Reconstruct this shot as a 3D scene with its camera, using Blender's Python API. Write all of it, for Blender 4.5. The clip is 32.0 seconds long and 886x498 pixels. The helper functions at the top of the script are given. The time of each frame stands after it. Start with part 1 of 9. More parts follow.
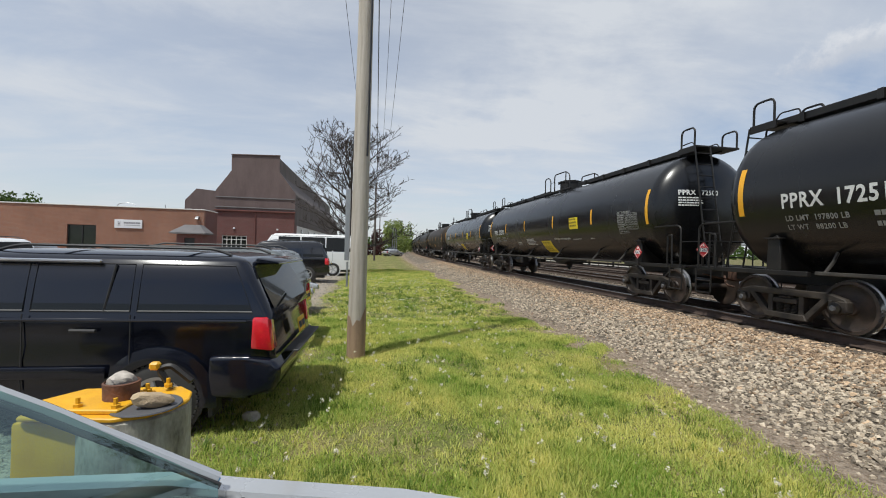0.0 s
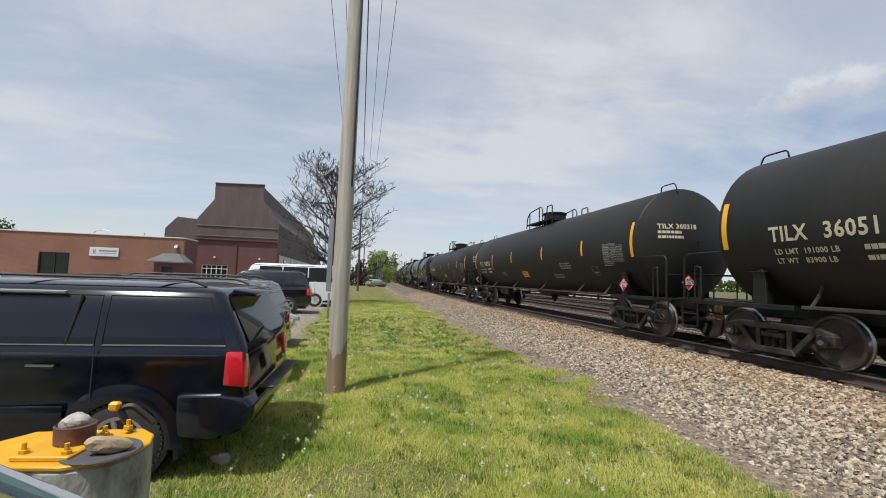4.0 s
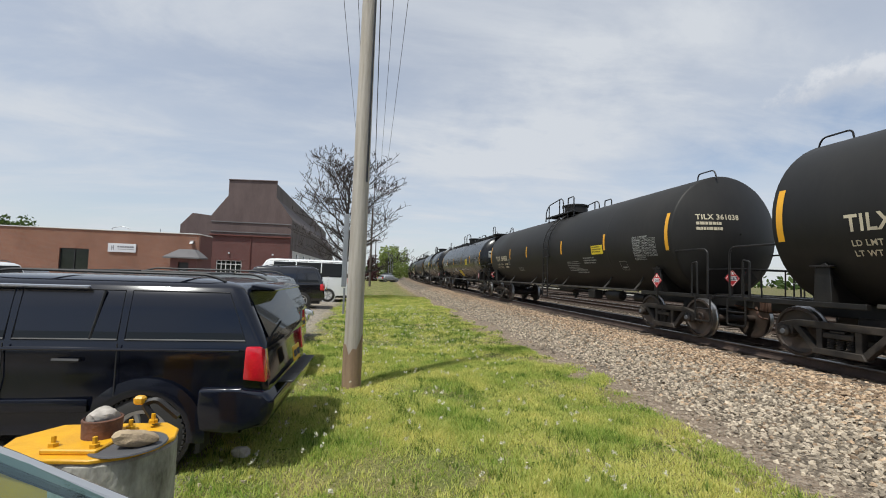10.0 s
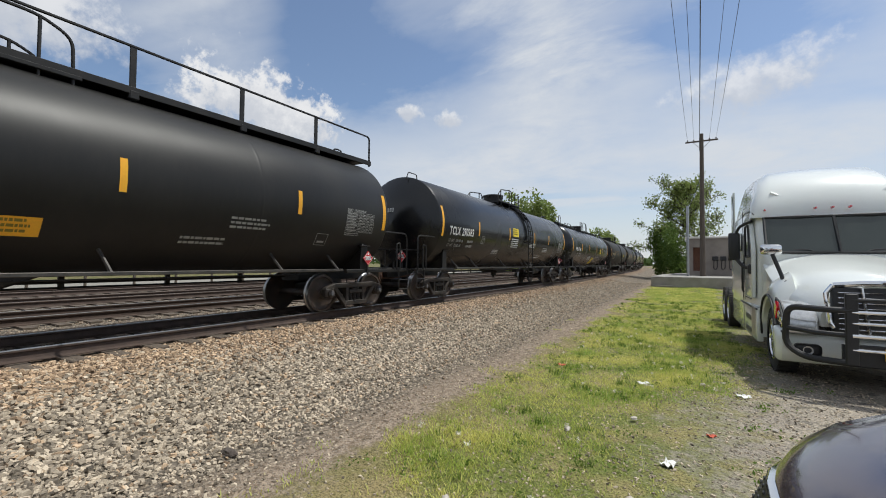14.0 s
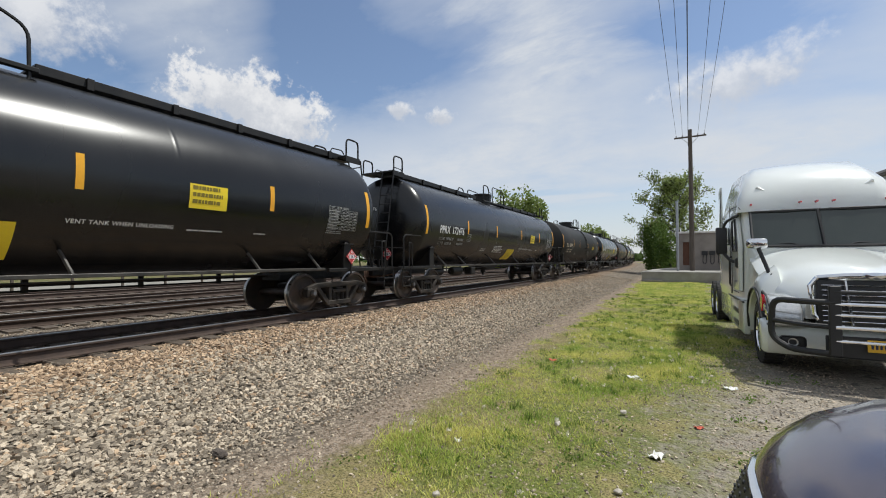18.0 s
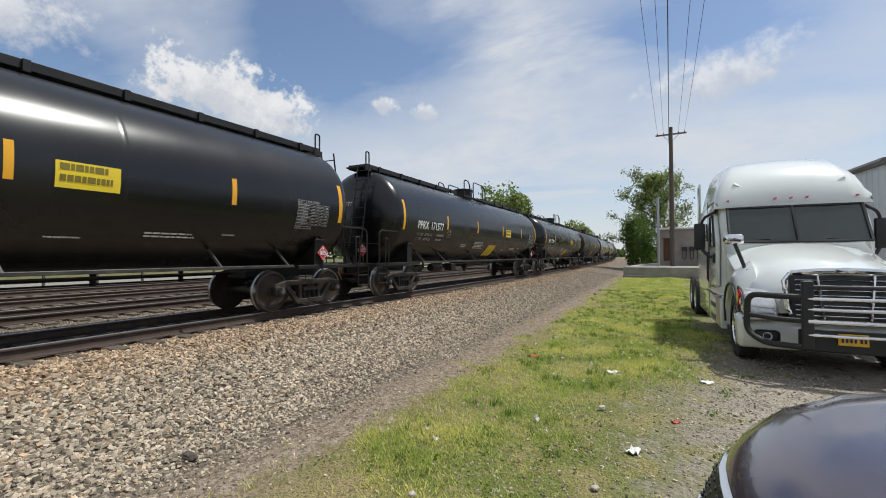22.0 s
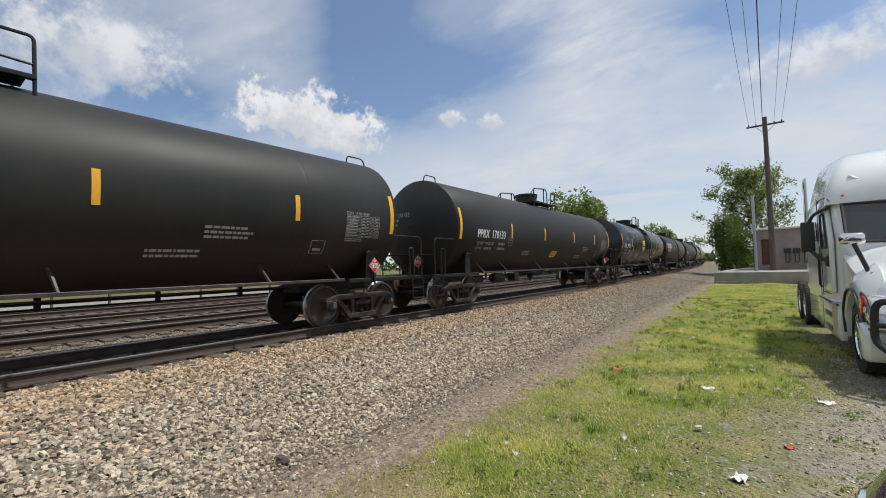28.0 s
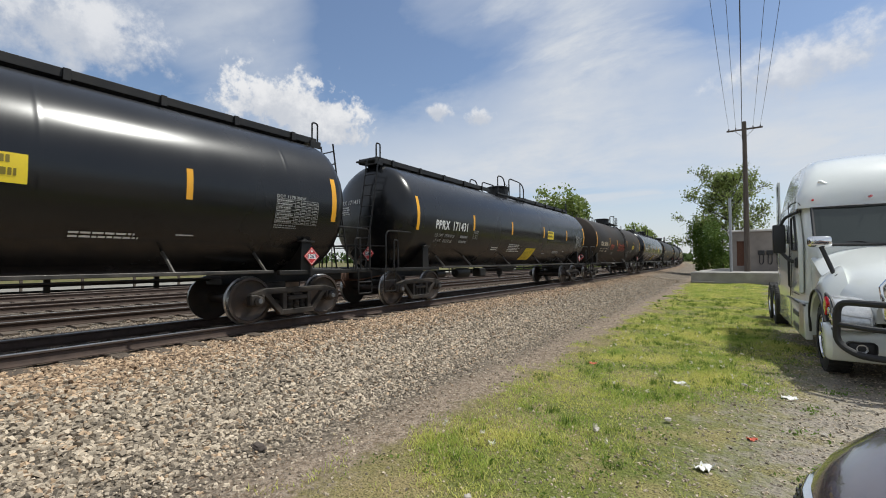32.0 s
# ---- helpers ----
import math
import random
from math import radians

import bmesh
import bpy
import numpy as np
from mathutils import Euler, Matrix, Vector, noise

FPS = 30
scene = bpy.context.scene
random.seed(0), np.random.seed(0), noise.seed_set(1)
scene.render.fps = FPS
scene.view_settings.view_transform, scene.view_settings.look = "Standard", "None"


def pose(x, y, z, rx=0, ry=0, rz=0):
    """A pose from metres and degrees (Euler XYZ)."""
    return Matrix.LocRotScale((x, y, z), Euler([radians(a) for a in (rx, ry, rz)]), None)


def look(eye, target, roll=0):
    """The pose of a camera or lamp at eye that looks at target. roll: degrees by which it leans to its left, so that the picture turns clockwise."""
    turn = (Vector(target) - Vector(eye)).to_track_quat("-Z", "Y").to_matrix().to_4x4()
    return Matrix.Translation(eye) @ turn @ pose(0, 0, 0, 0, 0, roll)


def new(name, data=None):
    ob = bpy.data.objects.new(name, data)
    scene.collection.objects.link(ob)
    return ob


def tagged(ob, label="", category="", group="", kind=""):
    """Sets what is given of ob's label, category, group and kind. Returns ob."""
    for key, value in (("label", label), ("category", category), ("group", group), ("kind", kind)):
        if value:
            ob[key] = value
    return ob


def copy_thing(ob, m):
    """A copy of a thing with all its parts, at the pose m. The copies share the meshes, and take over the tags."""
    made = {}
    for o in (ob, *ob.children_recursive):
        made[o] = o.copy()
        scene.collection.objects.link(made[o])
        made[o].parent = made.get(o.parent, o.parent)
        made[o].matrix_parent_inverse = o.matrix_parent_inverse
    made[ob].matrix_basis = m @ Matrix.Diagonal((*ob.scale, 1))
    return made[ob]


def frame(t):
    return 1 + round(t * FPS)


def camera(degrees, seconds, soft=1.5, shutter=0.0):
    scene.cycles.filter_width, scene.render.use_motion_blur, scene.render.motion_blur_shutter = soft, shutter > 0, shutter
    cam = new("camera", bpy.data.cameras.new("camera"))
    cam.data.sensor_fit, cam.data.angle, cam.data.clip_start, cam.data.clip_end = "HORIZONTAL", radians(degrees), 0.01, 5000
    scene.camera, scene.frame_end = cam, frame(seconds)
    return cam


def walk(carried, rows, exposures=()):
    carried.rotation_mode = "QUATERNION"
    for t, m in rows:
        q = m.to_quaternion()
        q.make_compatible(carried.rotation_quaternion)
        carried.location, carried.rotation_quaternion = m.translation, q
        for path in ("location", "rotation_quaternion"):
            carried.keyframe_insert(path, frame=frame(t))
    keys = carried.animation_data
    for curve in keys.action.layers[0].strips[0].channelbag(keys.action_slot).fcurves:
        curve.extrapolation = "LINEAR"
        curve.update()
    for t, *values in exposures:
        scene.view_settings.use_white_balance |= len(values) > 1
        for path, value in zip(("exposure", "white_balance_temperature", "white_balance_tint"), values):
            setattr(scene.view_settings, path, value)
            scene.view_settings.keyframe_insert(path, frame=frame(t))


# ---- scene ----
# ---- camera: held by hand beside the line, one quick turn half way ----
cam = camera(92.0, 32.0, soft=1.0)
PATH = [
    (0, (0.162, 0.318, 1.772), (0.492, 2.291, 1.771), 1.57),
    (0.5, (0.200, 0.343, 1.773), (0.527, 2.316, 1.811), 2.31),
    (1, (0.174, 0.365, 1.772), (0.482, 2.340, 1.832), 2.40),
    (1.5, (0.161, 0.373, 1.772), (0.468, 2.348, 1.833), 2.57),
    (2, (0.164, 0.370, 1.763), (0.493, 2.342, 1.833), 2.84),
    (2.5, (0.166, 0.383, 1.771), (0.517, 2.350, 1.864), 2.70),
    (3, (0.169, 0.391, 1.780), (0.543, 2.353, 1.897), 2.51),
    (3.5, (0.179, 0.378, 1.785), (0.569, 2.335, 1.923), 2.23),
    (5.5, (0.174, 0.388, 1.786), (0.569, 2.343, 1.934), 1.42),
    (6, (0.171, 0.387, 1.786), (0.572, 2.341, 1.929), 1.35),
    (6.5, (0.173, 0.383, 1.784), (0.580, 2.336, 1.925), 1.41),
    (7, (0.172, 0.387, 1.783), (0.586, 2.339, 1.923), 1.54),
    (7.5, (0.169, 0.402, 1.781), (0.583, 2.353, 1.922), 1.69),
    (8, (0.173, 0.408, 1.784), (0.580, 2.361, 1.925), 1.79),
    (8.5, (0.173, 0.400, 1.787), (0.566, 2.357, 1.924), 1.80),
    (9, (0.164, 0.392, 1.783), (0.533, 2.353, 1.917), 1.90),
    (9.5, (0.156, 0.399, 1.782), (0.497, 2.366, 1.909), 1.89),
    (10, (0.122, 0.427, 1.782), (0.468, 2.393, 1.903), 1.92),
    (10.5, (0.084, 0.483, 1.770), (0.421, 2.451, 1.890), 1.81),
    (10.9, (0.055, 0.541, 1.761), (0.550, 2.474, 1.886), 1.74),
    (11, (0.066, 0.545, 1.761), (0.710, 2.435, 1.893), 1.66),
    (11.1, (0.104, 0.543, 1.759), (0.980, 2.335, 1.902), 1.67),
    (11.2, (0.135, 0.511, 1.759), (1.308, 2.125, 1.905), 1.30),
    (11.3, (0.170, 0.494, 1.758), (1.635, 1.846, 1.908), 1.30),
    (11.4, (0.204, 0.476, 1.757), (1.914, 1.503, 1.907), 1.30),
    (11.5, (0.238, 0.459, 1.756), (2.122, 1.115, 1.906), 1.20),
    (11.6, (0.273, 0.442, 1.754), (2.251, 0.699, 1.904), 1.10),
    (11.7, (0.307, 0.424, 1.753), (2.296, 0.271, 1.903), 1.00),
    (11.8, (0.342, 0.407, 1.752), (2.257, -0.149, 1.899), 1.00),
    (11.9, (0.376, 0.390, 1.751), (2.154, -0.516, 1.894), 1.20),
    (12, (0.411, 0.372, 1.750), (2.053, -0.761, 1.886), 0.90),
    (12.1, (0.400, 0.348, 1.756), (1.907, -0.960, 1.894), 0.69),
    (12.2, (0.381, 0.334, 1.760), (1.764, -1.107, 1.869), 0.87),
    (12.3, (0.358, 0.327, 1.762), (1.636, -1.206, 1.883), -0.08),
    (12.5, (0.313, 0.333, 1.757), (1.452, -1.307, 1.875), -0.58),
    (13, (0.267, 0.326, 1.749), (1.317, -1.373, 1.841), -0.15),
    (13.5, (0.261, 0.345, 1.743), (1.314, -1.354, 1.822), 0.71),
    (14, (0.272, 0.333, 1.740), (1.313, -1.374, 1.802), 0.50),
    (14.5, (0.280, 0.319, 1.742), (1.321, -1.388, 1.788), 0.53),
    (16.5, (0.243, 0.334, 1.739), (1.283, -1.374, 1.784), 0.11),
    (17, (0.241, 0.336, 1.737), (1.270, -1.378, 1.786), 0.05),
    (17.5, (0.238, 0.326, 1.739), (1.257, -1.394, 1.789), -0.01),
    (18, (0.239, 0.320, 1.738), (1.250, -1.405, 1.789), -0.18),
    (18.5, (0.254, 0.303, 1.739), (1.256, -1.427, 1.782), -0.45),
    (19, (0.244, 0.294, 1.727), (1.240, -1.439, 1.770), -1.00),
    (19.5, (0.225, 0.279, 1.736), (1.214, -1.459, 1.773), -1.22),
    (20, (0.216, 0.263, 1.737), (1.195, -1.481, 1.771), -1.31),
    (20.5, (0.214, 0.243, 1.742), (1.181, -1.507, 1.775), -1.02),
    (21, (0.218, 0.226, 1.741), (1.177, -1.529, 1.772), -0.78),
    (21.5, (0.217, 0.216, 1.743), (1.172, -1.541, 1.772), -0.47),
    (22, (0.211, 0.230, 1.737), (1.162, -1.529, 1.770), -0.30),
    (22.5, (0.214, 0.225, 1.741), (1.167, -1.533, 1.773), -0.23),
    (23, (0.229, 0.227, 1.743), (1.192, -1.526, 1.774), -0.14),
    (23.5, (0.222, 0.229, 1.745), (1.214, -1.507, 1.781), -0.31),
    (24, (0.204, 0.243, 1.733), (1.239, -1.468, 1.780), -0.72),
    (24.5, (0.207, 0.247, 1.734), (1.284, -1.437, 1.790), -0.93),
    (25, (0.212, 0.237, 1.731), (1.328, -1.422, 1.789), -1.20),
    (25.5, (0.211, 0.230, 1.732), (1.352, -1.411, 1.794), -1.37),
    (27.5, (0.230, 0.230, 1.742), (1.439, -1.361, 1.822), -1.76),
    (28, (0.243, 0.237, 1.748), (1.466, -1.343, 1.832), -1.63),
    (28.5, (0.230, 0.232, 1.739), (1.465, -1.338, 1.831), -1.71),
    (29, (0.219, 0.233, 1.730), (1.465, -1.328, 1.823), -1.62),
    (29.5, (0.224, 0.232, 1.728), (1.480, -1.323, 1.818), -1.44),
    (30, (0.226, 0.229, 1.724), (1.484, -1.324, 1.814), -1.30),
    (30.5, (0.211, 0.243, 1.724), (1.463, -1.314, 1.812), -1.18),
    (31, (0.206, 0.231, 1.717), (1.440, -1.341, 1.799), -1.01),
    (31.5, (0.199, 0.235, 1.720), (1.402, -1.361, 1.789), -0.70),
    (32, (0.208, 0.252, 1.729), (1.372, -1.373, 1.783), -0.24),
]
walk(cam, [(t, look(eye, target, roll)) for t, eye, target, roll in PATH], [(0, -0.02), (11.2, -0.02), (11.9, 0.14), (12.7, -0.02), (32, -0.02)])

# ---- light: high hazy spring sun over thin streaky cloud ----
SUN_EL, SUN_AZ = 64.0, 230.0   # degrees; azimuth counted clockwise from +y
world = bpy.data.worlds.new("sky")
scene.world = world
world.use_nodes = True


def build_sky():
    nt = world.node_tree
    nt.nodes.clear()
    add, link = nt.nodes.new, nt.links.new

    def m(op, a, b=None, c=None):
        n = add("ShaderNodeMath")
        n.operation = op
        for i, v in enumerate((a, b, c)):
            if v is None:
                continue
            if isinstance(v, (int, float)):
                n.inputs[i].default_value = v
            else:
                link(v, n.inputs[i])
        return n.outputs[0]

    sky = add("ShaderNodeTexSky")
    sky.sky_type = "NISHITA"
    sky.sun_disc = False
    sky.sun_elevation, sky.sun_rotation = radians(SUN_EL), radians(SUN_AZ)
    sky.air_density, sky.dust_density, sky.ozone_density = 1.0, 0.7, 2.6
    co = add("ShaderNodeTexCoord")
    sep = add("ShaderNodeSeparateXYZ")
    link(co.outputs["Generated"], sep.inputs[0])
    zz = m("MAXIMUM", sep.outputs[2], 0.0)
    den = m("ADD", zz, 0.16)
    px, py = m("DIVIDE", sep.outputs[0], den), m("DIVIDE", sep.outputs[1], den)
    plane = add("ShaderNodeCombineXYZ")
    link(px, plane.inputs[0]), link(py, plane.inputs[1])

    def noise_of(scale, detail, rough, dist, stretch, offset, turn):
        mp = add("ShaderNodeMapping")
        mp.inputs["Scale"].default_value = stretch
        mp.inputs["Location"].default_value = offset
        mp.inputs["Rotation"].default_value = (0, 0, radians(turn))
        link(plane.outputs[0], mp.inputs["Vector"])
        n = add("ShaderNodeTexNoise")
        n.inputs["Scale"].default_value, n.inputs["Detail"].default_value = scale, detail
        n.inputs["Roughness"].default_value, n.inputs["Distortion"].default_value = rough, dist
        link(mp.outputs[0], n.inputs["Vector"])
        return n.outputs[0]

    def ramp(v, lo, hi):
        n = add("ShaderNodeMapRange")
        n.interpolation_type = "SMOOTHSTEP"
        n.inputs[1].default_value, n.inputs[2].default_value = lo, hi
        link(v, n.inputs[0])
        return n.outputs[0]

    def total(items):
        out = items[0]
        for it in items[1:]:
            out = m("ADD", out, it)
        return out

    def blend(fac, a, b):
        n = add("ShaderNodeMix")
        n.data_type = "RGBA"
        link(fac, n.inputs[0])
        for k, v in ((6, a), (7, b)):
            if isinstance(v, tuple):
                n.inputs[k].default_value = (*v, 1)
            else:
                link(v, n.inputs[k])
        return n.outputs[2]

    veil = ramp(noise_of(0.75, 6, 0.55, 0.35, (0.55, 1.0, 1), (2.1, 0.7, 0), 28), 0.30, 0.60)
    streak = ramp(noise_of(1.7, 8, 0.62, 0.5, (0.45, 1.0, 1), (5.0, 3.0, 0), 40), 0.38, 0.74)
    fray = noise_of(2.6, 9, 0.62, 0.3, (0.8, 1.0, 1), (0.4, 2.2, 0), 15)
    low = ramp(zz, 0.30, 0.0)
    # thin even veil to the north, broken cloud with blue between it to the south
    north = ramp(py, -0.5, 0.7)
    even = m("MULTIPLY_ADD", streak, 0.36, m("MULTIPLY_ADD", veil, 0.18, 0.47))
    broken = m("MAXIMUM", m("MULTIPLY", veil, 0.58), m("MULTIPLY", streak, 0.72))
    cover = m("ADD", m("MULTIPLY", even, north), m("MULTIPLY", broken, m("SUBTRACT", 1.0, north)))
    # bearing and height of the line of sight, in degrees
    bearing = m("MULTIPLY", m("ARCTAN2", sep.outputs[0], sep.outputs[1]), 57.2958)
    height = m("MULTIPLY", m("ARCSINE", m("MINIMUM", m("MAXIMUM", sep.outputs[2], -1.0), 1.0)), 57.2958)

    def patch(az, el, wide, tall, base=None, tilt=0.0):
        """1 at the middle of an oval of sky, 0 at its rim; base: how far it reaches below its middle."""
        dx = m("WRAP", m("SUBTRACT", bearing, az), 180.0, -180.0)
        dy = m("SUBTRACT", height, el)
        if tilt:
            dy = m("SUBTRACT", dy, m("MULTIPLY", dx, tilt))
        u = m("DIVIDE", dx, wide)
        v = m("MAXIMUM", m("DIVIDE", dy, tall), m("DIVIDE", dy, -(base or tall)))
        return m("SUBTRACT", 1.0, m("SQRT", m("ADD", m("MULTIPLY", u, u), m("MULTIPLY", v, v)))), m("DIVIDE", dy, tall)

    def soft(az, el, wide, tall, tilt=0.0):
        return ramp(patch(az, el, wide * 1.25, tall * 1.25, None, tilt)[0], 0.0, 1.0)

    def fluff(scale, detail, offset):
        mp = add("ShaderNodeMapping")
        mp.inputs["Location"].default_value = offset
        link(co.outputs["Generated"], mp.inputs["Vector"])
        n = add("ShaderNodeTexNoise")
        n.inputs["Scale"].default_value, n.inputs["Detail"].default_value, n.inputs["Roughness"].default_value = scale, detail, 0.62
        link(mp.outputs[0], n.inputs["Vector"])
        return n.outputs[0]

    gaps = total([soft(134, 27, 11, 15), soft(146, 22, 12, 8), soft(178, 27, 12, 6), soft(-172, 24, 10, 5), soft(112, 19, 9, 5), soft(97, 29, 7, 6), soft(50, 15.5, 26, 4, 0.12), soft(80, 22, 12, 8)])
    white = total([soft(118, 26, 12, 10), soft(162, 24, 18, 14), soft(156, 12, 30, 7), soft(24, 24, 26, 9, 0.15), soft(20, 15, 20, 6), soft(72, 26, 14, 8), soft(-172, 12, 14, 6)])
    fr = m("MULTIPLY_ADD", m("ADD", m("MULTIPLY", fray, 0.6), m("MULTIPLY", fluff(5.0, 9, (1.0, 2.0, 3.0)), 0.4)), 6.0, -2.0)
    cover = m("ADD", cover, m("MULTIPLY", m("SUBTRACT", m("MULTIPLY", white, 0.28), m("MULTIPLY", gaps, 0.33)), fr))
    cover = m("MINIMUM", m("MAXIMUM", cover, m("MULTIPLY", low, 0.74)), 0.96)
    cover = m("MAXIMUM", cover, 0.03)
    base = blend(cover, sky.outputs[0], (5.35, 5.65, 6.05))
    # heaped clouds, flat below and billowing above
    lump, curl = fluff(15.0, 9, (3.1, 1.4, 0.6)), fluff(46.0, 6, (0.3, 5.2, 1.1))
    rough_edge = m("ADD", m("MULTIPLY_ADD", lump, 2.4, -1.2), m("MULTIPLY_ADD", curl, 1.3, -0.65))
    out_col = base
    for az, el, wide, tall, foot, tilt, lo, hi, dense in ((126, 17.6, 10.5, 6.2, 2.8, -0.16, 0.05, 0.42, 0.97), (103, 22.5, 9.5, 5.0, 4.5, -0.05, 0.0, 0.75, 0.80), (143.8, 19.3, 2.1, 1.5, 1.3, 0.0, 0.05, 0.6, 0.8),
                                                        (149.3, 18.4, 2.3, 1.7, 1.5, 0.0, 0.05, 0.6, 0.8), (-175.5, 19.0, 9.0, 4.0, 3.0, 0.12, 0.0, 0.8, 0.75), (54, 19.8, 7.5, 2.4, 1.6, 0.1, 0.0, 0.7, 0.55)):
        field, up = patch(az, el, wide, tall, foot, tilt)
        mass = m("MULTIPLY", ramp(m("ADD", field, m("MULTIPLY", rough_edge, 0.80)), lo, hi), dense)
        shade = ramp(m("ADD", up, m("ADD", m("MULTIPLY_ADD", lump, 2.6, -1.3), m("MULTIPLY_ADD", curl, 0.8, -0.4))), 0.62, -0.30)
        out_col = blend(mass, out_col, blend(m("MULTIPLY", shade, 0.75), (6.7, 6.75, 6.85), (4.1, 4.4, 4.95)))
    puff = out_col
    bg = add("ShaderNodeBackground")
    bg.inputs["Strength"].default_value = 0.125
    link(puff, bg.inputs["Color"])
    out = add("ShaderNodeOutputWorld")
    link(bg.outputs[0], out.inputs[0])


build_sky()
sun_data = bpy.data.lights.new("sun", "SUN")
sun_data.energy, sun_data.angle, sun_data.color = 3.9, radians(1.8), (0.965, 0.96, 0.90)
sun = new("sun", sun_data)
_az, _el = radians(SUN_AZ), radians(SUN_EL)
SUN_DIR = Vector((math.sin(_az) * math.cos(_el), math.cos(_az) * math.cos(_el), math.sin(_el)))
sun.matrix_world = look(SUN_DIR * 100, (0, 0, 0))
# ---- materials ----
def hexa(*c):
    return (*c, 1.0)


def material(name, col, rough=0.6, metal=0.0, col2=None, scale=6.0, fine=60.0, amount=0.5, fine_amount=0.25, bump=0.0,
             bump_scale=None, stretch=(1, 1, 1), rough_var=0.1, coat=0.0, per_object=0.0, islands=0.0, spec=0.5):
    """Two scales of variation between col and col2, roughness that follows it, and fine relief."""
    mt = bpy.data.materials.new(name)
    mt.use_nodes = True
    nt = mt.node_tree
    add, link = nt.nodes.new, nt.links.new
    b = nt.nodes["Principled BSDF"]
    col2 = col2 or tuple(c * 0.72 for c in col)
    co = add("ShaderNodeTexCoord")
    mp = add("ShaderNodeMapping")
    mp.inputs["Scale"].default_value = stretch
    link(co.outputs["Object"], mp.inputs["Vector"])
    n1, n2 = add("ShaderNodeTexNoise"), add("ShaderNodeTexNoise")
    for n, s, d in ((n1, scale, 5), (n2, fine, 3)):
        n.inputs["Scale"].default_value, n.inputs["Detail"].default_value = s, d
        link(mp.outputs[0], n.inputs["Vector"])
    r = add("ShaderNodeMapRange")
    r.inputs[1].default_value, r.inputs[2].default_value, r.inputs[4].default_value = 0.35, 0.68, amount
    link(n1.outputs[0], r.inputs[0])
    f = add("ShaderNodeMapRange")
    f.inputs[1].default_value, f.inputs[2].default_value, f.inputs[4].default_value = 0.35, 0.7, fine_amount
    link(n2.outputs[0], f.inputs[0])
    s = add("ShaderNodeMath")
    s.operation, s.use_clamp = "ADD", True
    link(r.outputs[0], s.inputs[0]), link(f.outputs[0], s.inputs[1])
    fac = s.outputs[0]
    if per_object or islands:
        info = add("ShaderNodeObjectInfo") if per_object else add("ShaderNodeNewGeometry")
        o = add("ShaderNodeMath")
        o.operation, o.use_clamp = "MULTIPLY_ADD", True
        link(info.outputs["Random" if per_object else "Random Per Island"], o.inputs[0])
        o.inputs[1].default_value = per_object or islands
        link(fac, o.inputs[2])
        fac = o.outputs[0]
    mx = add("ShaderNodeMix")
    mx.data_type = "RGBA"
    link(fac, mx.inputs[0])
    mx.inputs[6].default_value, mx.inputs[7].default_value = hexa(*col), hexa(*col2)
    link(mx.outputs[2], b.inputs["Base Color"])
    rr = add("ShaderNodeMapRange")
    rr.inputs[3].default_value, rr.inputs[4].default_value = max(0.02, rough - rough_var), min(1.0, rough + rough_var)
    link(n1.outputs[0], rr.inputs[0])
    link(rr.outputs[0], b.inputs["Roughness"])
    b.inputs["Metallic"].default_value = metal
    b.inputs["Specular IOR Level"].default_value = spec
    if coat:
        b.inputs["Coat Weight"].default_value, b.inputs["Coat Roughness"].default_value = coat, 0.06
    if bump:
        bp = add("ShaderNodeBump")
        bp.inputs["Strength"].default_value, bp.inputs["Distance"].default_value = bump, 0.02
        if bump_scale:
            n3 = add("ShaderNodeTexNoise")
            n3.inputs["Scale"].default_value, n3.inputs["Detail"].default_value = bump_scale, 4
            link(mp.outputs[0], n3.inputs["Vector"])
            link(n3.outputs[0], bp.inputs["Height"])
        else:
            link(n2.outputs[0], bp.inputs["Height"])
        link(bp.outputs[0], b.inputs["Normal"])
    return mt


def pane_material(name, tint, gloss):
    """A thin tinted pane: clear, with a mirror sheen that grows at a slant."""
    mt = bpy.data.materials.new(name)
    mt.use_nodes = True
    nt = mt.node_tree
    nt.nodes.clear()
    add, link = nt.nodes.new, nt.links.new
    tr, gl, ms, fr, k, out = (add("ShaderNodeBsdfTransparent"), add("ShaderNodeBsdfGlossy"), add("ShaderNodeMixShader"), add("ShaderNodeFresnel"),
                              add("ShaderNodeMath"), add("ShaderNodeOutputMaterial"))
    tr.inputs[0].default_value = hexa(*tint)
    gl.inputs["Roughness"].default_value = 0.02
    gl.inputs["Color"].default_value = hexa(*(0.45 + 0.5 * c for c in tint))
    fr.inputs[0].default_value = 1.75
    k.operation = "MULTIPLY"
    k.inputs[1].default_value = gloss
    link(fr.outputs[0], k.inputs[0]), link(k.outputs[0], ms.inputs[0])
    link(tr.outputs[0], ms.inputs[1]), link(gl.outputs[0], ms.inputs[2]), link(ms.outputs[0], out.inputs[0])
    return mt


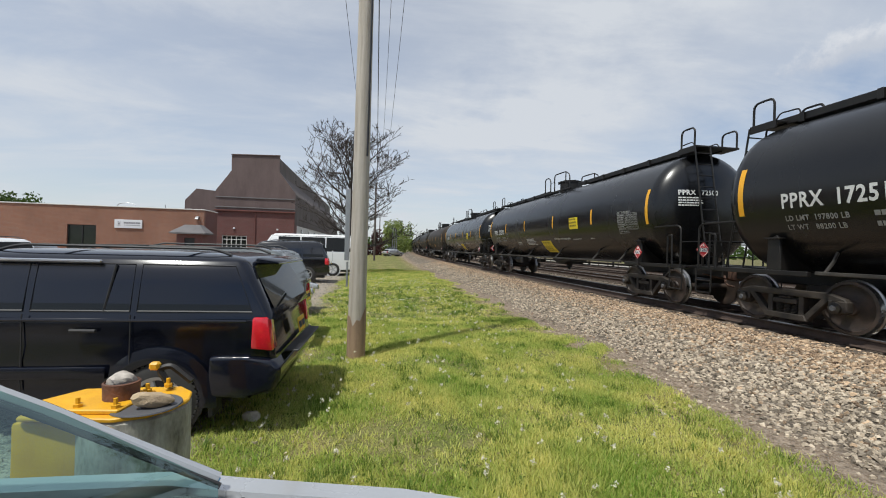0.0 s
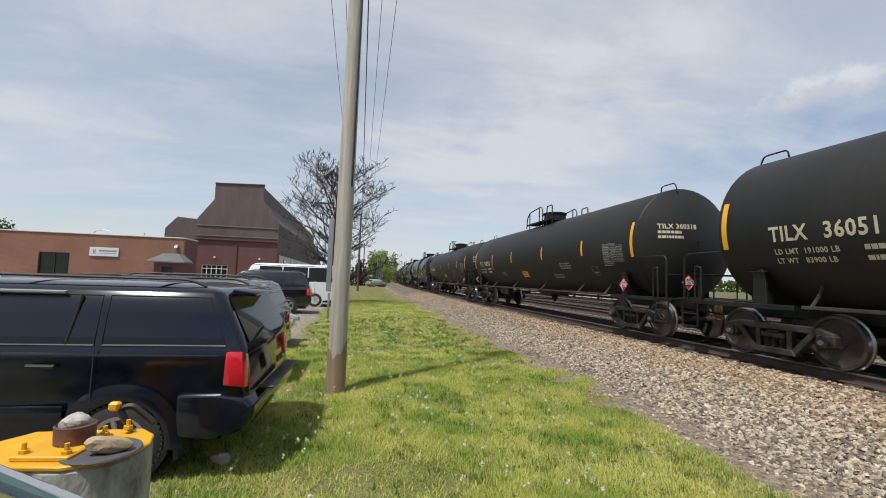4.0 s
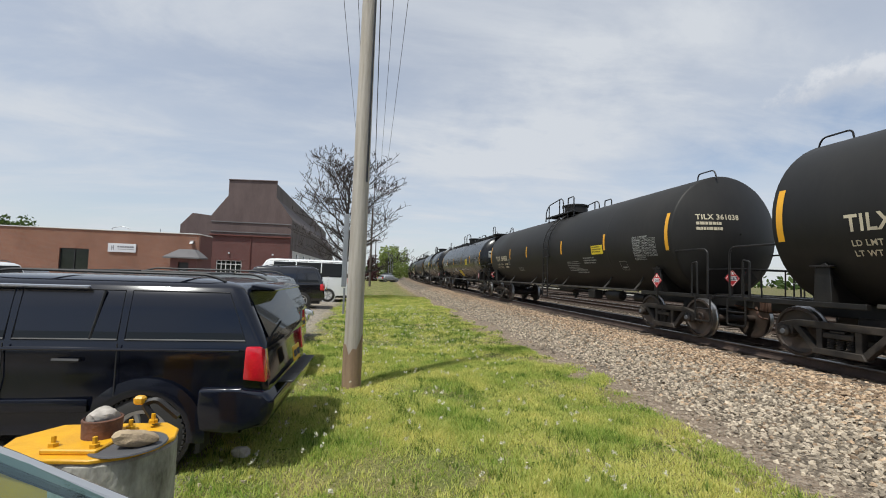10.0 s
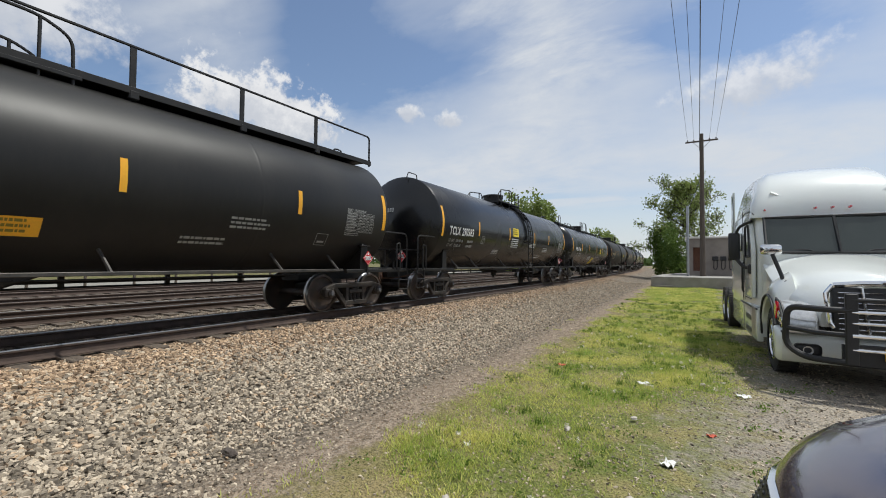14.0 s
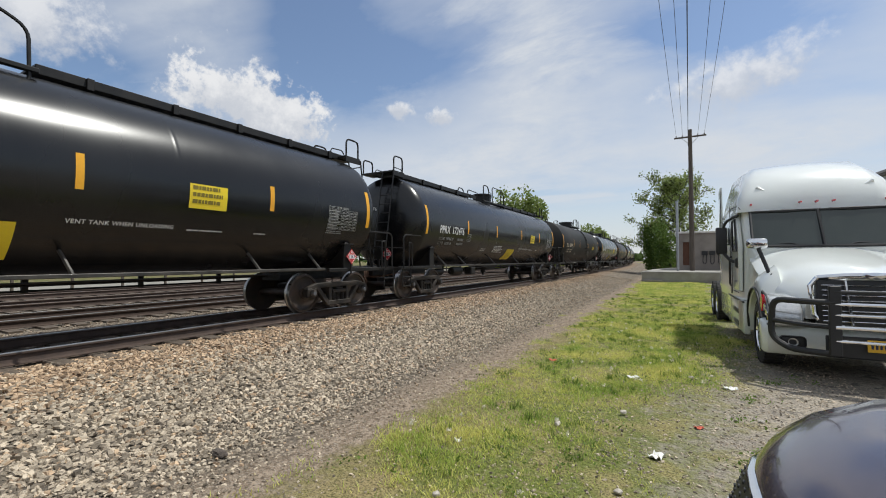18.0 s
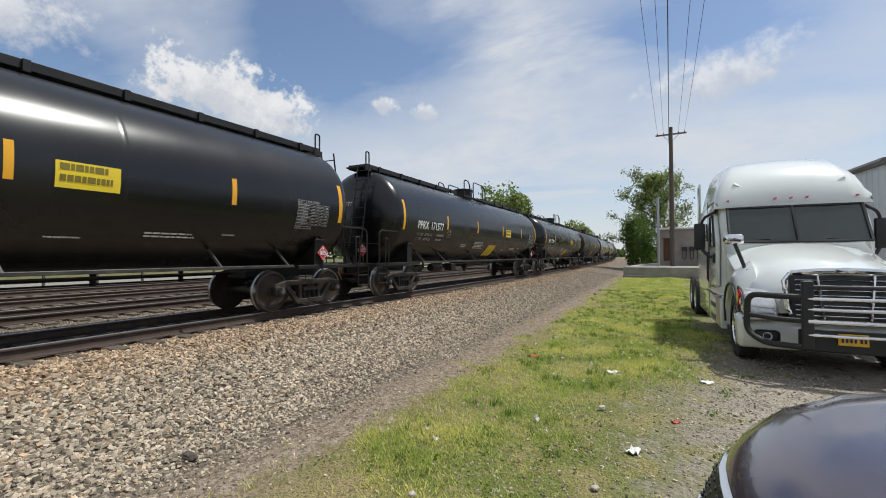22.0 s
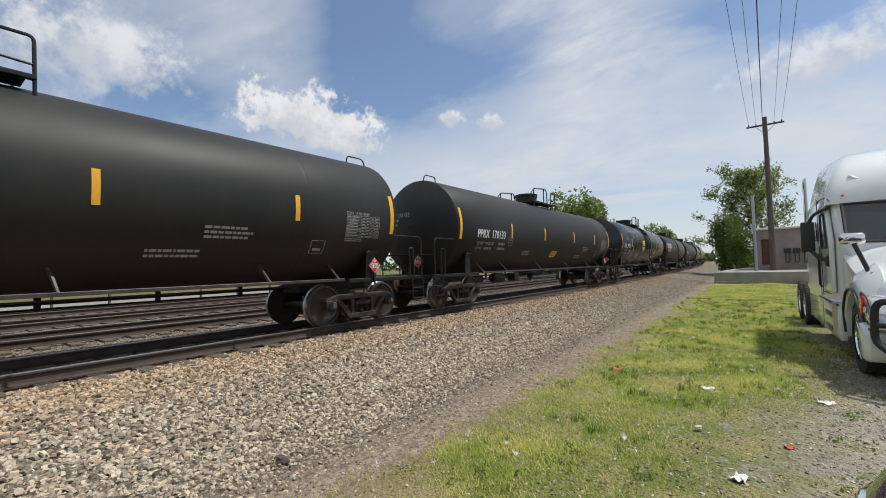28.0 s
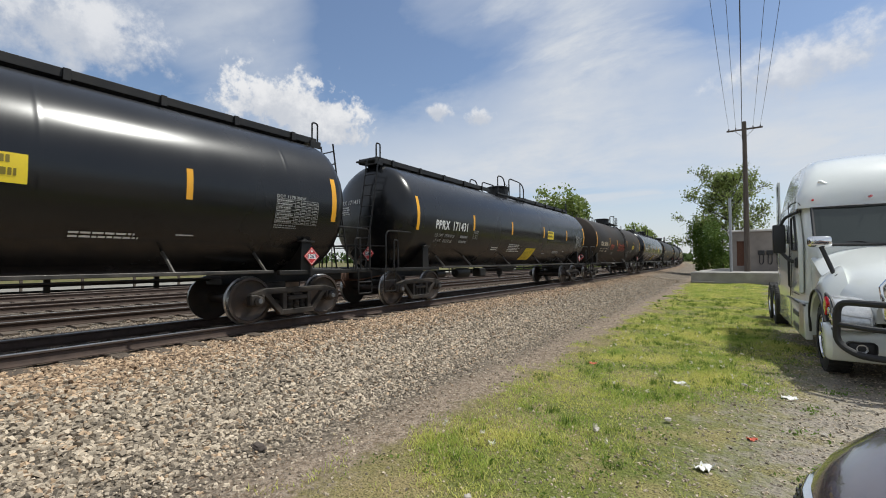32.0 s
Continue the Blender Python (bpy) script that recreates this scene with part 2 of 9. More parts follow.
M = {}
M["tank_gloss"] = material("tank_gloss", (0.0036, 0.0039, 0.0047), 0.26, col2=(0.0078, 0.0079, 0.0083), spec=0.52, scale=0.9, fine=14, amount=0.7, bump=0.03, bump_scale=1.6, rough_var=0.08, stretch=(1, 1, 0.35))
M["tank_satin"] = material("tank_satin", (0.0115, 0.0113, 0.0113), 0.45, col2=(0.021, 0.020, 0.0185), spec=0.28, scale=0.7, fine=12, amount=0.8, bump=0.03, bump_scale=2.0, stretch=(1, 1, 0.3))
M["tank_matte"] = material("tank_matte", (0.016, 0.0155, 0.0148), 0.54, col2=(0.029, 0.027, 0.0245), spec=0.26, scale=0.6, fine=10, amount=0.85, bump=0.04, bump_scale=2.5, stretch=(1, 1, 0.25))
M["tank_rusty"] = material("tank_rusty", (0.021, 0.0185, 0.0162), 0.55, col2=(0.046, 0.034, 0.026), spec=0.22, scale=0.8, fine=9, amount=0.9, bump=0.05, bump_scale=2.5, stretch=(1, 1, 0.25))
M["frame_black"] = material("frame_black", (0.006, 0.006, 0.0065), 0.5, col2=(0.018, 0.0155, 0.0135), scale=3, fine=40, amount=0.8, bump=0.08, spec=0.35)
M["sill_steel"] = material("sill_steel", (0.035, 0.033, 0.031), 0.40, 0.3, col2=(0.09, 0.08, 0.07), scale=3, fine=30, amount=0.8, bump=0.06)
M["truck_steel"] = material("truck_steel", (0.014, 0.0125, 0.0115), 0.62, col2=(0.05, 0.040, 0.032), scale=4, fine=50, amount=0.9, bump=0.15, spec=0.35)
M["wheel_steel"] = material("wheel_steel", (0.028, 0.022, 0.019), 0.55, col2=(0.06, 0.04, 0.03), scale=5, fine=45, amount=0.9, bump=0.08)
M["wheel_rim"] = material("wheel_rim", (0.42, 0.41, 0.4), 0.3, 0.9, col2=(0.2, 0.19, 0.18), scale=8)
M["cap_steel"] = material("cap_steel", (0.16, 0.17, 0.19), 0.45, 0.5, col2=(0.08, 0.07, 0.06), scale=15)
M["coupler_rust"] = material("coupler_rust", (0.10, 0.05, 0.032), 0.75, col2=(0.05, 0.03, 0.022), scale=9, bump=0.2)
M["reflective_yellow"] = material("reflective_yellow", (0.86, 0.42, 0.02), 0.4, col2=(0.66, 0.31, 0.03), scale=2, fine=30, amount=0.4)
M["placard_yellow"] = material("placard_yellow", (0.86, 0.66, 0.02), 0.45, col2=(0.72, 0.52, 0.05), scale=2, fine=30, amount=0.4)
M["placard_ink"] = material("placard_ink", (0.22, 0.17, 0.02), 0.6)
M["stencil_white"] = material("stencil_white", (0.74, 0.74, 0.72), 0.6, col2=(0.5, 0.5, 0.48), scale=5, fine=40, amount=0.5)
M["stencil_grey"] = material("stencil_grey", (0.36, 0.36, 0.34), 0.7, col2=(0.2, 0.2, 0.19), scale=5, fine=40, amount=0.6)
M["stencil_tan"] = material("stencil_tan", (0.66, 0.58, 0.42), 0.65, col2=(0.46, 0.40, 0.3), scale=5, fine=40, amount=0.5)
M["stencil_orange"] = material("stencil_orange", (0.6, 0.34, 0.07), 0.65, col2=(0.42, 0.24, 0.06), scale=5, amount=0.5)
M["graffiti_red"] = material("graffiti_red", (0.42, 0.07, 0.03), 0.6, col2=(0.25, 0.05, 0.03), scale=5, amount=0.5)
M["placard_red"] = material("placard_red", (0.55, 0.03, 0.04), 0.45, col2=(0.4, 0.03, 0.035), scale=4)
M["placard_white"] = material("placard_white", (0.78, 0.77, 0.75), 0.5, col2=(0.66, 0.65, 0.62), scale=4)
M["rail_web"] = material("rail_web", (0.075, 0.048, 0.036), 0.8, col2=(0.045, 0.031, 0.025), scale=6, fine=60, amount=0.7, bump=0.2)
M["rail_head"] = material("rail_head", (0.26, 0.25, 0.24), 0.36, 1.0, col2=(0.15, 0.14, 0.13), scale=3, fine=60, stretch=(1, 0.1, 1))
M["rail_dull"] = material("rail_dull", (0.17, 0.14, 0.12), 0.5, 0.6, col2=(0.10, 0.075, 0.06), scale=3)
M["tie_wood"] = material("tie_wood", (0.065, 0.048, 0.036), 0.9, col2=(0.135, 0.105, 0.08), scale=3, fine=40, amount=0.8, bump=0.4, stretch=(0.5, 4, 4), per_object=0.3)
M["ballast_stone"] = material("ballast_stone", (0.053, 0.042, 0.031), 0.92, col2=(0.65, 0.54, 0.405), scale=9, fine=90, amount=0.20, fine_amount=0.10, bump=0.25, islands=0.80)
M["ballast_warm"] = material("ballast_warm", (0.075, 0.047, 0.029), 0.92, col2=(0.66, 0.475, 0.31), scale=9, fine=90, amount=0.20, fine_amount=0.10, bump=0.25, islands=0.80)
M["pole_wood"] = material("pole_wood", (0.55, 0.50, 0.43), 0.85, col2=(0.37, 0.325, 0.265), scale=3, fine=30, amount=0.8, bump=0.4, stretch=(6, 6, 0.35))
M["pole_dark"] = material("pole_dark", (0.13, 0.105, 0.085), 0.9, col2=(0.075, 0.06, 0.05), scale=3, fine=30, amount=0.8, bump=0.3, stretch=(6, 6, 0.35))
M["wire_black"] = material("wire_black", (0.02, 0.02, 0.022), 0.6)
M["concrete"] = material("concrete", (0.36, 0.345, 0.315), 0.9, col2=(0.24, 0.225, 0.2), scale=1.3, fine=35, amount=0.8, bump=0.2)
M["concrete_pipe"] = material("concrete_pipe", (0.50, 0.48, 0.42), 0.9, col2=(0.10, 0.09, 0.07), scale=4, fine=30, amount=0.75, bump=0.35, stretch=(1.6, 1.6, 0.7))
M["safety_yellow"] = material("safety_yellow", (0.80, 0.42, 0.015), 0.45, col2=(0.62, 0.30, 0.02), scale=7, fine=60, amount=0.6, bump=0.1)
M["rust"] = material("rust", (0.19, 0.085, 0.05), 0.85, col2=(0.10, 0.05, 0.035), scale=14, fine=70, amount=0.8, bump=0.3)
M["field_stone"] = material("field_stone", (0.46, 0.35, 0.22), 0.9, col2=(0.30, 0.225, 0.15), scale=9, fine=55, amount=0.8, bump=0.4)
M["pale_stone"] = material("pale_stone", (0.52, 0.47, 0.41), 0.9, col2=(0.33, 0.29, 0.25), scale=14, fine=55, amount=0.8, bump=0.4)
M["navy_paint"] = material("navy_paint", (0.0045, 0.006, 0.0125), 0.14, col2=(0.0065, 0.008, 0.0145), scale=2, fine=60, spec=0.42, coat=0.35, rough_var=0.03)
M["black_paint"] = material("black_paint", (0.008, 0.008, 0.01), 0.14, col2=(0.012, 0.012, 0.014), scale=2, coat=1.0, rough_var=0.03)
M["grey_paint"] = material("grey_paint", (0.15, 0.165, 0.165), 0.25, 0.4, col2=(0.13, 0.145, 0.145), scale=2, coat=1.0, rough_var=0.03)
M["silver_paint"] = material("silver_paint", (0.50, 0.51, 0.52), 0.28, 0.45, col2=(0.45, 0.46, 0.47), scale=2, coat=1.0, rough_var=0.03)
M["red_paint"] = material("red_paint", (0.2, 0.015, 0.015), 0.2, col2=(0.16, 0.013, 0.013), scale=2, coat=1.0)
M["maroon_paint"] = material("maroon_paint", (0.105, 0.083, 0.10), 0.24, 0.6, col2=(0.115, 0.092, 0.108), scale=2, coat=1.0, rough_var=0.03)
M["white_paint"] = material("white_paint", (0.80, 0.80, 0.79), 0.25, col2=(0.74, 0.74, 0.72), scale=1.5, fine=40, coat=0.8, rough_var=0.05)
M["truck_white"] = material("truck_white", (0.79, 0.815, 0.785), 0.20, col2=(0.73, 0.755, 0.72), scale=1.2, fine=40, coat=0.8, rough_var=0.05)
M["black_plastic"] = material("black_plastic", (0.018, 0.018, 0.019), 0.55, col2=(0.03, 0.03, 0.031), scale=8, fine=120, bump=0.05)
M["grey_plastic"] = material("grey_plastic", (0.10, 0.10, 0.105), 0.55, col2=(0.075, 0.075, 0.08), scale=8, fine=120, bump=0.05)
M["tyre"] = material("tyre", (0.028, 0.027, 0.026), 0.85, col2=(0.05, 0.047, 0.043), scale=9, fine=80, amount=0.6, bump=0.15)
M["chrome"] = material("chrome", (0.82, 0.82, 0.82), 0.10, 1.0, col2=(0.72, 0.72, 0.72), scale=4, rough_var=0.04)
M["alloy"] = material("alloy", (0.52, 0.52, 0.53), 0.32, 0.9, col2=(0.42, 0.42, 0.43), scale=5)
M["safety_pale"] = material("safety_pale", (0.72, 0.45, 0.05), 0.6, col2=(0.5, 0.4, 0.2), scale=6, fine=40, amount=0.8)
M["tail_red"] = material("tail_red", (0.72, 0.012, 0.026), 0.10, col2=(0.50, 0.008, 0.018), scale=18, coat=1.0)
M["lamp_clear"] = material("lamp_clear", (0.62, 0.63, 0.63), 0.12, 0.4, col2=(0.4, 0.41, 0.42), scale=20, coat=1.0)
M["amber"] = material("amber", (0.75, 0.26, 0.02), 0.25, col2=(0.6, 0.2, 0.02), scale=10, coat=0.6)
M["car_glass"] = material("car_glass", (0.012, 0.014, 0.015), 0.05, col2=(0.016, 0.018, 0.019), scale=1, spec=0.12, rough_var=0.01)
M["truck_glass"] = material("truck_glass", (0.035, 0.045, 0.042), 0.05, col2=(0.05, 0.06, 0.056), scale=1.5, spec=0.6, rough_var=0.01)
M["tinted_glass"] = material("tinted_glass", (0.006, 0.007, 0.007), 0.04, col2=(0.008, 0.009, 0.009), scale=1, spec=0.38, rough_var=0.01)
M["window_dark"] = material("window_dark", (0.02, 0.026, 0.022), 0.08, col2=(0.03, 0.034, 0.03), scale=2, rough_var=0.03)
M["plate_yellow"] = material("plate_yellow", (0.78, 0.46, 0.03), 0.5, col2=(0.66, 0.4, 0.04), scale=6)
M["plate_ink"] = material("plate_ink", (0.02, 0.03, 0.09), 0.5)
M["brick_red"] = material("brick_red", (0.275, 0.10, 0.06), 0.9, col2=(0.19, 0.07, 0.045), scale=0.8, fine=18, amount=0.6, bump=0.15)
M["brick_dark"] = material("brick_dark", (0.165, 0.06, 0.048), 0.9, col2=(0.11, 0.045, 0.038), scale=0.8, fine=18, amount=0.6, bump=0.15)
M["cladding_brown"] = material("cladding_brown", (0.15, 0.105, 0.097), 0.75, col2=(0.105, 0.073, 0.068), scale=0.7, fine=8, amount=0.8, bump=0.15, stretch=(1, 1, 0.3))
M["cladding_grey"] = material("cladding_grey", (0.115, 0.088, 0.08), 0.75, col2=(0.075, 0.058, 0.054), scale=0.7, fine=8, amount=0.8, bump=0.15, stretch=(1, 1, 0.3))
M["trim_pale"] = material("trim_pale", (0.62, 0.60, 0.56), 0.7, col2=(0.5, 0.48, 0.45), scale=2)
M["block_tan"] = material("block_tan", (0.29, 0.255, 0.225), 0.9, col2=(0.21, 0.185, 0.165), scale=1.2, fine=25, amount=0.8, bump=0.2)
M["metal_white"] = material("metal_white", (0.62, 0.64, 0.66), 0.5, col2=(0.52, 0.54, 0.56), scale=0.8, fine=12, amount=0.6)
M["roof_grey"] = material("roof_grey", (0.16, 0.15, 0.15), 0.85, col2=(0.11, 0.105, 0.105), scale=1.5)
M["sign_white"] = material("sign_white", (0.72, 0.72, 0.74), 0.5, col2=(0.64, 0.64, 0.66), scale=2)
M["sign_ink"] = material("sign_ink", (0.22, 0.21, 0.23), 0.6)
M["sign_red"] = material("sign_red", (0.5, 0.05, 0.05), 0.6)
M["stack_brick"] = material("stack_brick", (0.36, 0.13, 0.085), 0.9, col2=(0.26, 0.095, 0.07), scale=0.3, fine=4, amount=0.7)
M["bark"] = material("bark", (0.12, 0.095, 0.078), 0.95, col2=(0.065, 0.052, 0.043), scale=6, fine=40, amount=0.8, bump=0.5, stretch=(3, 3, 0.6))
M["bark_dark"] = material("bark_dark", (0.06, 0.047, 0.04), 0.95, col2=(0.035, 0.028, 0.024), scale=6, fine=40, amount=0.8, bump=0.5, stretch=(3, 3, 0.6))
M["bud"] = material("bud", (0.16, 0.09, 0.075), 0.85, col2=(0.10, 0.075, 0.055), scale=8)
M["foam_white"] = material("foam_white", (0.76, 0.75, 0.72), 0.8, col2=(0.6, 0.59, 0.56), scale=12, bump=0.2)
M["litter_red"] = material("litter_red", (0.6, 0.10, 0.05), 0.6, col2=(0.5, 0.14, 0.08), scale=12)
M["rust_wood"] = material("rust_wood", (0.37, 0.255, 0.165), 0.9, col2=(0.27, 0.18, 0.12), scale=4, fine=40, amount=0.8, bump=0.3, stretch=(4, 4, 0.5))
M["steel_galv"] = material("steel_galv", (0.42, 0.43, 0.44), 0.45, 0.7, col2=(0.3, 0.31, 0.32), scale=6)


def leafy(name, col, col2, rough=0.55, trans=0.35):
    """Thin leaves or blades that let some light through, no two quite alike."""
    mt = bpy.data.materials.new(name)
    mt.use_nodes = True
    nt = mt.node_tree
    add, link = nt.nodes.new, nt.links.new
    b, out = nt.nodes["Principled BSDF"], nt.nodes["Material Output"]
    geo = add("ShaderNodeNewGeometry")
    n = add("ShaderNodeTexNoise")
    co = add("ShaderNodeTexCoord")
    link(co.outputs["Object"], n.inputs["Vector"])
    n.inputs["Scale"].default_value, n.inputs["Detail"].default_value = 1.1, 5
    a = add("ShaderNodeMath")
    a.operation, a.use_clamp = "MULTIPLY_ADD", True
    link(geo.outputs["Random Per Island"], a.inputs[0])
    a.inputs[1].default_value = 0.62
    r = add("ShaderNodeMapRange")
    r.inputs[1].default_value, r.inputs[2].default_value, r.inputs[4].default_value = 0.36, 0.64, 0.6
    link(n.outputs[0], r.inputs[0])
    link(r.outputs[0], a.inputs[2])
    mx = add("ShaderNodeMix")
    mx.data_type = "RGBA"
    link(a.outputs[0], mx.inputs[0])
    mx.inputs[6].default_value, mx.inputs[7].default_value = hexa(*col), hexa(*col2)
    link(mx.outputs[2], b.inputs["Base Color"])
    b.inputs["Roughness"].default_value = rough
    b.inputs["Specular IOR Level"].default_value = 0.25
    tr = add("ShaderNodeBsdfTranslucent")
    link(mx.outputs[2], tr.inputs["Color"])
    ms = add("ShaderNodeMixShader")
    ms.inputs[0].default_value = trans
    link(b.outputs[0], ms.inputs[1]), link(tr.outputs[0], ms.inputs[2])
    link(ms.outputs[0], out.inputs[0])
    return mt


M["leaf_fresh"] = leafy("leaf_fresh", (0.15, 0.22, 0.05), (0.27, 0.32, 0.10))
M["leaf_mid"] = leafy("leaf_mid", (0.06, 0.12, 0.025), (0.15, 0.22, 0.045))
M["leaf_deep"] = leafy("leaf_deep", (0.035, 0.07, 0.018), (0.085, 0.13, 0.03))
M["leaf_conifer"] = leafy("leaf_conifer", (0.025, 0.05, 0.022), (0.05, 0.085, 0.035))
M["leaf_maroon"] = leafy("leaf_maroon", (0.05, 0.02, 0.022), (0.08, 0.032, 0.03))
M["grass_blade"] = leafy("grass_blade", (0.145, 0.305, 0.022), (0.70, 0.65, 0.20), 0.5, 0.42)
M["dandelion"] = leafy("dandelion", (0.82, 0.78, 0.66), (0.7, 0.66, 0.54), 0.9, 0.3)
# ---- mesh helpers ----
def finish(bm, angle=35):
    me = bpy.data.meshes.new("mesh")
    bmesh.ops.recalc_face_normals(bm, faces=bm.faces[:])
    bm.to_mesh(me)
    bm.free()
    me.polygons.foreach_set("use_smooth", [True] * len(me.polygons))
    me.set_sharp_from_angle(angle=radians(angle))
    return me


def part(name, bm, mat, parent=None, label="", at=None, angle=35):
    """Links a bmesh (or a ready mesh) as one object, under a thing or a part."""
    me = finish(bm, angle) if isinstance(bm, bmesh.types.BMesh) else bm
    if not me.materials:
        for k in ([mat] if isinstance(mat, str) else mat):
            me.materials.append(M[k])
    ob = new(name, me)
    ob.parent = parent
    if at is not None:
        ob.matrix_basis = at
    if label:
        ob["label"] = label
    return ob


def thing(name, label, category, at=None, group="", kind=""):
    ob = new(name)
    ob.empty_display_size = 0.2
    if at is not None:
        ob.matrix_basis = at
    return tagged(ob, label, category, group, kind)


def BM():
    return bmesh.new()


def box(bm, c, s, rot=None, bevel=0.0, seg=1):
    """A box of size s round c, its edges eased by bevel."""
    sub = bmesh.new() if bevel else bm
    m = Matrix.Translation(c) @ (rot.to_4x4() if rot else Matrix.Identity(4)) @ Matrix.Diagonal((*s, 1))
    made = bmesh.ops.create_cube(sub, size=1.0, matrix=m)["verts"]
    if bevel:
        bmesh.ops.bevel(sub, geom=sub.edges[:], offset=bevel, segments=seg, affect="EDGES", profile=0.5)
        merge(bm, sub)
    return made


def merge(bm, sub):
    lut = {v: bm.verts.new(v.co) for v in sub.verts}
    for f in sub.faces:
        bm.faces.new([lut[v] for v in f.verts]).material_index = f.material_index
    sub.free()


def tube(bm, pts, r, seg=6, closed=False, caps=True):
    """A round bar along a line of points."""
    pts = [Vector(p) for p in pts]
    n = len(pts)
    rings = []
    side = None
    for i, p in enumerate(pts):
        a, b = pts[i - 1] if (i or closed) else p, pts[(i + 1) % n] if (i < n - 1 or closed) else p
        d = (b - a).normalized()
        if side is None:
            side = d.cross((0, 0, 1) if abs(d.z) < 0.9 else (1, 0, 0)).normalized()
        side = (side - d * side.dot(d)).normalized()
        up = d.cross(side)
        rad = r[i] if isinstance(r, (list, tuple)) else r
        rings.append([bm.verts.new(p + rad * (side * math.cos(k * math.tau / seg) + up * math.sin(k * math.tau / seg))) for k in range(seg)])
    for i in range(n if closed else n - 1):
        a, b = rings[i], rings[(i + 1) % n]
        for k in range(seg):
            bm.faces.new((a[k], a[(k + 1) % seg], b[(k + 1) % seg], b[k]))
    if caps and not closed:
        bm.faces.new(rings[0][::-1]), bm.faces.new(rings[-1])


def rounded(pts, r, seg=4):
    """A line of points with its inner corners rounded off."""
    pts = [Vector(p) for p in pts]
    out = [pts[0]]
    for a, p, b in zip(pts, pts[1:], pts[2:]):
        u, v = (a - p), (b - p)
        k = min(r, u.length * 0.45, v.length * 0.45)
        s, e = p + u.normalized() * k, p + v.normalized() * k
        for i in range(seg + 1):
            t = i / seg
            out.append(s * (1 - t) ** 2 + p * 2 * t * (1 - t) + e * t * t)
    return out + [pts[-1]]


def lathe(bm, prof, seg=32, axis="y", centre=(0, 0, 0), caps=False):
    """Turns a profile of (radius, height) round an axis."""
    c = Vector(centre)
    rings = []
    for r, h in prof:
        ring = []
        for k in range(seg):
            a = k * math.tau / seg
            u, v = r * math.cos(a), r * math.sin(a)
            co = {"y": (u, h, v), "z": (u, v, h), "x": (h, u, v)}[axis]
            ring.append(bm.verts.new(c + Vector(co)))
        rings.append(ring)
    for a, b in zip(rings, rings[1:]):
        for k in range(seg):
            bm.faces.new((a[k], a[(k + 1) % seg], b[(k + 1) % seg], b[k]))
    if caps:
        bm.faces.new(rings[0]), bm.faces.new(rings[-1])
    return rings


def prism(bm, poly, a, b, axis="x", bevel=0.0, seg=2):
    """A flat outline pushed from a to b along an axis. The outline's pairs fill the other two axes in order."""
    sub = bmesh.new() if bevel else bm

    def co(p, h):
        return {"x": (h, p[0], p[1]), "y": (p[0], h, p[1]), "z": (p[0], p[1], h)}[axis]

    lo, hi = [sub.verts.new(co(p, a)) for p in poly], [sub.verts.new(co(p, b)) for p in poly]
    sub.faces.new(lo), sub.faces.new(hi)
    n = len(poly)
    for i in range(n):
        sub.faces.new((lo[i], lo[(i + 1) % n], hi[(i + 1) % n], hi[i]))
    if bevel:
        bmesh.ops.recalc_face_normals(sub, faces=sub.faces[:])
        bmesh.ops.bevel(sub, geom=sub.edges[:], offset=bevel, segments=seg, affect="EDGES", profile=0.5)
        merge(bm, sub)


def loft(bm, rings, close=True, caps=True):
    """Skins rings of equally many points."""
    vs = [[bm.verts.new(p) for p in ring] for ring in rings]
    n = len(vs[0])
    for a, b in zip(vs, vs[1:]):
        for k in range(n if close else n - 1):
            bm.faces.new((a[k], a[(k + 1) % n], b[(k + 1) % n], b[k]))
    if caps and close:
        bm.faces.new(vs[0][::-1]), bm.faces.new(vs[-1])
    return vs


def mesh_of(verts, faces):
    me = bpy.data.meshes.new("mesh")
    me.from_pydata(verts, [], faces)
    me.update()
    return me


def big_mesh(verts, tris):
    """A mesh of very many triangles from arrays."""
    me = bpy.data.meshes.new("mesh")
    verts, tris = np.asarray(verts, np.float32), np.asarray(tris, np.int32)
    me.vertices.add(len(verts)), me.loops.add(tris.size), me.polygons.add(len(tris))
    me.vertices.foreach_set("co", verts.ravel())
    me.loops.foreach_set("vertex_index", tris.ravel())
    me.polygons.foreach_set("loop_start", np.arange(0, tris.size, 3, dtype=np.int32))
    me.update(calc_edges=True)
    me.validate()
    return me


FONT_CACHE = {}


def lettering(text, height, spread=1.0):
    """Flat letters as vertices and faces; the capitals' height as given, lower left corner at the origin."""
    key = (text, height, spread)
    if key not in FONT_CACHE:
        cu = bpy.data.curves.new("letters", "FONT")
        cu.body, cu.size, cu.space_character, cu.resolution_u = text, height / 0.70, 1.10, 2
        cu.offset = 0.010 * height / 0.27
        ob = new("letters", cu)
        dg = bpy.context.evaluated_depsgraph_get()
        dg.update()
        me = ob.evaluated_get(dg).to_mesh()
        FONT_CACHE[key] = ([(v.co.x * spread, v.co.y) for v in me.vertices], [tuple(p.vertices) for p in me.polygons])
        bpy.data.objects.remove(ob)
        bpy.data.curves.remove(cu)
    return FONT_CACHE[key]


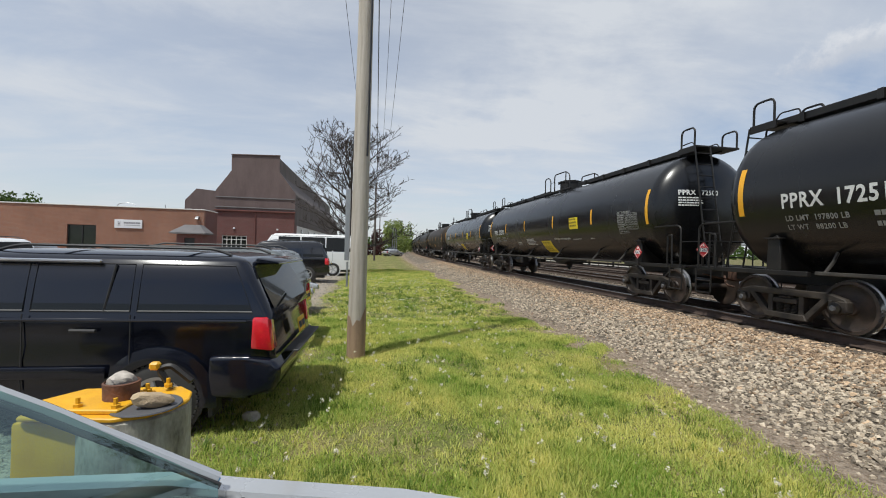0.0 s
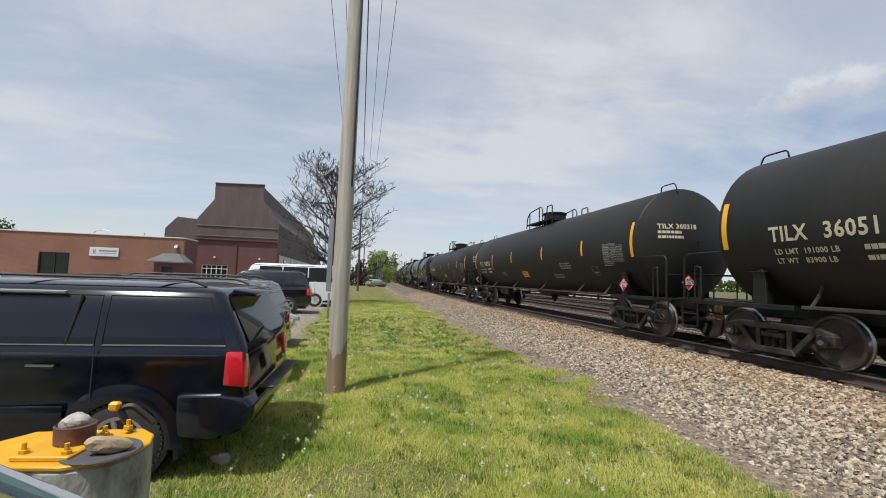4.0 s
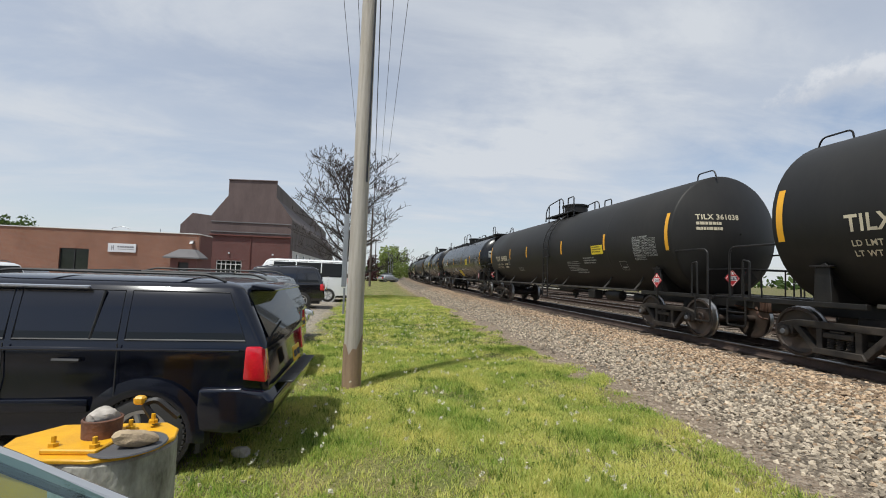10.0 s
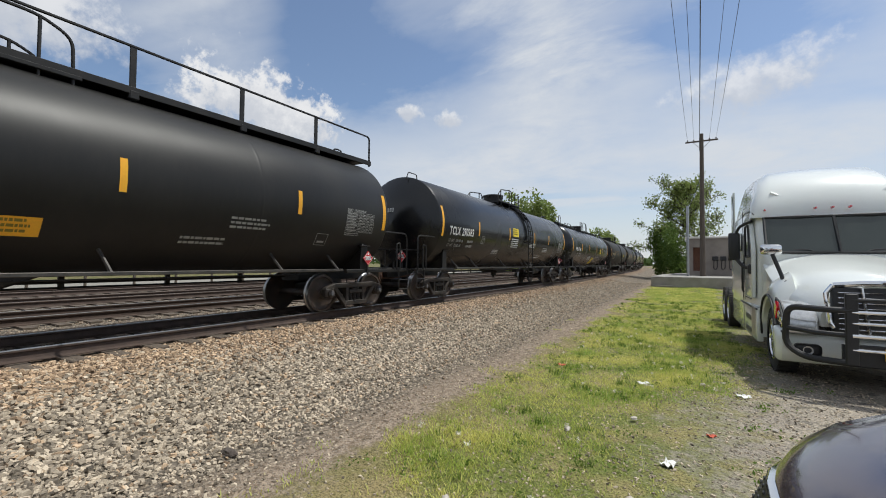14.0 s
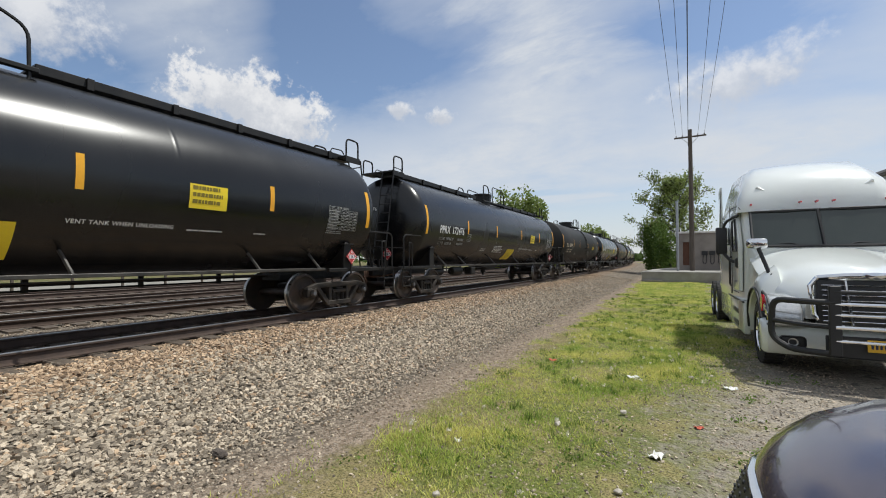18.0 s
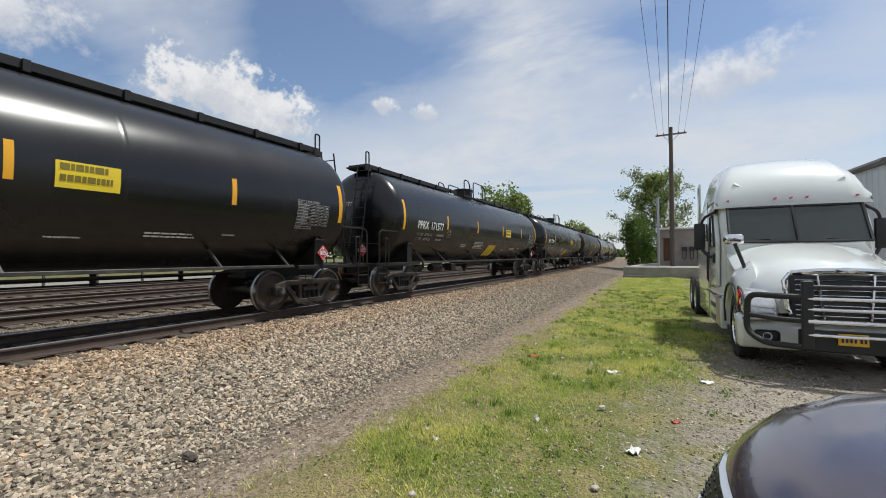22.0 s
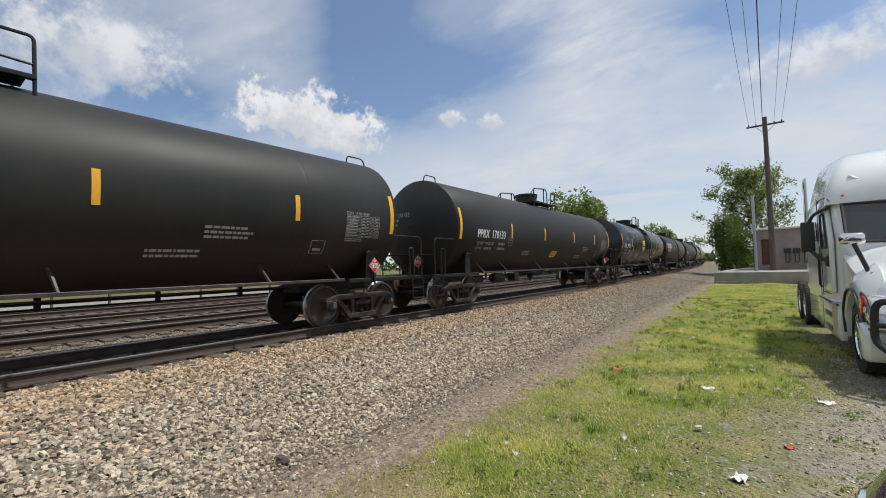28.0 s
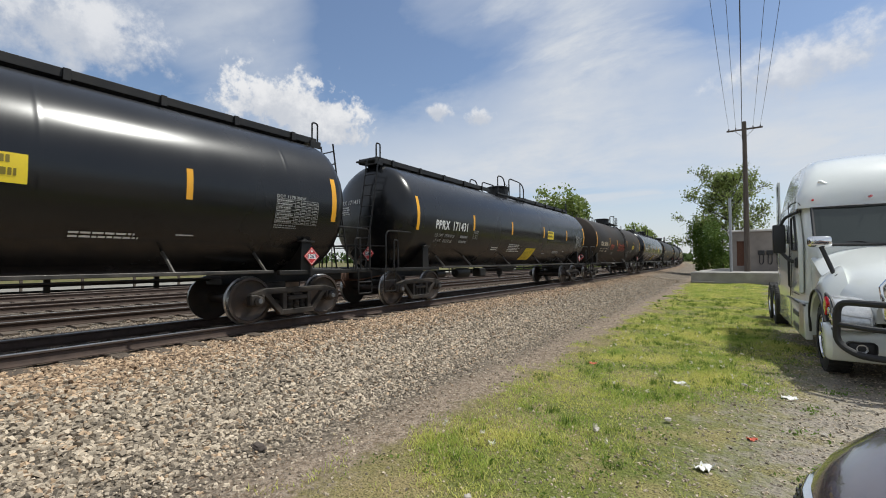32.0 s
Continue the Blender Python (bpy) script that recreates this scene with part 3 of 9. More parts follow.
def stroke_bars(w, h, rows, seed=1, gap=0.5):
    """Rows of short bars in place of writing that cannot be read, as rectangles (x0, y0, x1, y1)."""
    rnd, out = random.Random(seed), []
    for i in range(rows):
        y1 = h - i * h / rows
        y0 = y1 - (1 - gap) * h / rows
        x, end = 0.0, w * rnd.uniform(0.78, 1.0)
        while x < end:
            k = min(end, x + rnd.uniform(0.05, 0.16) * w)
            out.append((x, y0, k, y1))
            x = k + 0.022 * w
    return out
# ---- the line: a wide curve, the camera on its outer side ----
RAIL_TOP, TRACK_X, BEND_Y, BEND_R = 0.50, 8.97, 12.2, 1406.0
TRACKS = (0.0, 4.3, 8.6, 13.4)     # the other tracks of the yard beyond


def track_x(y, off=0.0):
    return TRACK_X + off + (y - BEND_Y) ** 2 / (2 * BEND_R)


def track_turn(y):
    return -math.degrees(math.atan((y - BEND_Y) / BEND_R))


def smooth(a, b, v):
    t = np.clip((v - a) / (b - a), 0, 1)
    return t * t * (3 - 2 * t)


def verge(y):
    """Where the grass ends towards the ballast, in metres from the middle of the near track."""
    y = np.asarray(y, float)
    return -6.2 + 1.25 * smooth(-1.5, 6.5, y) + 0.10 * np.sin(y * 0.9) + 0.08 * np.sin(y * 2.3 + 1)


def ground_z(x, y):
    x, y = np.asarray(x, float), np.asarray(y, float)
    u = x - (TRACK_X + (np.clip(y, -260, 260) - BEND_Y) ** 2 / (2 * BEND_R))
    bed = 0.285 * smooth(-4.3, -1.75, u) * (1 - smooth(17.0, 21.0, u))
    ruts = 0.02 * np.sin(x * 1.7 + y * 0.6) * np.sin(y * 0.9 - x * 0.4)
    return bed + ruts * (1 - smooth(-4.6, -3.0, u))


def axis_values(near, dense, far, steps):
    inner = np.arange(-near, near + 1e-6, dense)
    outer = near + (far - near) * (np.arange(1, steps + 1) / steps) ** 2.6
    return np.concatenate((-outer[::-1], inner, outer))


def ground_material():
    mt = bpy.data.materials.new("ground")
    mt.use_nodes = True
    nt = mt.node_tree
    add, link = nt.nodes.new, nt.links.new
    b = nt.nodes["Principled BSDF"]
    geo = add("ShaderNodeNewGeometry")
    sep = add("ShaderNodeSeparateXYZ")
    link(geo.outputs["Position"], sep.inputs[0])
    X, Y = sep.outputs[0], sep.outputs[1]

    def m(op, a, b2=None, c=None, clamp=False):
        n = add("ShaderNodeMath")
        n.operation, n.use_clamp = op, clamp
        for i, v in enumerate((a, b2, c)):
            if v is not None:
                if isinstance(v, (int, float)):
                    n.inputs[i].default_value = v
                else:
                    link(v, n.inputs[i])
        return n.outputs[0]

    def noise_of(scale, detail=4, rough=0.55, stretch=(1, 1, 1)):
        mp = add("ShaderNodeMapping")
        mp.inputs["Scale"].default_value = stretch
        link(geo.outputs["Position"], mp.inputs["Vector"])
        n = add("ShaderNodeTexNoise")
        n.inputs["Scale"].default_value, n.inputs["Detail"].default_value, n.inputs["Roughness"].default_value = scale, detail, rough
        link(mp.outputs[0], n.inputs["Vector"])
        return n.outputs[0]

    def step(v, lo, hi):
        n = add("ShaderNodeMapRange")
        n.interpolation_type = "SMOOTHSTEP"
        n.inputs[1].default_value, n.inputs[2].default_value = lo, hi
        link(v, n.inputs[0])
        return n.outputs[0]

    def mix(fac, a, b2):
        n = add("ShaderNodeMix")
        n.data_type = "RGBA"
        link(fac, n.inputs[0])
        for k, v in ((6, a), (7, b2)):
            if isinstance(v, tuple):
                n.inputs[k].default_value = (*v, 1)
            else:
                link(v, n.inputs[k])
        return n.outputs[2]

    yc = m("SUBTRACT", m("MINIMUM", m("MAXIMUM", Y, -260.0), 260.0), BEND_Y)
    u = m("SUBTRACT", m("SUBTRACT", X, TRACK_X), m("DIVIDE", m("MULTIPLY", yc, yc), 2 * BEND_R))
    big, mid, small, grit = noise_of(0.35, 5), noise_of(1.6, 5), noise_of(9, 4), noise_of(60, 3)
    edge = m("ADD", u, m("ADD", m("MULTIPLY_ADD", mid, 1.5, -0.75), m("MULTIPLY_ADD", small, 0.7, -0.35)))
    rim = m("SUBTRACT", m("ADD", u, m("ADD", m("MULTIPLY_ADD", mid, 0.8, -0.4), m("MULTIPLY_ADD", small, 0.6, -0.3))), m("MULTIPLY_ADD", step(Y, -1.5, 6.5), 1.25, -6.2))
    # turf: fresh, dry and thin patches
    turf = mix(step(mid, 0.44, 0.64), (0.15, 0.175, 0.042), (0.29, 0.25, 0.105))
    turf = mix(m("MULTIPLY", step(small, 0.50, 0.72), 0.6), turf, (0.26, 0.20, 0.115))
    turf = mix(m("MULTIPLY", step(big, 0.52, 0.66), 0.5), turf, (0.32, 0.275, 0.11))
    turf = mix(m("MULTIPLY", step(rim, -1.1, -0.1), 0.6), turf, (0.30, 0.225, 0.12))
    turf = mix(m("MULTIPLY", step(grit, 0.48, 0.62), 0.75), turf, (0.05, 0.05, 0.02))
    turf = mix(m("MULTIPLY", step(noise_of(34, 2), 0.60, 0.70), 0.5), turf, (0.46, 0.41, 0.26))
    dirt = mix(step(small, 0.35, 0.65), (0.19, 0.14, 0.098), (0.34, 0.265, 0.195))
    dirt = mix(m("MULTIPLY", step(grit, 0.5, 0.66), 0.7), dirt, (0.40, 0.35, 0.29))
    dirt = mix(m("MULTIPLY", step(noise_of(26, 3), 0.52, 0.62), 0.6), dirt, (0.07, 0.052, 0.038))
    vor = add("ShaderNodeTexVoronoi")
    vor.inputs["Scale"].default_value = 21.0
    link(geo.outputs["Position"], vor.inputs["Vector"])
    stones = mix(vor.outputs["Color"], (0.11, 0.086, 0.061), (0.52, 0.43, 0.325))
    # shade in the gaps between stones, painted into the bed's colour
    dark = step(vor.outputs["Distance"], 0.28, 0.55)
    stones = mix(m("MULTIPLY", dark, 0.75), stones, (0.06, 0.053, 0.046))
    # the bed is browner beside the rails
    stones = mix(m("MULTIPLY", m("MULTIPLY", step(edge, -2.9, -1.5), m("SUBTRACT", 1.0, step(u, 2.0, 3.0))), 0.5), stones, (0.25, 0.165, 0.105))
    lot = mix(step(mid, 0.4, 0.62), (0.29, 0.25, 0.20), (0.40, 0.345, 0.275))
    lot = mix(m("MULTIPLY", step(grit, 0.46, 0.7), 0.6), lot, (0.44, 0.40, 0.34))
    lot = mix(m("MULTIPLY", step(noise_of(38, 2), 0.50, 0.62), 0.6), lot, (0.10, 0.095, 0.085))
    lot = mix(m("MULTIPLY", step(noise_of(3.2, 6, 0.65), 0.56, 0.62), 0.7), lot, (0.075, 0.07, 0.068))
    col = mix(step(rim, -0.15, 0.3), turf, dirt)
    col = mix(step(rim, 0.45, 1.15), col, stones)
    # parking lot on the outer side to the north, gravel yard to the south
    north = m("MULTIPLY", step(Y, 0.5, 2.2), m("SUBTRACT", 1.0, step(m("ADD", X, m("MULTIPLY_ADD", mid, 1.2, -0.6)), -1.75, -0.95)))
    south = m("MULTIPLY", m("SUBTRACT", 1.0, step(Y, -3.2, 0.8)), m("SUBTRACT", 1.0, step(m("ADD", m("ADD", X, m("MULTIPLY", m("SUBTRACT", 1.0, step(Y, -10.0, -5.0)), 0.9)), m("ADD", m("MULTIPLY_ADD", small, 2.2, -1.1), m("MULTIPLY_ADD", mid, 3.0, -1.5))), -0.6, 0.8)))
    yard = m("MULTIPLY", m("MAXIMUM", north, south), m("SUBTRACT", 1.0, step(m("ABSOLUTE", Y), 95, 130)))
    col = mix(yard, col, lot)
    # far side: weeds, pale road and fields
    far = step(u, 17.5, 20.0)
    field = mix(step(mid, 0.42, 0.62), (0.10, 0.11, 0.035), (0.20, 0.16, 0.09))
    col = mix(far, col, field)
    road = m("MULTIPLY", step(u, 23.0, 23.8), m("SUBTRACT", 1.0, step(u, 31.0, 32.0)))
    col = mix(road, col, (0.27, 0.255, 0.225))
    link(col, b.inputs["Base Color"])
    b.inputs["Roughness"].default_value = 0.95
    b.inputs["Specular IOR Level"].default_value = 0.2
    bp = add("ShaderNodeBump")
    bp.inputs["Strength"].default_value, bp.inputs["Distance"].default_value = 0.9, 0.04
    h = m("ADD", m("MULTIPLY", vor.outputs["Distance"], -0.6), m("ADD", small, m("MULTIPLY", grit, 0.5)))
    link(h, bp.inputs["Height"])
    link(bp.outputs[0], b.inputs["Normal"])
    return mt


M["ground"] = ground_material()


def build_ground():
    xs, ys = axis_values(30, 0.4, 2500, 34), axis_values(40, 0.5, 2500, 44)
    gx, gy = np.meshgrid(xs, ys)
    gz = ground_z(gx, gy)
    v = np.stack((gx, gy, gz), -1).reshape(-1, 3)
    nx, ny = len(xs), len(ys)
    i = (np.arange(ny - 1)[:, None] * nx + np.arange(nx - 1)[None]).ravel()
    tris = np.concatenate((np.stack((i, i + 1, i + nx + 1), -1), np.stack((i, i + nx + 1, i + nx), -1)))
    me = big_mesh(v, tris)
    me.polygons.foreach_set("use_smooth", [True] * len(me.polygons))
    tagged(part("ground", me, "ground"), "spring grass verge, gravel yard and ballast bed", "ground", kind="structure")


build_ground()


def rail_profile():
    half = [(0.072, 0.0), (0.072, 0.012), (0.02, 0.03), (0.010, 0.05), (0.010, 0.125), (0.034, 0.14), (0.036, 0.165), (0.030, 0.176)]
    return [(-x, z) for x, z in half] + [(x, z) for x, z in half[::-1]]


def build_rail(off, shiny, name):
    ys = np.concatenate((np.arange(-690, -60, 9.0), np.arange(-60, 70, 3.0), np.arange(70, 701, 9.0)))
    prof = rail_profile()
    bm = BM()
    rings = []
    for y in ys:
        y = float(y)
        dy = max(-230.0, min(260.0, y))
        x = track_x(dy, off) + (y - dy) * (dy - BEND_Y) / BEND_R
        rings.append([Vector((x + px, y, RAIL_TOP - 0.176 + pz)) for px, pz in prof])
    loft(bm, rings)
    for f in bm.faces:
        c = f.calc_center_median()
        f.material_index = 1 if c.z > RAIL_TOP - 0.014 else 0
    return part(name, bm, ["rail_web", "rail_head" if shiny else "rail_dull"])


def build_tracks():
    for k, off in enumerate(TRACKS):
        root = thing("railway_track", "steel rails on weathered wooden ties in pale ballast" if k == 0 else
                     "yard track with worn rails on dark ties", "railway track", group="parallel tracks of the yard", kind="structure")
        for side in (-0.755, 0.755):
            r = build_rail(off + side, k < 2, "rail")
            r.parent = root
        if k == 0:
            bm = BM()
            box(bm, (0, 0, 0), (2.6, 0.23, 0.18), bevel=0.012)
            me = finish(bm)
            me.materials.append(M["tie_wood"])
            rnd = random.Random(5)
            for i in range(-72, 76):
                y = i * 0.54
                t = new("tie", me)
                t.parent = root
                t.matrix_basis = pose(track_x(y) + rnd.uniform(-0.05, 0.05), y, RAIL_TOP - 0.176 - 0.088, rnd.uniform(-1, 1), rnd.uniform(-0.6, 0.6), track_turn(y) + rnd.uniform(-1.5, 1.5))
        else:
            bm = BM()
            for i in range(-110, 120):
                y = i * 0.56
                box(bm, (track_x(y, off), y, RAIL_TOP - 0.264), (2.6, 0.23, 0.18))
            tagged(part("ties", bm, "tie_wood", root), kind="stuff")


build_tracks()
# ---- the train: loaded tank cars, each a thing in parts ----
CAR_LEN, TANK_R, TANK_Z, TANK_HALF, HEAD = 18.4, 1.52, 2.50, 8.45, 0.62
TRUCK_Y, WHEEL_R, AXLE = 7.10, 0.457, 0.889


def head_y(x, z, style="walkway"):
    """How far along the tank reaches at a point of its end."""
    q = min(1.0, (x * x + z * z) / TANK_R ** 2)
    if style != "walkway":
        return TANK_HALF - HEAD + 0.035 + 0.50 * (1 - q)
    return TANK_HALF - HEAD + HEAD * math.sqrt(max(0.0, 1 - q)) ** 0.9


def tank_mesh(style):
    """A welded shell with round ends, or a sheet jacket whose dished ends meet it in a crisp rim."""
    bm = BM()
    prof = []
    for i in range(9):
        if style == "walkway":
            a = i / 8 * math.pi / 2
            prof.append((max(0.02, TANK_R * math.sin(a)), -(TANK_HALF - HEAD) - HEAD * math.cos(a)))
        else:
            r = max(0.02, (TANK_R - 0.012) * math.sin(i / 8 * math.pi / 2))
            prof.append((r, -head_y(r, 0, style)))
    prof.append((TANK_R, -(TANK_HALF - HEAD) + (0.05 if style == "walkway" else -0.02)))
    seams = {"walkway": (-6.6, -2.95, 0.7, 4.3), "ladder": (-5.0, 0.0, 5.0), "saddle": (-4.6, 4.6), "railing": (-4.0, 2.0), "plain": (-5.4, 0.0, 5.4)}[style]
    for s in seams:
        prof += [(TANK_R, s - 0.06), (TANK_R, s - 0.025), (TANK_R + 0.0015, s - 0.012), (TANK_R + 0.0015, s + 0.012), (TANK_R, s + 0.025), (TANK_R, s + 0.06)]
    prof += [(r, -h) for r, h in prof[9::-1]]
    lathe(bm, prof, 56, "y", (0, 0, TANK_Z))
    return bm


def on_tank(rects=(), letters=(), lift=0.006):
    """Marks that lie on the near side of the tank. rects: (y at the left, z angle in metres round the shell, width, height);
    letters: (text, y, arc, height, spread)."""
    bm = BM()

    def co(y, arc):
        a = arc / TANK_R
        r = TANK_R + lift
        return (-r * math.cos(a), y, TANK_Z + r * math.sin(a))

    for y, arc, w, h in rects:
        n = max(1, round(h / 0.16))
        cols = [[bm.verts.new(co(y - k * w, arc + h * i / n)) for i in range(n + 1)] for k in (0, 1)]
        for i in range(n):
            bm.faces.new((cols[0][i], cols[1][i], cols[1][i + 1], cols[0][i + 1]))
    for text, y, arc, h, spread in letters:
        vs, fs = lettering(text, h, spread)
        made = [bm.verts.new(co(y - tx, arc + ty)) for tx, ty in vs]
        for f in fs:
            try:
                bm.faces.new([made[i] for i in f])
            except ValueError:
                pass
    return bm


def on_head(end, letters, rects=(), style="walkway"):
    bm = BM()

    def co(tx, tz):
        x = tx if end < 0 else -tx
        return (x, end * (head_y(x, tz, style) + 0.008), TANK_Z + tz)

    for text, x, z, h in letters:
        vs, fs = lettering(text, h, 0.95)
        made = [bm.verts.new(co(x + a, z + b)) for a, b in vs]
        for f in fs:
            try:
                bm.faces.new([made[i] for i in f])
            except ValueError:
                pass
    for x, z, w, h in rects:
        bm.faces.new([bm.verts.new(co(*p)) for p in ((x, z), (x + w, z), (x + w, z + h), (x, z + h))])
    return bm


def bars_on(y, arc, w, h, rows, seed, gap=0.5):
    return [(y - a, arc + b, c - a, d - b) for a, b, c, d in stroke_bars(w, h, rows, seed, gap)]


def side_frame():
    bm = BM()
    for x0, x1 in ((-1.10, -0.98),):
        prism(bm, [(-1.06, 0.52), (-1.02, 0.61), (-0.72, 0.695), (0.72, 0.695), (1.02, 0.61), (1.06, 0.52), (0.70, 0.575), (-0.70, 0.575)], x0, x1, "x", 0.012, 1)
        prism(bm, [(-0.80, 0.60), (-0.66, 0.60), (-0.34, 0.25), (-0.40, 0.15)], x0, x1, "x", 0.012, 1)
        prism(bm, [(0.80, 0.60), (0.66, 0.60), (0.34, 0.25), (0.40, 0.15)], x0, x1, "x", 0.012, 1)
        prism(bm, [(-0.42, 0.14), (0.42, 0.14), (0.37, 0.25), (-0.37, 0.25)], x0 - 0.03, x1 + 0.03, "x", 0.012, 1)
        for s in (-1, 1):
            box(bm, (-1.04, s * 0.30, 0.41), (0.13, 0.10, 0.34), bevel=0.012)
            box(bm, (-1.04, s * 0.98, 0.48), (0.16, 0.16, 0.20), bevel=0.02)
            box(bm, (-1.04, s * 0.79, 0.50), (0.14, 0.07, 0.16), bevel=0.015)
            lathe(bm, [(0.02, -1.175), (0.075, -1.17), (0.10, -1.15), (0.105, -1.05), (0.12, -1.04), (0.12, -0.95)], 14, "x", (0, s * AXLE, WHEEL_R))
    return bm


def spring_group():
    bm = BM()
    for y in (-0.15, 0.0, 0.15):
        prof = [(0.03, 0.25)]
        for i in range(6):
            z = 0.26 + i * 0.028
            prof += [(0.05, z), (0.068, z + 0.008), (0.068, z + 0.016), (0.05, z + 0.024)]
        lathe(bm, prof + [(0.03, 0.43)], 10, "z", (-1.03, y, 0))
    box(bm, (-1.02, 0, 0.475), (0.20, 0.46, 0.09), bevel=0.015)
    box(bm, (-1.06, 0, 0.545), (0.12, 0.22, 0.03), bevel=0.008)
    return bm


def wheelset():
    """One axle with its two wheels, round its own middle."""
    bm = BM()
    for s in (-1, 1):
        prof = [(0.06, 0.845), (0.12, 0.84), (0.14, 0.80), (0.30, 0.775), (0.385, 0.80), (0.40, 0.835), (WHEEL_R - 0.006, 0.83), (WHEEL_R, 0.815),
                (WHEEL_R + 0.002, 0.74), (WHEEL_R + 0.026, 0.72), (WHEEL_R + 0.026, 0.695), (0.39, 0.69), (0.30, 0.73), (0.12, 0.72), (0.08, 0.70)]
        lathe(bm, [(r, s * x) for r, x in prof], 36, "x")
    lathe(bm, [(0.075, -1.0), (0.075, -0.82), (0.085, -0.7), (0.08, 0.7), (0.075, 0.82), (0.075, 1.0)], 12, "x")
    for f in bm.faces:
        r = [math.hypot(v.co.y, v.co.z) for v in f.verts]
        f.material_index = 1 if min(r) > 0.44 else 0
    return bm


def build_truck(parent, y):
    """A four-wheeled truck under one end of a car."""
    tr = part("truck", bolster(), "truck_steel", parent, "heavy cast-steel truck", pose(0, y, 0))
    a = part("side_frame", side_frame(), "truck_steel", tr)
    part("side_frame", a.data, "truck_steel", tr, at=pose(0, 0, 0, 0, 0, 180))
    s = part("spring_nest", spring_group(), "truck_steel", tr)
    part("spring_nest", s.data, "truck_steel", tr, at=pose(0, 0, 0, 0, 0, 180))
    w = part("wheelset", wheelset(), ["wheel_steel", "wheel_rim"], tr, "rusty steel wheels with bright treads", pose(0, AXLE, WHEEL_R))
    part("wheelset", w.data, "wheel_steel", tr, "rusty steel wheels with bright treads", pose(0, -AXLE, WHEEL_R))
    cap = None
    for s in (-1, 1):
        for sy in (-1, 1):
            if cap is None:
                bm = BM()
                lathe(bm, [(0.0, 1.19), (0.045, 1.188), (0.055, 1.165)], 10, "x")
                cap = finish(bm)
            part("bearing_cap", cap, "cap_steel", tr, at=pose(0, sy * AXLE, WHEEL_R, 0, 0, 0 if s > 0 else 180))
    return tr


def bolster():
    bm = BM()
    box(bm, (0, 0, 0.52), (2.0, 0.36, 0.22), bevel=0.03)
    box(bm, (0, 0, 0.70), (0.7, 0.5, 0.16), bevel=0.03)
    for s in (-1, 1):
        box(bm, (0, s * 0.45, 0.38), (1.5, 0.08, 0.10), bevel=0.01)
        for sx in (-0.74, 0.74):
            box(bm, (sx, s * 0.42, 0.40), (0.09, 0.05, 0.30), bevel=0.01)
    tube(bm, [(-0.5, -0.45, 0.3), (-0.5, 0.45, 0.3)], 0.025)
    return bm


def coupler():
    bm = BM()
    box(bm, (0, 8.75, 0.84), (0.30, 0.75, 0.26), bevel=0.03)
    prism(bm, [(-0.16, 9.08), (0.16, 9.05), (0.20, 9.18), (0.10, 9.27), (-0.02, 9.22), (-0.12, 9.26), (-0.20, 9.18)], 0.70, 0.98, "z", 0.02, 1)
    tube(bm, rounded([(-0.10, 9.0, 0.72), (-0.35, 8.98, 0.70), (-1.25, 8.95, 0.86)], 0.1), 0.016)
    tube(bm, rounded([(0.25, 9.0, 0.80), (0.30, 9.12, 0.58), (0.16, 9.2, 0.55)], 0.12), 0.028)
    return bm


def stub_sill():
    bm = BM()
    box(bm, (0, 7.45, 0.90), (0.62, 3.1, 0.30), bevel=0.02)
    box(bm, (0, 8.80, 1.005), (2.66, 0.42, 0.04), bevel=0.006)
    for s in (-1, 1):
        box(bm, (s * 1.30, 7.75, 1.00), (0.10, 2.5, 0.09), bevel=0.01)
        prism(bm, [(7.00, 0.96), (7.30, 0.96), (7.27, 1.62), (7.10, 1.70), (7.03, 1.62)], s * 1.30 - 0.03, s * 1.30 + 0.03, "x", 0.008, 1)
        box(bm, (s * 1.30, 7.15, 1.64), (0.16, 0.34, 0.03), bevel=0.006)
    prism(bm, [(-1.30, 1.0), (1.30, 1.0), (1.22, 1.62), (0.9, 1.30), (0.5, 1.08), (-0.5, 1.08), (-0.9, 1.30), (-1.22, 1.62)], 7.08, 7.22, "y", 0.01, 1)
    return bm


def end_rails(parent, style, turn):
    top = 2.06 if style != "walkway" else 2.0
    for s in (-1, 1):
        x = s * 1.40
        bm = BM()
        tube(bm, rounded([(x, 8.92, 1.0), (x, 8.92, top), (x, 7.95, top), (x * 0.97, 7.80, top - 0.02)], 0.16), 0.021)
        part("end_handrail", bm, "frame_black", parent, at=turn)
        bm = BM()
        tube(bm, rounded([(x, 8.45, 1.02), (x, 8.45, 1.75), (x, 8.60, 1.78), (x, 8.62, 1.02)], 0.03), 0.02)
        part("grab_loop", bm, "frame_black", parent, at=turn)
        bm = BM()
        tube(bm, rounded([(x, 8.98, 1.0), (x, 8.98, 0.46), (x, 8.55, 0.46), (x, 8.55, 1.0)], 0.04), 0.018)
        tube(bm, [(x, 8.98, 0.73), (x, 8.55, 0.73)], 0.016)
        part("sill_step", bm, "frame_black", parent, at=turn)
    bm = BM()
    tube(bm, rounded([(-1.40, 8.95, 1.60), (-0.9, 9.0, 1.62), (0.9, 9.0, 1.62), (1.40, 8.95, 1.60)], 0.1), 0.018)
    for x in (-0.55, 0.55):
        tube(bm, [(x, 8.98, 1.0), (x, 8.99, 1.62)], 0.017)
    part("crossover_rail", bm, "frame_black", parent, at=turn)


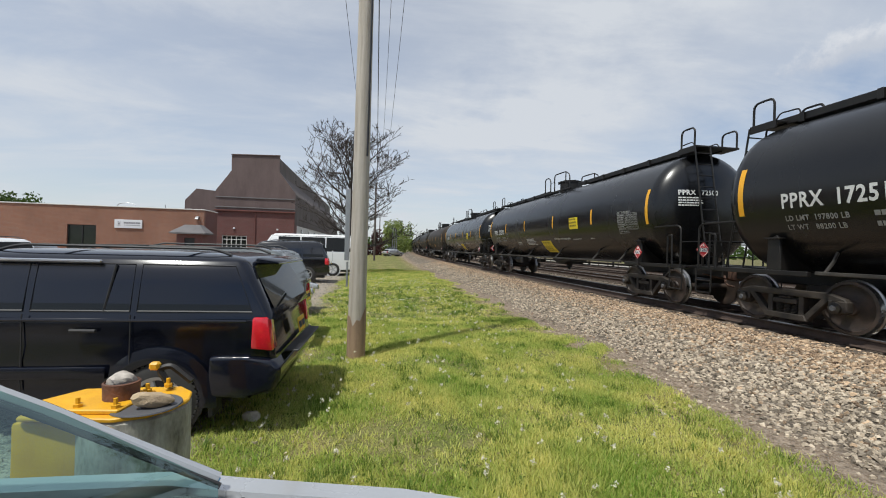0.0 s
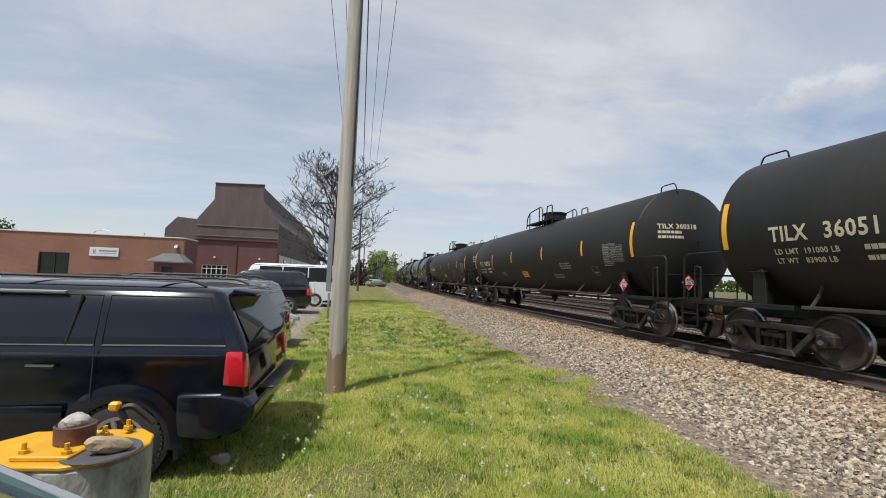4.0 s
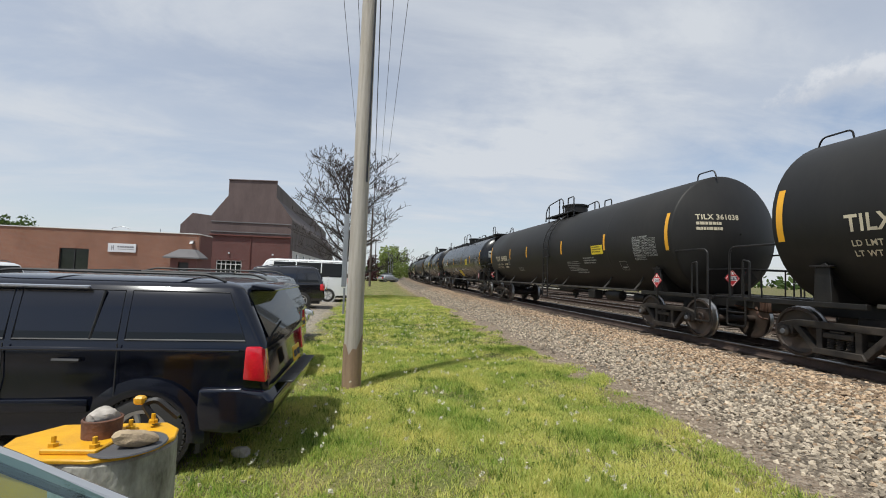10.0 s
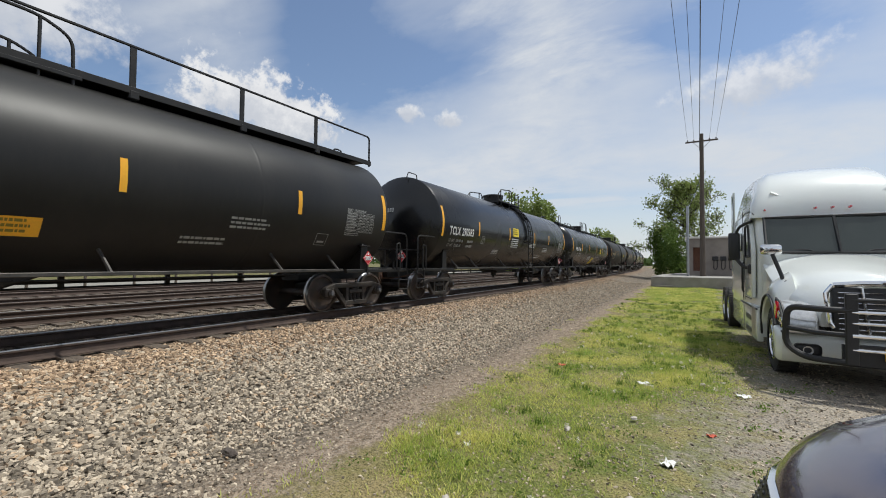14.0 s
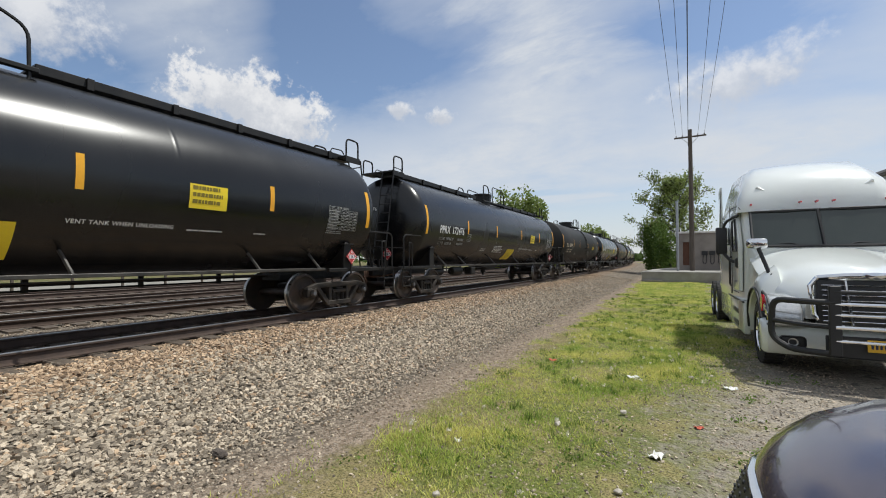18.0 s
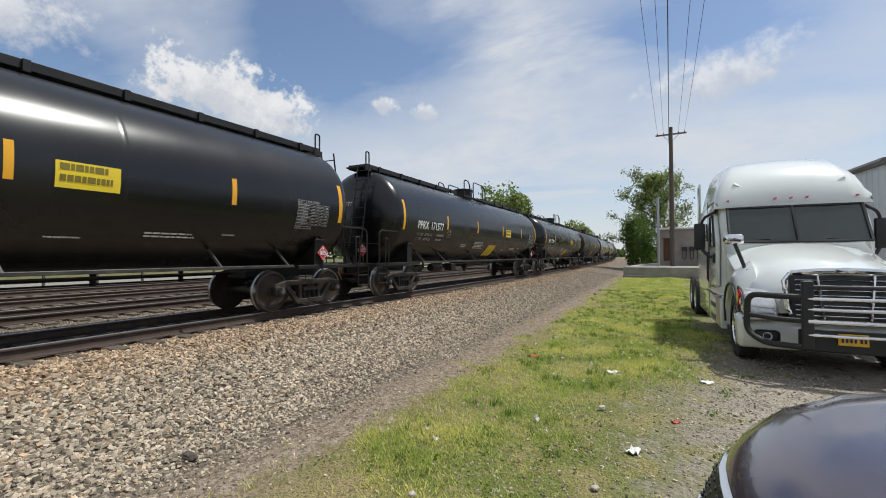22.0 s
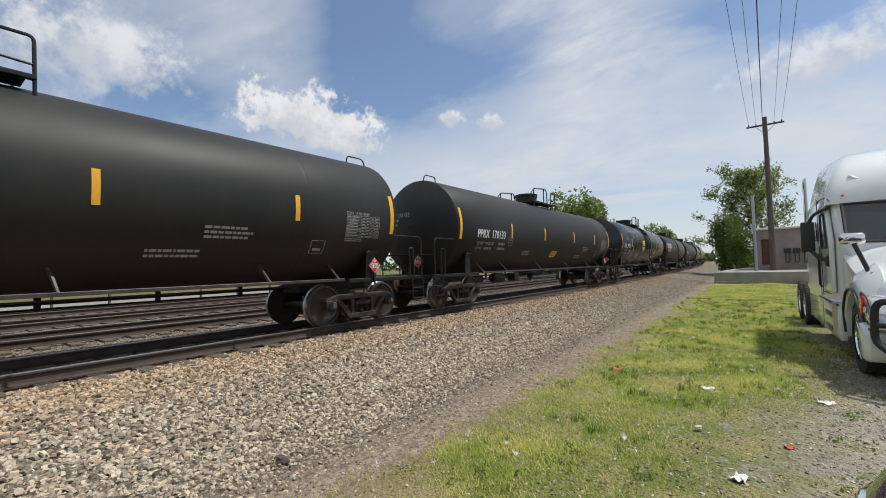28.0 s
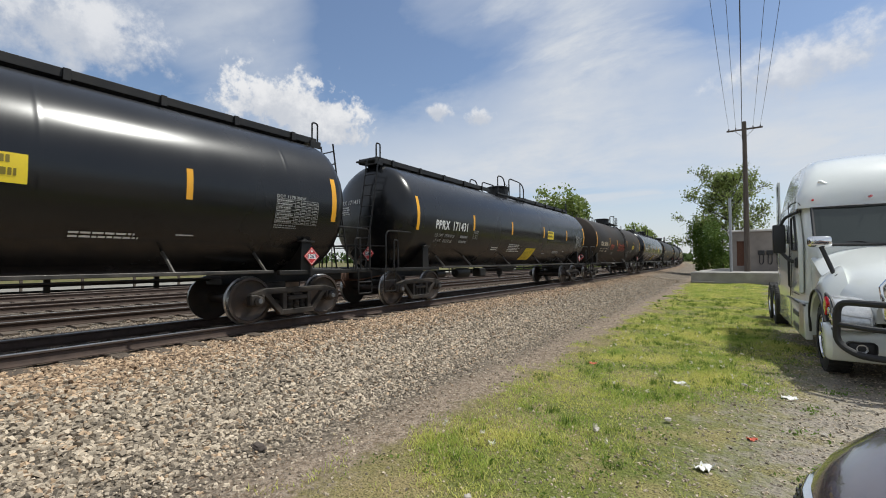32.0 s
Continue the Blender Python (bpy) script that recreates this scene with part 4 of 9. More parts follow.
def side_sill():
    bm = BM()
    for s in (-1, 1):
        x = s * 1.36
        box(bm, (x, 0, 1.03), (0.045, 12.7, 0.06), bevel=0.008)
        for y in (-6.2, -4.6, -1.6, 1.6, 4.6, 6.2):
            tube(bm, [(x, y, 1.03), (x * 0.86, y + 0.02, 1.22), (x * 0.74, y + 0.06, 1.42)], 0.028)
    return bm


def under_gear(kind):
    bm = BM()
    x = 1.12
    tube(bm, [(x, -6.2, 0.72), (x, 6.2, 0.72)], 0.022)
    tube(bm, [(0.2, -6.3, 0.86), (0.2, 6.3, 0.86)], 0.03)
    for y in (-5.3, -3.6, -1.8, 0.2, 2.0, 3.8, 5.4):
        box(bm, (x, y, 0.86), (0.05, 0.09, 0.34))
    # bottom outlet with its skid, and brake gear
    prism(bm, [(-1.2, 1.02), (-0.55, 0.76), (0.35, 0.76), (1.0, 1.02)], -0.42, 0.42, "x", 0.03, 1)
    lathe(bm, [(0.13, 0.60), (0.13, 0.78)], 14, "z", (0, -0.1, 0), True)
    lathe(bm, [(0.06, 0.50), (0.06, 0.62)], 10, "z", (0, -0.1, 0), True)
    tube(bm, [(-1.2, -0.1, 0.62), (0, -0.1, 0.62)], 0.018)
    s = 1 if kind % 2 else -1
    lathe(bm, [(0.02, -0.42), (0.14, -0.40), (0.17, -0.32), (0.17, 0.32), (0.14, 0.40), (0.02, 0.42)], 16, "y", (-0.75, s * 4.3, 0.80))
    lathe(bm, [(0.02, -0.26), (0.12, -0.25), (0.12, 0.25), (0.02, 0.26)], 14, "y", (-0.5, s * 5.3, 0.78))
    box(bm, (-0.9, s * 3.3, 0.80), (0.34, 0.42, 0.30), bevel=0.03)
    box(bm, (-0.3, s * 2.5, 0.82), (0.24, 0.60, 0.16), bevel=0.02)
    tube(bm, rounded([(-0.75, s * 4.0, 0.86), (-0.6, s * 1.0, 0.92), (-0.6, -s * 6.0, 0.92)], 0.3), 0.018)
    return bm


def manway(parent, style):
    top = TANK_Z + TANK_R
    bm = BM()
    h = 0.42 if style in ("walkway", "saddle") else 0.44
    wide = 0.47 if style in ("walkway", "railing") else 0.50
    lathe(bm, [(wide, top - 0.1), (wide - 0.02, top + h), (wide - 0.06, top + h + 0.01)], 24, "z", (0, 0, 0))
    m = part("manway", bm, "frame_black", parent, "round black valve housing")
    bm = BM()
    lathe(bm, [(0.01, 0.05), (wide - 0.06, 0.035), (wide + 0.02, 0.01), (wide + 0.02, -0.05), (wide - 0.01, -0.06)], 24, "z", (0, 0, top + h + 0.01))
    for a in range(5):
        c, s = math.cos(a * 1.257 + 0.3), math.sin(a * 1.257 + 0.3)
        box(bm, ((wide + 0.04) * c, (wide + 0.04) * s, top + h - 0.05), (0.07, 0.07, 0.12), bevel=0.01)
    part("lid", bm, "frame_black", m)
    bm = BM()
    if style in ("walkway", "railing"):
        for x in (-0.66, 0.66):
            z0 = top - 0.16
            tube(bm, rounded([(x, 1.28, z0), (x, 1.30, z0 + 0.86), (x, 0.85, z0 + 0.86), (x, 0.66, z0 + 0.68), (x, 0.66, z0 + 0.1)], 0.14), 0.026)
            tube(bm, rounded([(x, 0.22, z0 + 0.05), (x, 0.25, z0 + 0.90), (x, -0.9, z0 + 0.88), (x, -1.28, z0 + 0.70), (x, -1.30, z0)], 0.16), 0.026)
            tube(bm, [(x, -0.9, z0), (x, -0.9, z0 + 0.88)], 0.024)
            box(bm, (x, 0, z0 + 0.12), (0.10, 2.8, 0.07), bevel=0.01)
        tube(bm, [(-0.66, 0.66, top + 0.48), (-0.66, 0.44, top + 0.40), (-0.66, 0.25, top + 0.50)], 0.008)
    else:
        for x in (-0.82, 0.82):
            z0 = top - 0.24
            tube(bm, rounded([(x, 1.30, z0 + 0.10), (x, 1.26, z0 + 0.55), (x, 0.95, z0 + 0.80), (x, -0.30, z0 + 0.92), (x, -0.48, z0 + 0.78), (x, -0.50, z0)], 0.12), 0.025)
            tube(bm, rounded([(x, -0.92, z0), (x, -0.92, z0 + 0.82), (x, -1.42, z0 + 0.82), (x, -1.44, z0 - 0.05)], 0.08), 0.025)
            tube(bm, [(x, -0.92, z0 + 0.45), (x, -1.43, z0 + 0.42)], 0.018)
            for y in (0.95, -0.12):
                tube(bm, [(x, y, z0), (x, y, z0 + (0.80 if y > 0 else 0.90))], 0.024)
            box(bm, (x, -0.10, z0 + 0.24), (0.09, 2.7, 0.07), bevel=0.01)
        for x in (-0.58, 0.58):
            box(bm, (x, -0.15, top - 0.02), (0.36, 2.4, 0.04), bevel=0.006)
    part("manway_railing", bm, "frame_black", parent)


def side_ladder(parent, style):
    """A ladder that follows the shell from the sill up to the platform."""
    y0 = -0.55 if style == "ladder" else -0.80
    w = 0.23 if style == "ladder" else 0.30
    bm = BM()
    pts = [(-1.60, 0.55), (-1.60, 1.5), (-1.62, 2.5)]
    for a in range(10, 75, 9):
        c = radians(a)
        pts.append((-(TANK_R + 0.10) * math.cos(c), TANK_Z + (TANK_R + 0.10) * math.sin(c)))
    for s in (-w, w):
        tube(bm, [(x, y0 + s, z) for x, z in pts], 0.024)
    line = [Vector((x, 0, z)) for x, z in pts]
    run, k = 0.0, 0
    for a, b in zip(line, line[1:]):
        n = max(1, round((b - a).length / 0.31))
        for i in range(n):
            p = a.lerp(b, i / n)
            tube(bm, [(p.x, y0 - w, p.z), (p.x, y0 + w, p.z)], 0.017)
    for z in (1.02, 2.2):
        for s in (-w, w):
            tube(bm, [(-1.60, y0 + s, z), (-1.36, y0 + s, z)], 0.02)
    for s in (-w, w):
        tube(bm, [(-1.60, y0 + s, 0.92), (-1.34, y0 + s * 2.4, 1.30)], 0.022)
    part("ladder", bm, "frame_black", parent)
    if style == "saddle":
        bm = BM()
        rings = []
        for a in range(-6, 34, 5):
            c = radians(a)
            r = TANK_R + 0.05
            rings.append([Vector((-r * math.cos(c), y0 - 0.62, TANK_Z + r * math.sin(c))), Vector((-r * math.cos(c), y0 + 0.46, TANK_Z + r * math.sin(c))),
                          Vector((-(r - 0.07) * math.cos(c), y0 + 0.47, TANK_Z + (r - 0.07) * math.sin(c))), Vector((-(r - 0.07) * math.cos(c), y0 - 0.63, TANK_Z + (r - 0.07) * math.sin(c)))])
        loft(bm, rings)
        part("jacket_saddle", bm, "tank_gloss", parent)
        for off in (-w, w):
            bm = BM()
            rings = []
            for a in range(28, 84, 7):
                c = radians(a)
                rings.append([Vector((-q * math.cos(c), y0 + off + e, TANK_Z + q * math.sin(c))) for q, e in ((TANK_R + 0.075, -0.07), (TANK_R + 0.075, 0.07), (TANK_R - 0.01, 0.07), (TANK_R - 0.01, -0.07))])
            loft(bm, rings)
            part("ladder_band", bm, "tank_gloss", parent)


def top_gear(parent, style, phone=False):
    top = TANK_Z + TANK_R
    if style == "walkway":
        for a, b in ((1.45, 8.15), (-8.15, -1.45)):
            bm = BM()
            for s in (-1, 1):
                box(bm, (s * 0.34, (a + b) / 2, top + 0.10), (0.05, b - a, 0.15), bevel=0.008)
            box(bm, (0, (a + b) / 2, top + 0.15), (0.64, b - a, 0.03))
            n = 5
            for i in range(n):
                y = a + (b - a) * (i + 0.5) / n
                for s in (-1, 1):
                    box(bm, (s * 0.385, y, top + 0.08), (0.05, 0.10, 0.19), bevel=0.006)
            part("walkway", bm, "frame_black", parent, "steel grating walkway along the tank top")
        for e in (-1, 1):
            bm = BM()
            wide = 0.62 if not phone else 0.36
            box(bm, (0, e * 8.10, top + 0.08), (2.1 * wide, 0.60 if not phone else 0.3, 0.05), bevel=0.008)
            box(bm, (-wide - 0.02, e * 8.10, top + 0.02), (0.04, 0.60 if not phone else 0.3, 0.16), bevel=0.006)
            if phone:
                tube(bm, rounded([(-wide, e * 8.02, top + 0.06), (-wide, e * 8.02, top + 0.55), (-wide, e * 8.18, top + 0.55), (-wide, e * 8.18, top + 0.06)], 0.06), 0.022)
            for x in (-0.62, 0.62) if not phone else ():
                tube(bm, rounded([(x, e * 7.86, top + 0.08), (x, e * 7.86, top + 0.58), (x, e * 8.34, top + 0.58), (x, e * 8.34, top + 0.08)], 0.14), 0.025)
                tube(bm, rounded([(x * 0.6, e * 7.5, top + 0.12), (x * 0.6, e * 7.55, top + 0.28), (x * 0.6, e * 7.95, top + 0.30), (x * 0.6, e * 8.1, top + 0.12)], 0.06), 0.016)
            part("end_platform", bm, "frame_black", parent)
            bm = BM()
            for x in (-0.66, -0.22):
                tube(bm, [(x, e * 8.40, top + 0.06), (x, e * 8.66, TANK_Z), (x, e * 8.92, 1.02)], 0.021)
            for i in range(10):
                t = (i + 0.6) / 10.4
                z = top + 0.06 + (1.02 - top - 0.06) * t
                y = 8.40 + 0.52 * t
                tube(bm, [(-0.66, e * y, z), (-0.22, e * y, z)], 0.015)
            part("end_ladder", bm, "frame_black", parent)
    elif style == "railing":
        bm = BM()
        x = -0.62
        tube(bm, rounded([(x, 8.1, top - 0.05), (x, 8.1, top + 0.80), (x, -8.1, top + 0.80), (x, -8.1, top - 0.05)], 0.12), 0.026)
        for y in (6.1, 4.1, 2.1, -2.1, -4.1, -6.1):
            box(bm, (x, y, top + 0.33), (0.03, 0.10, 0.94), bevel=0.006)
            box(bm, (x - 0.03, y, top - 0.04), (0.12, 0.16, 0.16), bevel=0.02)
        for e in (-1, 1):
            tube(bm, rounded([(0.1, e * 7.75, top), (0.1, e * 7.75, top + 0.42), (0.1, e * 7.4, top + 0.42), (0.1, e * 7.4, top)], 0.14), 0.024)
        for dx in (-0.06, 0.62):
            box(bm, (x + dx, 0, top + 0.03), (0.05, 16.2, 0.12), bevel=0.006)
        box(bm, (x + 0.28, 0, top + 0.06), (0.60, 16.1, 0.03))
        part("top_railing", bm, "frame_black", parent)
        bm = BM()
        for x in (-0.5, -0.1):
            tube(bm, [(x, 8.2, top), (x, 8.75, TANK_Z), (x, 8.92, 1.02)], 0.021)
        for i in range(10):
            z = 1.2 + i * 0.28
            tube(bm, [(-0.5, 8.92 - 0.06 * i, z), (-0.1, 8.92 - 0.06 * i, z)], 0.015)
        part("end_ladder", bm, "frame_black", parent)
    else:
        for e in (-1, 1):
            bm = BM()
            tube(bm, rounded([(-0.30, e * 7.35, top - 0.04), (-0.30, e * 7.38, top + 0.14), (-0.30, e * 7.9, top + 0.14), (-0.30, e * 8.0, top - 0.12)], 0.1), 0.018)
            part("grab_iron", bm, "frame_black", parent)


def hazard_placard(parent, at):
    bm = BM()
    prism(bm, [(0.0, -0.19), (0.19, 0.0), (0.0, 0.19), (-0.19, 0.0)], -1.405, -1.395, "x", 0)
    p = part("hazard_placard", bm, "placard_red", parent, "red diamond placard with a white number", at)
    bm = BM()
    prism(bm, [(0.0, -0.20), (0.20, 0.0), (0.0, 0.20), (-0.20, 0.0)], -1.394, -1.384, "x", 0)
    box(bm, (-1.386, 0, -0.25), (0.02, 0.05, 0.36))
    part("placard_holder", bm, "frame_black", p)
    bm = BM()
    box(bm, (-1.408, 0, 0.0), (0.004, 0.21, 0.10))
    w = part("number_panel", bm, "placard_white", p)
    vs, fs = lettering("1267", 0.075, 0.95)
    bm = BM()
    mid = max(v[0] for v in vs) / 2
    made = [bm.verts.new((-1.4125, mid - a, b - 0.036)) for a, b in vs]
    for f in fs:
        bm.faces.new([made[i] for i in f])
    part("number", bm, "plate_ink", p)
    bm = BM()
    for a, b in (((0.0, 0.165), (0.165, 0.0)), ((0.165, 0.0), (0.0, -0.165)), ((0.0, -0.165), (-0.165, 0.0)), ((-0.165, 0.0), (0.0, 0.165))):
        tube(bm, [(-1.406, *a), (-1.406, *b)], 0.004, 4)
    prism(bm, [(-0.03, 0.085), (0.03, 0.085), (0.0, 0.15)], -1.4085, -1.4065, "x")
    part("placard_border", bm, "placard_white", p)


STRIPES = {"walkway": (4.68, 1.73, -1.60, -4.75), "ladder": (4.25, 1.9, -1.8, -4.85), "saddle": (4.95, 1.75, -1.75, -4.3), "railing": (4.5, 1.6, -1.65, -4.9), "plain": (4.45, 1.5, -1.95, -5.1)}
LOOK = {"walkway": "gloss", "ladder": "matte", "saddle": "gloss", "railing": "satin", "plain": "matte"}
CAR_META = {}


def build_tank_car(style, coat, phone=False):
    """A tank car of one build; only its owner's lettering is still missing."""
    word = {"gloss": "glossy black", "satin": "dull black", "matte": "matte charcoal", "rusty": "rust-tinged black"}[coat]
    extra = {"walkway": "with a walkway along its top", "ladder": "with a ladder at its waist", "saddle": "with a wide ladder saddle",
             "railing": "with a railing along its top", "plain": "with a bare jacket"}[style]
    car = thing("tank_car", f"{word} railway tank car {extra}", "tank car", group="cars of the tank train")
    tank = part("tank", tank_mesh(style), "tank_" + coat, car)
    for e in (1, -1):
        turn = pose(0, 0, 0, 0, 0, 0 if e > 0 else 180)
        part("stub_sill", stub_sill(), "frame_black", car, at=turn)
        part("coupler", coupler(), "coupler_rust", car, "rusty knuckle coupler", turn)
        end_rails(car, style, turn)
        hazard_placard(car, pose(-0.85, e * 7.60, 1.42, 0, 0, -90 * e))
        build_truck(car, e * TRUCK_Y)
    hazard_placard(car, pose(0, -7.22, 1.33))
    part("side_sill", side_sill(), "sill_steel", car)
    part("brake_gear", under_gear(len(style)), "frame_black", car)
    manway(car, style)
    top_gear(car, style, phone)
    if style in ("ladder", "saddle"):
        side_ladder(car, style)
    for y in STRIPES[style]:
        part("reflector", on_tank([(y + 0.05, -0.27, 0.10, 0.50)], lift=0.005), "reflective_yellow", tank, "yellow reflective stripe")
    for y in (7.72, -7.72):
        part("reflector", on_tank([(y + 0.06, -0.42, 0.12, 0.95)], lift=0.005), "reflective_yellow", tank, "yellow reflective stripe")
    # test table near the leading end
    y, a, w, h = -6.32, -0.54, 0.98, 0.48
    rects = [(y - w * c, a, 0.008, h) for c in (0, 0.42, 0.56, 0.70, 0.85, 0.993)] + [(y, a + h * r / 7, w, 0.008) for r in range(8)]
    rects += [r for k in range(7) for r in bars_on(y - 0.02, a + h * k / 7 + 0.015, 0.36, h / 7 - 0.03, 1, k, 0.25)]
    rects += [(y - w * c - 0.03, a + h * k / 7 + 0.022, 0.08, 0.018) for k in range(7) for c in (0.42, 0.56, 0.70, 0.85)]
    rects += bars_on(y, a - 0.12, 0.55, 0.09, 2, 9)
    part("test_table", on_tank(rects, [("DOT 117R100W", y, a + h + 0.02, 0.06, 1.0)]), "stencil_grey", tank, "stencilled grid of test dates")
    # small notices along the lower shell
    if style == "walkway":
        if phone:
            notice = []
            rects = bars_on(3.1, -0.98, 0.60, 0.16, 2, 3) + bars_on(1.75, -1.02, 1.15, 0.36, 5, 4) + bars_on(-2.05, -1.08, 0.5, 0.05, 1, 7) + bars_on(-3.3, -1.02, 0.85, 0.13, 2, 5) + bars_on(-4.65, -0.92, 0.28, 0.05, 1, 6)
            part("yellow_notice", on_tank([(-2.06, -0.30, 0.78, 0.37)]), "placard_yellow", tank, "yellow emergency notice with small print")
            tagged(part("notice_print", on_tank(bars_on(-2.11, -0.27, 0.68, 0.31, 2, 8, 0.42), lift=0.009), "placard_ink", tank), kind="stuff")
        else:
            notice = [("VENT TANK WHEN UNLOADING", -1.50, -0.76, 0.065, 0.95)]
            rects = bars_on(3.1, -0.98, 0.60, 0.16, 2, 3) + bars_on(1.75, -1.02, 1.15, 0.36, 5, 4) + bars_on(-3.15, -0.80, 0.7, 0.05, 1, 5) + bars_on(-4.45, -0.80, 0.28, 0.05, 1, 6)
            part("yellow_notice", on_tank([(-3.10, -0.37, 0.68, 0.42)]), "placard_yellow", tank, "yellow emergency notice with small print")
            tagged(part("notice_print", on_tank(bars_on(-3.15, -0.33, 0.58, 0.35, 3, 8, 0.45), lift=0.009), "placard_ink", tank), kind="stuff")
        big = on_tank([(0.0, -1.45, 1.02, 0.66)])
        part("yellow_notice", big, "placard_yellow", tank, "large yellow decal low on the shell")
        tagged(part("notice_print", on_tank(bars_on(-0.06, -1.4, 0.86, 0.54, 8, 12, 0.7), lift=0.009), "placard_ink", tank), kind="stuff")
    else:
        notice = []
        rects = bars_on(3.3, -0.95, 0.75, 0.2, 3, 13) + bars_on(-3.4, -0.72, 0.9, 0.26, 3, 14) + bars_on(-2.6, -1.1, 0.8, 0.2, 2, 15)
        if style == "saddle":
            part("yellow_notice", on_tank([(1.35, -0.10, 0.70, 0.36)]), "placard_yellow", tank, "yellow emergency notice with small print")
            tagged(part("notice_print", on_tank(bars_on(1.31, -0.06, 0.60, 0.28, 3, 8, 0.45), lift=0.009), "placard_ink", tank), kind="stuff")
            rects += bars_on(1.5, -0.62, 0.95, 0.42, 5, 33) + bars_on(-1.05, -0.52, 1.0, 0.22, 3, 34, 0.4)
        elif style in ("plain", "railing"):
            y0, a0 = (0.5, -1.02) if style == "plain" else (-0.2, -1.05)
            part("orange_notice", on_tank([(y0, a0, 0.62, 0.30)]), "reflective_yellow", tank, "faded orange notice low on the shell")
            tagged(part("notice_print", on_tank(bars_on(y0 - 0.05, a0 + 0.03, 0.5, 0.24, 3, 8, 0.45), lift=0.009), "placard_ink", tank), kind="stuff")
        elif style == "ladder":
            y0, a0, w0 = (-2.45, -0.52, 0.76) if coat == "satin" else (-4.05, -0.38, 0.70)
            part("orange_notice", on_tank([(y0, a0, w0, 0.29)]), "reflective_yellow" if coat == "satin" else "placard_yellow", tank, "orange emergency notice with small print")
            tagged(part("notice_print", on_tank(bars_on(y0 - 0.05, a0 + 0.03, w0 - 0.1, 0.23, 3, 8, 0.45), lift=0.009), "placard_ink", tank), kind="stuff")
            rects += bars_on(-2.1, -1.0, 1.05, 0.42, 6, 41, 0.6)
        part("capacity_box", on_tank([(-5.5, -0.95, 0.34, 0.012), (-5.5, -0.66, 0.34, 0.012), (-5.5, -0.95, 0.012, 0.30), (-5.83, -0.95, 0.012, 0.30), (-5.57, -0.88, 0.2, 0.05)]), "stencil_grey", tank)
    tagged(part("stencil_block", on_tank(rects, notice), "stencil_white" if coat == "gloss" else "stencil_grey", tank), kind="stuff")
    part("plate_box", on_tank([(4.66, -0.56, 0.30, 0.014), (4.66, -0.29, 0.30, 0.014), (4.66, -0.56, 0.014, 0.28), (4.374, -0.56, 0.014, 0.28)],
                              [("PLATE", 4.61, -0.38, 0.05, 0.95), ("C", 4.54, -0.51, 0.085, 1.0)]), "stencil_grey", tank)
    if style == "saddle":
        # this build has the fatter, taller jacket
        grow = Matrix.Translation((0, 0, TANK_Z + 0.05)) @ Matrix.Diagonal((1.06, 1, 1.06, 1)) @ Matrix.Translation((0, 0, -TANK_Z))
        for o in car.children:
            kind = o.name.split(".")[0]
            if kind in ("tank", "jacket_saddle", "ladder", "ladder_band"):
                o.matrix_basis = grow @ o.matrix_basis
            elif kind in ("manway", "manway_railing", "grab_iron"):
                o.matrix_basis = Matrix.Translation((0, 0, 0.14)) @ o.matrix_basis
    car["proto"] = 1
    return car


# owner's letters and number, build, coat, paint of the letters
TRAIN = [
    ("PPRX 172488", "walkway", "gloss", "white"), ("PPRX 172514", "walkway", "gloss", "white"), ("PPRX 172500", "walkway", "gloss", "white"),
    ("PPRX 172471", "walkway", "gloss", "white"), ("UTLX 2", "plain", "rusty", "orange"), ("TILX 360511", "plain", "matte", "tan"),
    ("TILX 360318", "plain", "matte", "tan"), ("PPRX 170246", "plain", "matte", "white"), ("TCLX 290315", "saddle", "gloss", "white"),
    ("TCLX 290327", "saddle", "gloss", "white"), ("TCLX 290341", "saddle", "gloss", "white"), ("TILX 360324", "ladder", "matte", "tan"),
    ("TILX 361038", "ladder", "matte", "tan"), ("PPRX 172492", "walkway", "gloss", "white"), ("TCLX 290383", "saddle", "gloss", "white"),
    ("PPRX 170253", "railing", "satin", "grey"), ("PPRX 172430", "walkway", "gloss", "white"), ("TILX 360579", "ladder", "matte", "tan"),
    ("PPRX 172476", "walkway", "gloss", "white"), ("PPRX 172164", "walkway", "gloss", "white"), ("PPRX 171042", "walkway", "satin", "grey"),
    ("PPRX 171604", "walkway", "gloss", "white"), ("PPRX 171577", "walkway", "gloss", "white"), ("PPRX 171235", "walkway", "gloss", "white"),
    ("TCLX 290262", "saddle", "gloss", "white"), ("PPRX 170187", "plain", "matte", "white"), ("PROX 45647", "ladder", "satin", "white"),
    ("TCLX 290270", "saddle", "gloss", "white"), ("PPRX 170133", "plain", "matte", "white"), ("PPRX 170226", "plain", "matte", "tan"),
    ("PPRX 172253", "walkway", "gloss", "white"), ("TILX 281845", "ladder", "rusty", "tan"), ("PPRX 171431", "walkway", "gloss", "white"),
    ("PPRX 171440", "walkway", "gloss", "white"), ("TILX 360590", "ladder", "matte", "tan"), ("PPRX 172170", "walkway", "gloss", "white"),
]
FIRST = -2                       # number of the leading car
